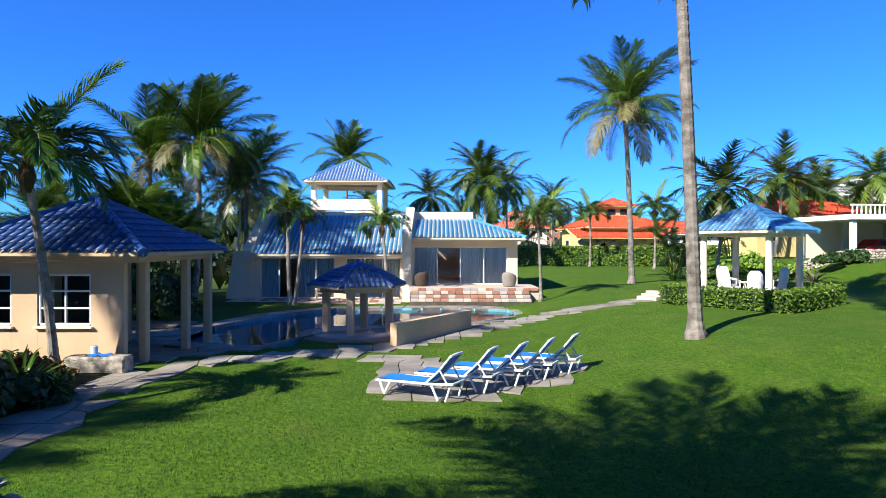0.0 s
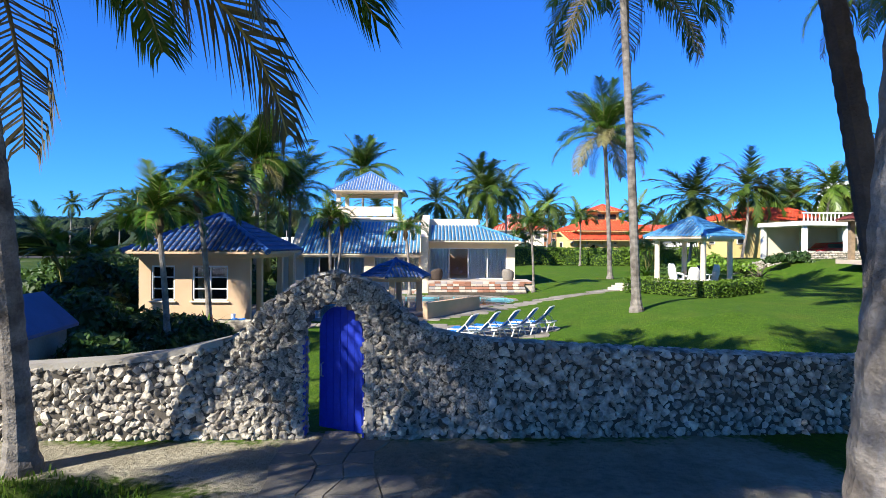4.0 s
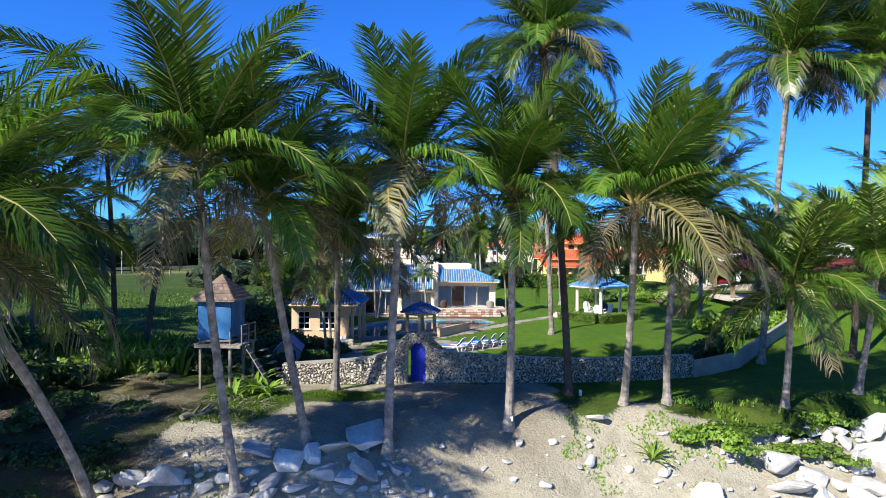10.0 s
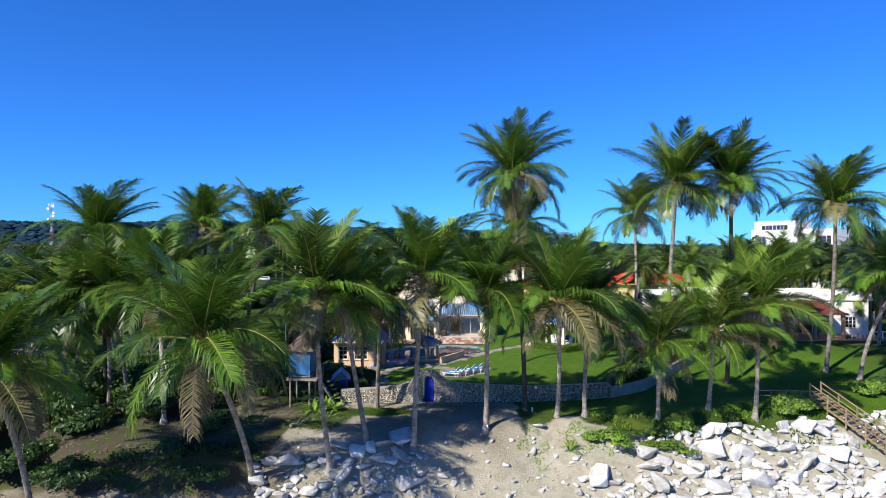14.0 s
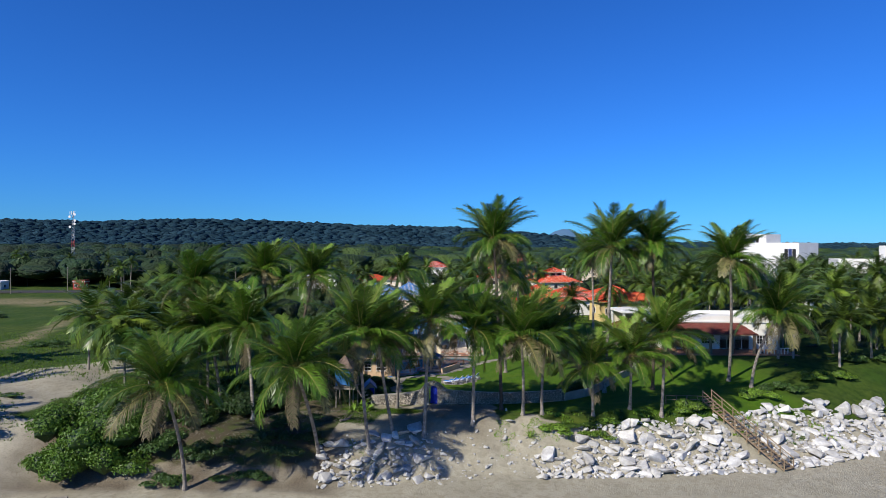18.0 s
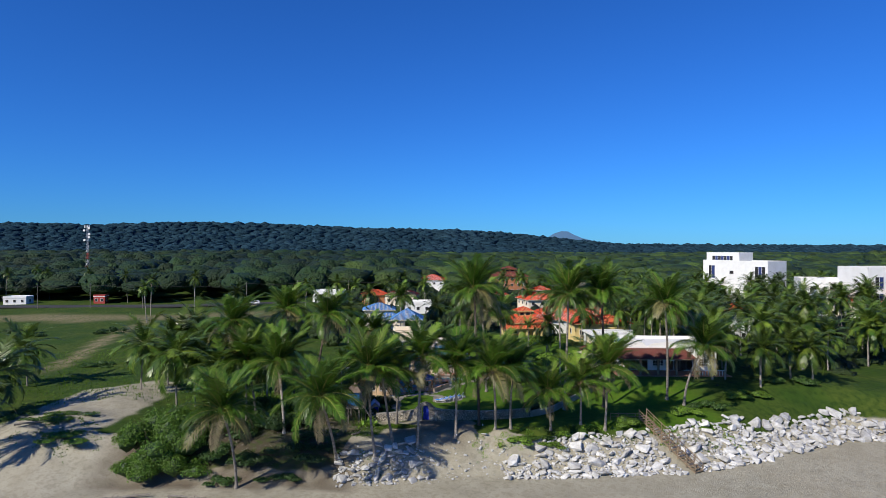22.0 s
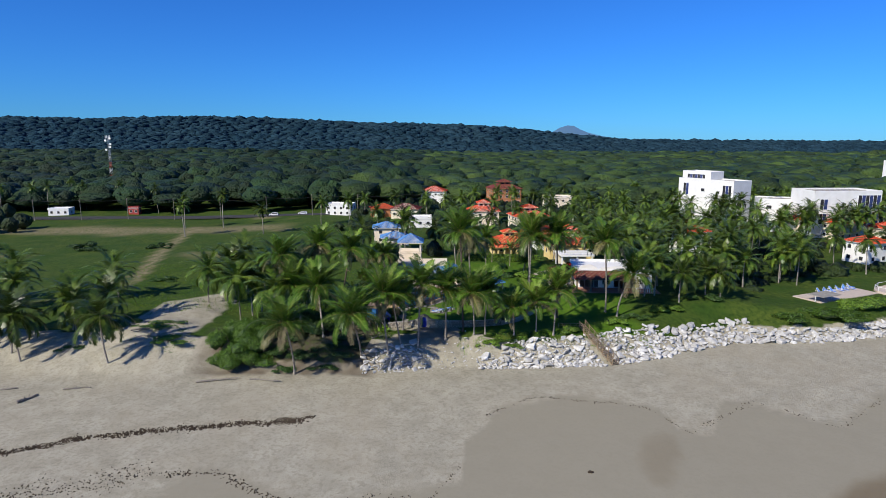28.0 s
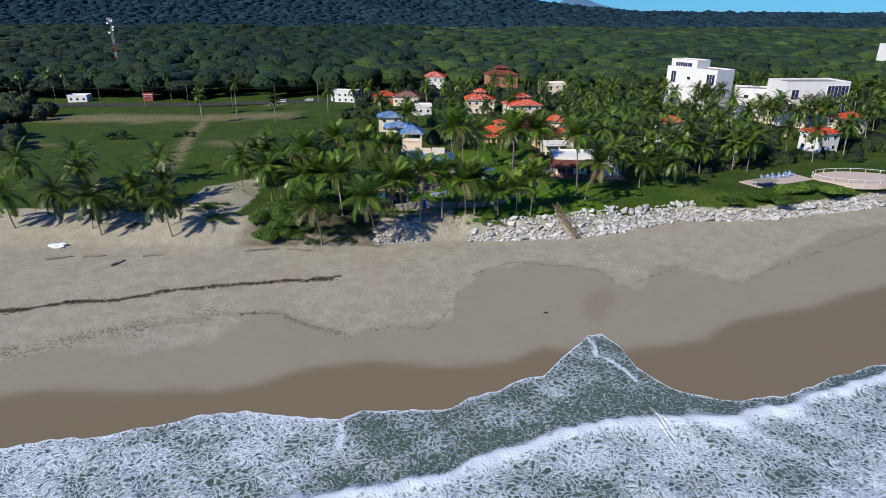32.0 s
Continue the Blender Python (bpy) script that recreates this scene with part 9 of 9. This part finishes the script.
for group, rows in (("palms of the western dune", WEST), ("palms along the road", FIELD), ("palms of the settlement", MIDDLE), ("palms of the eastern gardens", EAST)):
    for x, y, zc in rows:
        k += 1
        far_palm(x, y, zc + 0.6, (1.4 if group == "palms of the western dune" else 1.12) if group != "palms along the road" else 0.9, k, group, "coconut palm " + {"palms of the western dune": "on the western dune", "palms along the road": "beside the coast road", "palms of the settlement": "among the red-roofed houses", "palms of the eastern gardens": "in the eastern gardens"}[group])
# the dense grove between field and garden
rnd = random.Random(8)
n = 0
while n < 4:
    x, y = rnd.uniform(-50, -29), rnd.uniform(-5, 30)
    if x > -0.76 * (y + 15) - 1.5 or x < -46 and y > 8 or (x + 55) ** 2 / 90 + (y - 10) ** 2 / 300 < 1:
        continue
    n += 1
    far_palm(x, y, rnd.uniform(7.5, 11.5), rnd.uniform(0.95, 1.2), 400 + n, "palms of the western dune", "coconut palm in the grove west of the garden")
rnd = random.Random(6)
for i in range(24):
    x, y = rnd.uniform(46, 150), rnd.uniform(24, 110)
    if y < 0.5 * (x - 46) + 22:
        continue
    far_palm(x, y, rnd.uniform(8, 12), rnd.uniform(1.05, 1.35), 500 + i, "palms of the eastern gardens", "coconut palm in the eastern gardens")
rnd = random.Random(5)
def palm_mass(name, spots, label, seed):
    """Far palms too many to count, as one mesh."""
    rng = np.random.default_rng(seed)
    heads = []
    for me in FAR_CROWN:
        co = np.empty(len(me.vertices) * 3)
        me.vertices.foreach_get("co", co)
        heads.append((co.reshape(-1, 3), [tuple(p.vertices) for p in me.polygons]))
    s, tr = Shape(), Shape()
    for x, y, zc, size in spots:
        v, f = heads[int(rng.integers(6))]
        a = rng.uniform(0, 6.28)
        c, d = math.cos(a) * size, math.sin(a) * size
        s.add(np.stack([v[:, 0] * c - v[:, 1] * d + x, v[:, 0] * d + v[:, 1] * c + y, v[:, 2] * size + zc], 1).tolist(), f)
        tr.tube([(x, y, land1(x, y) - 0.2), (x + 0.3 * math.sin(a), y, zc * 0.6), (x, y, zc + 0.1)], [0.2, 0.16, 0.14], 5, False)
    tagged(new(name + "_stems", raw(name + "_stems", tr.v, tr.f, BARK)), "bare stems of " + label, "palm stems", kind="stuff")
    return tagged(new(name, raw(name, s.v, s.f, FAR_FROND)), label, "palm trees", kind="stuff")


HOUSES = ((22, 78, 11), (18, 150, 10), (37, 139, 10), (40, 102, 12), (33, 90, 11), (86, 86, 15), (-17, 178, 9), (-9, 148, 7), (-20, 108, 7), (-15, 92, 7), (129, 160, 24), (153, 122, 22), (145, 130, 13), (63, 213, 9), (131, 68, 8), (126, 182, 6), (78, 72, 7), (143, 120, 9), (144, 136, 9), (152, 108, 9), (160, 95, 10), (43, 34, 13), (40, 68, 9), (36, 237, 12))
crowd = []
while len(crowd) < 56:
    x, y = rnd.uniform(-38, 230), rnd.uniform(52, 200)
    if x < 58 and y < 175 or any(abs(x - a) < r and abs(y - b) < r for a, b, r in HOUSES) or y < 0.5 * (x - 46) + 22:
        continue
    crowd.append((x, y, rnd.uniform(7.5, 12.5), rnd.uniform(0.9, 1.2)))
for _ in range(20):
    x = rnd.uniform(44, 108)
    y = 0.5 * (x - 46) + 14 + rnd.uniform(0, 34)
    if (x - 51) ** 2 + (y - 46) ** 2 < 160 or abs(x - 97) < 12 and abs(y - 30) < 9:
        continue
    crowd.append((x, y, rnd.uniform(7.0, 12.0), rnd.uniform(0.95, 1.25)))
palm_mass("palm_grove", crowd, "dense coconut palms between the red-roofed houses", 4)
for i in range(60):
    x, y = rnd.uniform(-40, 240), rnd.uniform(60, 250)
    if x < 60 and y < 120:
        continue
    far_palm(x, y, rnd.uniform(8.5, 12), 1.1, 200 + i, "palms of the settlement", "coconut palm among the red-roofed houses")


# ---- woods ----
def woods(name, spots, label, seed, mat=WOODS, cards=16, card=1.2, fine=2):
    """Many trees joined: an uneven heart and leaf sprays for each crown."""
    rng = np.random.default_rng(seed)
    hearts, hf = [], None
    for q in range(4):
        bm = bmesh.new()
        bmesh.ops.create_icosphere(bm, subdivisions=fine, radius=0.5)
        for v in bm.verts:
            v.co *= 1 + 0.5 * noise.noise(v.co * 4.2 + Vector((q * 5.1, 0, seed))) + 0.25 * noise.noise(v.co * 9 + Vector((0, q * 3.3, seed)))
        hearts.append(np.array([tuple(v.co) for v in bm.verts]))
        hf = np.array([[v.index for v in f.verts] for f in bm.faces])
        bm.free()
    clouds = []
    for q in range(4):
        lob = [((0, 0, 0), (0.5, 0.5, 0.42))] + [((0.3 * math.cos(a + q), 0.3 * math.sin(a + q), 0.12 * math.sin(a * 2 + q)), (0.27, 0.27, 0.24)) for a in (0, 1.3, 2.5, 3.8, 5.0)]
        clouds.append(leaf_cloud(lob, cards, 0.13 * card, 70 + q + seed, 0.35, 1.3)[0])
    vs, f3, f4, k = [], [], [], 0
    for x, y, z, w, h in spots:
        q = int(rng.integers(4))
        a = rng.uniform(0, 6.28)
        rot = np.array([[math.cos(a), -math.sin(a), 0], [math.sin(a), math.cos(a), 0], [0, 0, 1]])
        sc = np.array([w, w, h])
        off = np.array([x, y, z])
        v = (hearts[q] @ rot.T) * sc * 0.94 + off
        vs.append(v)
        f3.append(hf + k)
        k += len(v)
        v = (clouds[q] @ rot.T) * sc + off
        vs.append(v)
        f4.append(np.arange(len(v)).reshape(-1, 4) + k)
        k += len(v)
    v = np.concatenate(vs)
    me = raw(name, v.tolist(), np.concatenate(f3).tolist() + np.concatenate(f4).tolist(), mat)
    n3 = sum(len(f) for f in f3)
    me.polygons.foreach_set("use_smooth", [True] * n3 + [False] * (len(me.polygons) - n3))
    return tagged(new(name, me), label, "trees", kind="stuff")


rng = np.random.default_rng(9)
spots = []
y = 205.0
while y < 1260:
    dist = y + 140
    step = 7.0 + dist * 0.0125
    half = dist * 0.86 + 40
    for x in np.arange(-half, half, step):
        xx, yy = x + rng.uniform(-0.8, 0.8) * step, y + rng.uniform(-1.2, 1.2) * step
        near_edge = 198 + np.interp(xx, [-300, -60, 20, 90, 300], [0, 6, 62, 40, 60]) + 8 * float(wobble(xx, yy, 0.05, 3))
        if yy < near_edge:
            continue
        if abs(xx - 36) < 16 and abs(yy - 237) < 16 or abs(xx + 4) < 14 and abs(yy - 250) < 14 or abs(xx - 63) < 14 and abs(yy - 213) < 14 or abs(xx - 346) < 30 and yy < 360 and yy > 280:
            continue
        clear = abs(yy - np.interp(xx, [-900, -555, -455, -95, 400], [700, 790, 1040, 1130, 1160])) < 45
        if clear and rng.random() < 0.9:
            continue
        hh = rng.uniform(9, 14) * (1 + 0.25 * float(wobble(xx, yy, 0.02, 5))) * (1.2 if xx < 10 else 1.0)
        spots.append((xx, yy, hh * 0.56, step * rng.uniform(0.7, 2.3), hh * rng.uniform(0.6, 1.0)))
    y += step
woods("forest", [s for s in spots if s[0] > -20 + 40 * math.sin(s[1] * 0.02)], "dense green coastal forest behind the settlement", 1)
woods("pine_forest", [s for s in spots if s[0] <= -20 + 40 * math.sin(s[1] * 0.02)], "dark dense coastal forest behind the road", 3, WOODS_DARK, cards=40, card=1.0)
spots = []
for _ in range(420):
    x, y = rng.uniform(-330, -132), rng.uniform(20, 190)
    if x > -140 - 0.45 * (y - 40) + 12 * math.sin(y * 0.1):
        continue
    spots.append((x, y, 1.8, rng.uniform(6, 11), rng.uniform(4, 9)))
for _ in range(1300):
    x, y = rng.uniform(-45, 260), rng.uniform(50, 240)
    bad = y < 70 and x < 40 or any(abs(x - a) < r and abs(y - b) < r for a, b, r in ((22, 74, 15), (40, 66, 15), (43, 34, 16), (18, 150, 11), (37, 139, 11), (40, 102, 13), (33, 90, 12), (86, 90, 9), (-17, 178, 10), (-9, 148, 8), (-20, 108, 8), (-15, 92, 8), (129, 160, 26), (153, 122, 24), (145, 130, 14), (63, 213, 10), (131, 68, 8), (126, 182, 7), (78, 72, 8)))
    if bad:
        continue
    if x < 60 and y < 170 and rng.random() < 0.55:
        continue
    spots.append((x, y, 1.2, rng.uniform(3, 7), rng.uniform(3, 8)))
for _ in range(150):
    x = rng.uniform(44, 118)
    y = 0.5 * (x - 46) + 16 + rng.uniform(0, 40)
    if (x - 51) ** 2 + (y - 46) ** 2 < 130 or abs(x - 97) < 13 and abs(y - 30) < 9:
        continue
    spots.append((x, y, 0.6, rng.uniform(2, 5), rng.uniform(1.5, 4)))
woods("grove", spots, "garden trees and thickets among the houses", 2, cards=34)

# ---- hills on the horizon ----
def hill_height(gx, gy):
    dirx = gx / (gy + 110)
    crest = np.interp(dirx, [-1.2, -0.75, -0.6, -0.4, -0.2, 0.02, 0.12, 0.2, 0.3, 0.6, 1.2], [150, 152, 150, 140, 128, 108, 82, 52, 22, 16, 14])
    shape = smoothstep(1250, 3600, gy) ** 1.4
    rough = 1 + 0.10 * wobble(gx, gy, 0.004, 2) + 0.05 * wobble(gx, gy, 0.011, 5)
    return crest * shape * rough


def hill_sheet():
    xs = np.linspace(-4300, 4300, 330)
    ys = np.linspace(1180, 4450, 110)
    gx, gy = np.meshgrid(xs, ys)
    z = hill_height(gx, gy) + 2.0 * np.abs(wobble(gx, gy, 0.05, 7))
    nx, ny = len(xs), len(ys)
    v = np.stack([gx.ravel(), gy.ravel(), z.ravel()], 1)
    i = np.arange((ny - 1) * nx).reshape(ny - 1, nx)[:, :-1].ravel()
    f = np.stack([i, i + 1, i + nx + 1, i + nx], 1)
    return raw("hills", v.tolist(), f.tolist(), HAZY_HILL)


# distance haze is painted into both colours as a blue tint
HAZY_HILL = material("hazy_wooded_hill", (0.010, 0.028, 0.046), (0.026, 0.050, 0.068), 0.03, 1.0, 1.0, 0.06, fine=0.75, spec=0.0, deep=9.0)
HAZY_HILL_TREE = material("hazy_hill_tree", (0.014, 0.036, 0.053), (0.024, 0.052, 0.070), 0.006, 1.0, 1.0, 0.14, fine=0.55, spec=0.0, island=0.3, deep=8.0)
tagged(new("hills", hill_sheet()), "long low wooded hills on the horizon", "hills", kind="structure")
spots = []
y = 1190.0
while y < 3900:
    step = 22 + (y - 1190) * 0.011
    half = (y + 140) * 0.80
    for x in np.arange(-half, half, step):
        xx, yy = x + rng.uniform(-0.6, 0.6) * step, y + rng.uniform(-0.9, 0.9) * step
        w = step * rng.uniform(0.8, 1.6)
        spots.append((xx, yy, float(hill_height(xx, yy)) + 1.5, w, w * rng.uniform(0.42, 0.66)))
    y += step * 1.25
woods("hill_woods", spots, "tree crowns covering the distant hills, painted blue-green for haze", 5, HAZY_HILL_TREE, cards=4, card=1.3, fine=1)
# the pale blue is haze put into the mountain's colour
PEAK = material("hazy_mountain", (0.10, 0.20, 0.34), (0.12, 0.23, 0.37), 0.004, 1.0)
pk = Shape()
line = [(620, 0), (760, 22), (850, 52), (900, 74), (960, 88), (1010, 86), (1060, 66), (1120, 48), (1220, 30), (1400, 10), (1500, 0)]
pk.add([(a, 4700, -5) for a, b in line] + [(a, 4700, b * 1.35 + 22) for a, b in line] + [(a, 4790, -5) for a, b in line], [(i, i + 1, 12 + i, 11 + i) for i in range(10)] + [(11 + i, 12 + i, 23 + i, 22 + i) for i in range(10)])
tagged(pk.part("mountain", PEAK), "pale blue distant mountain", "mountain", kind="structure")
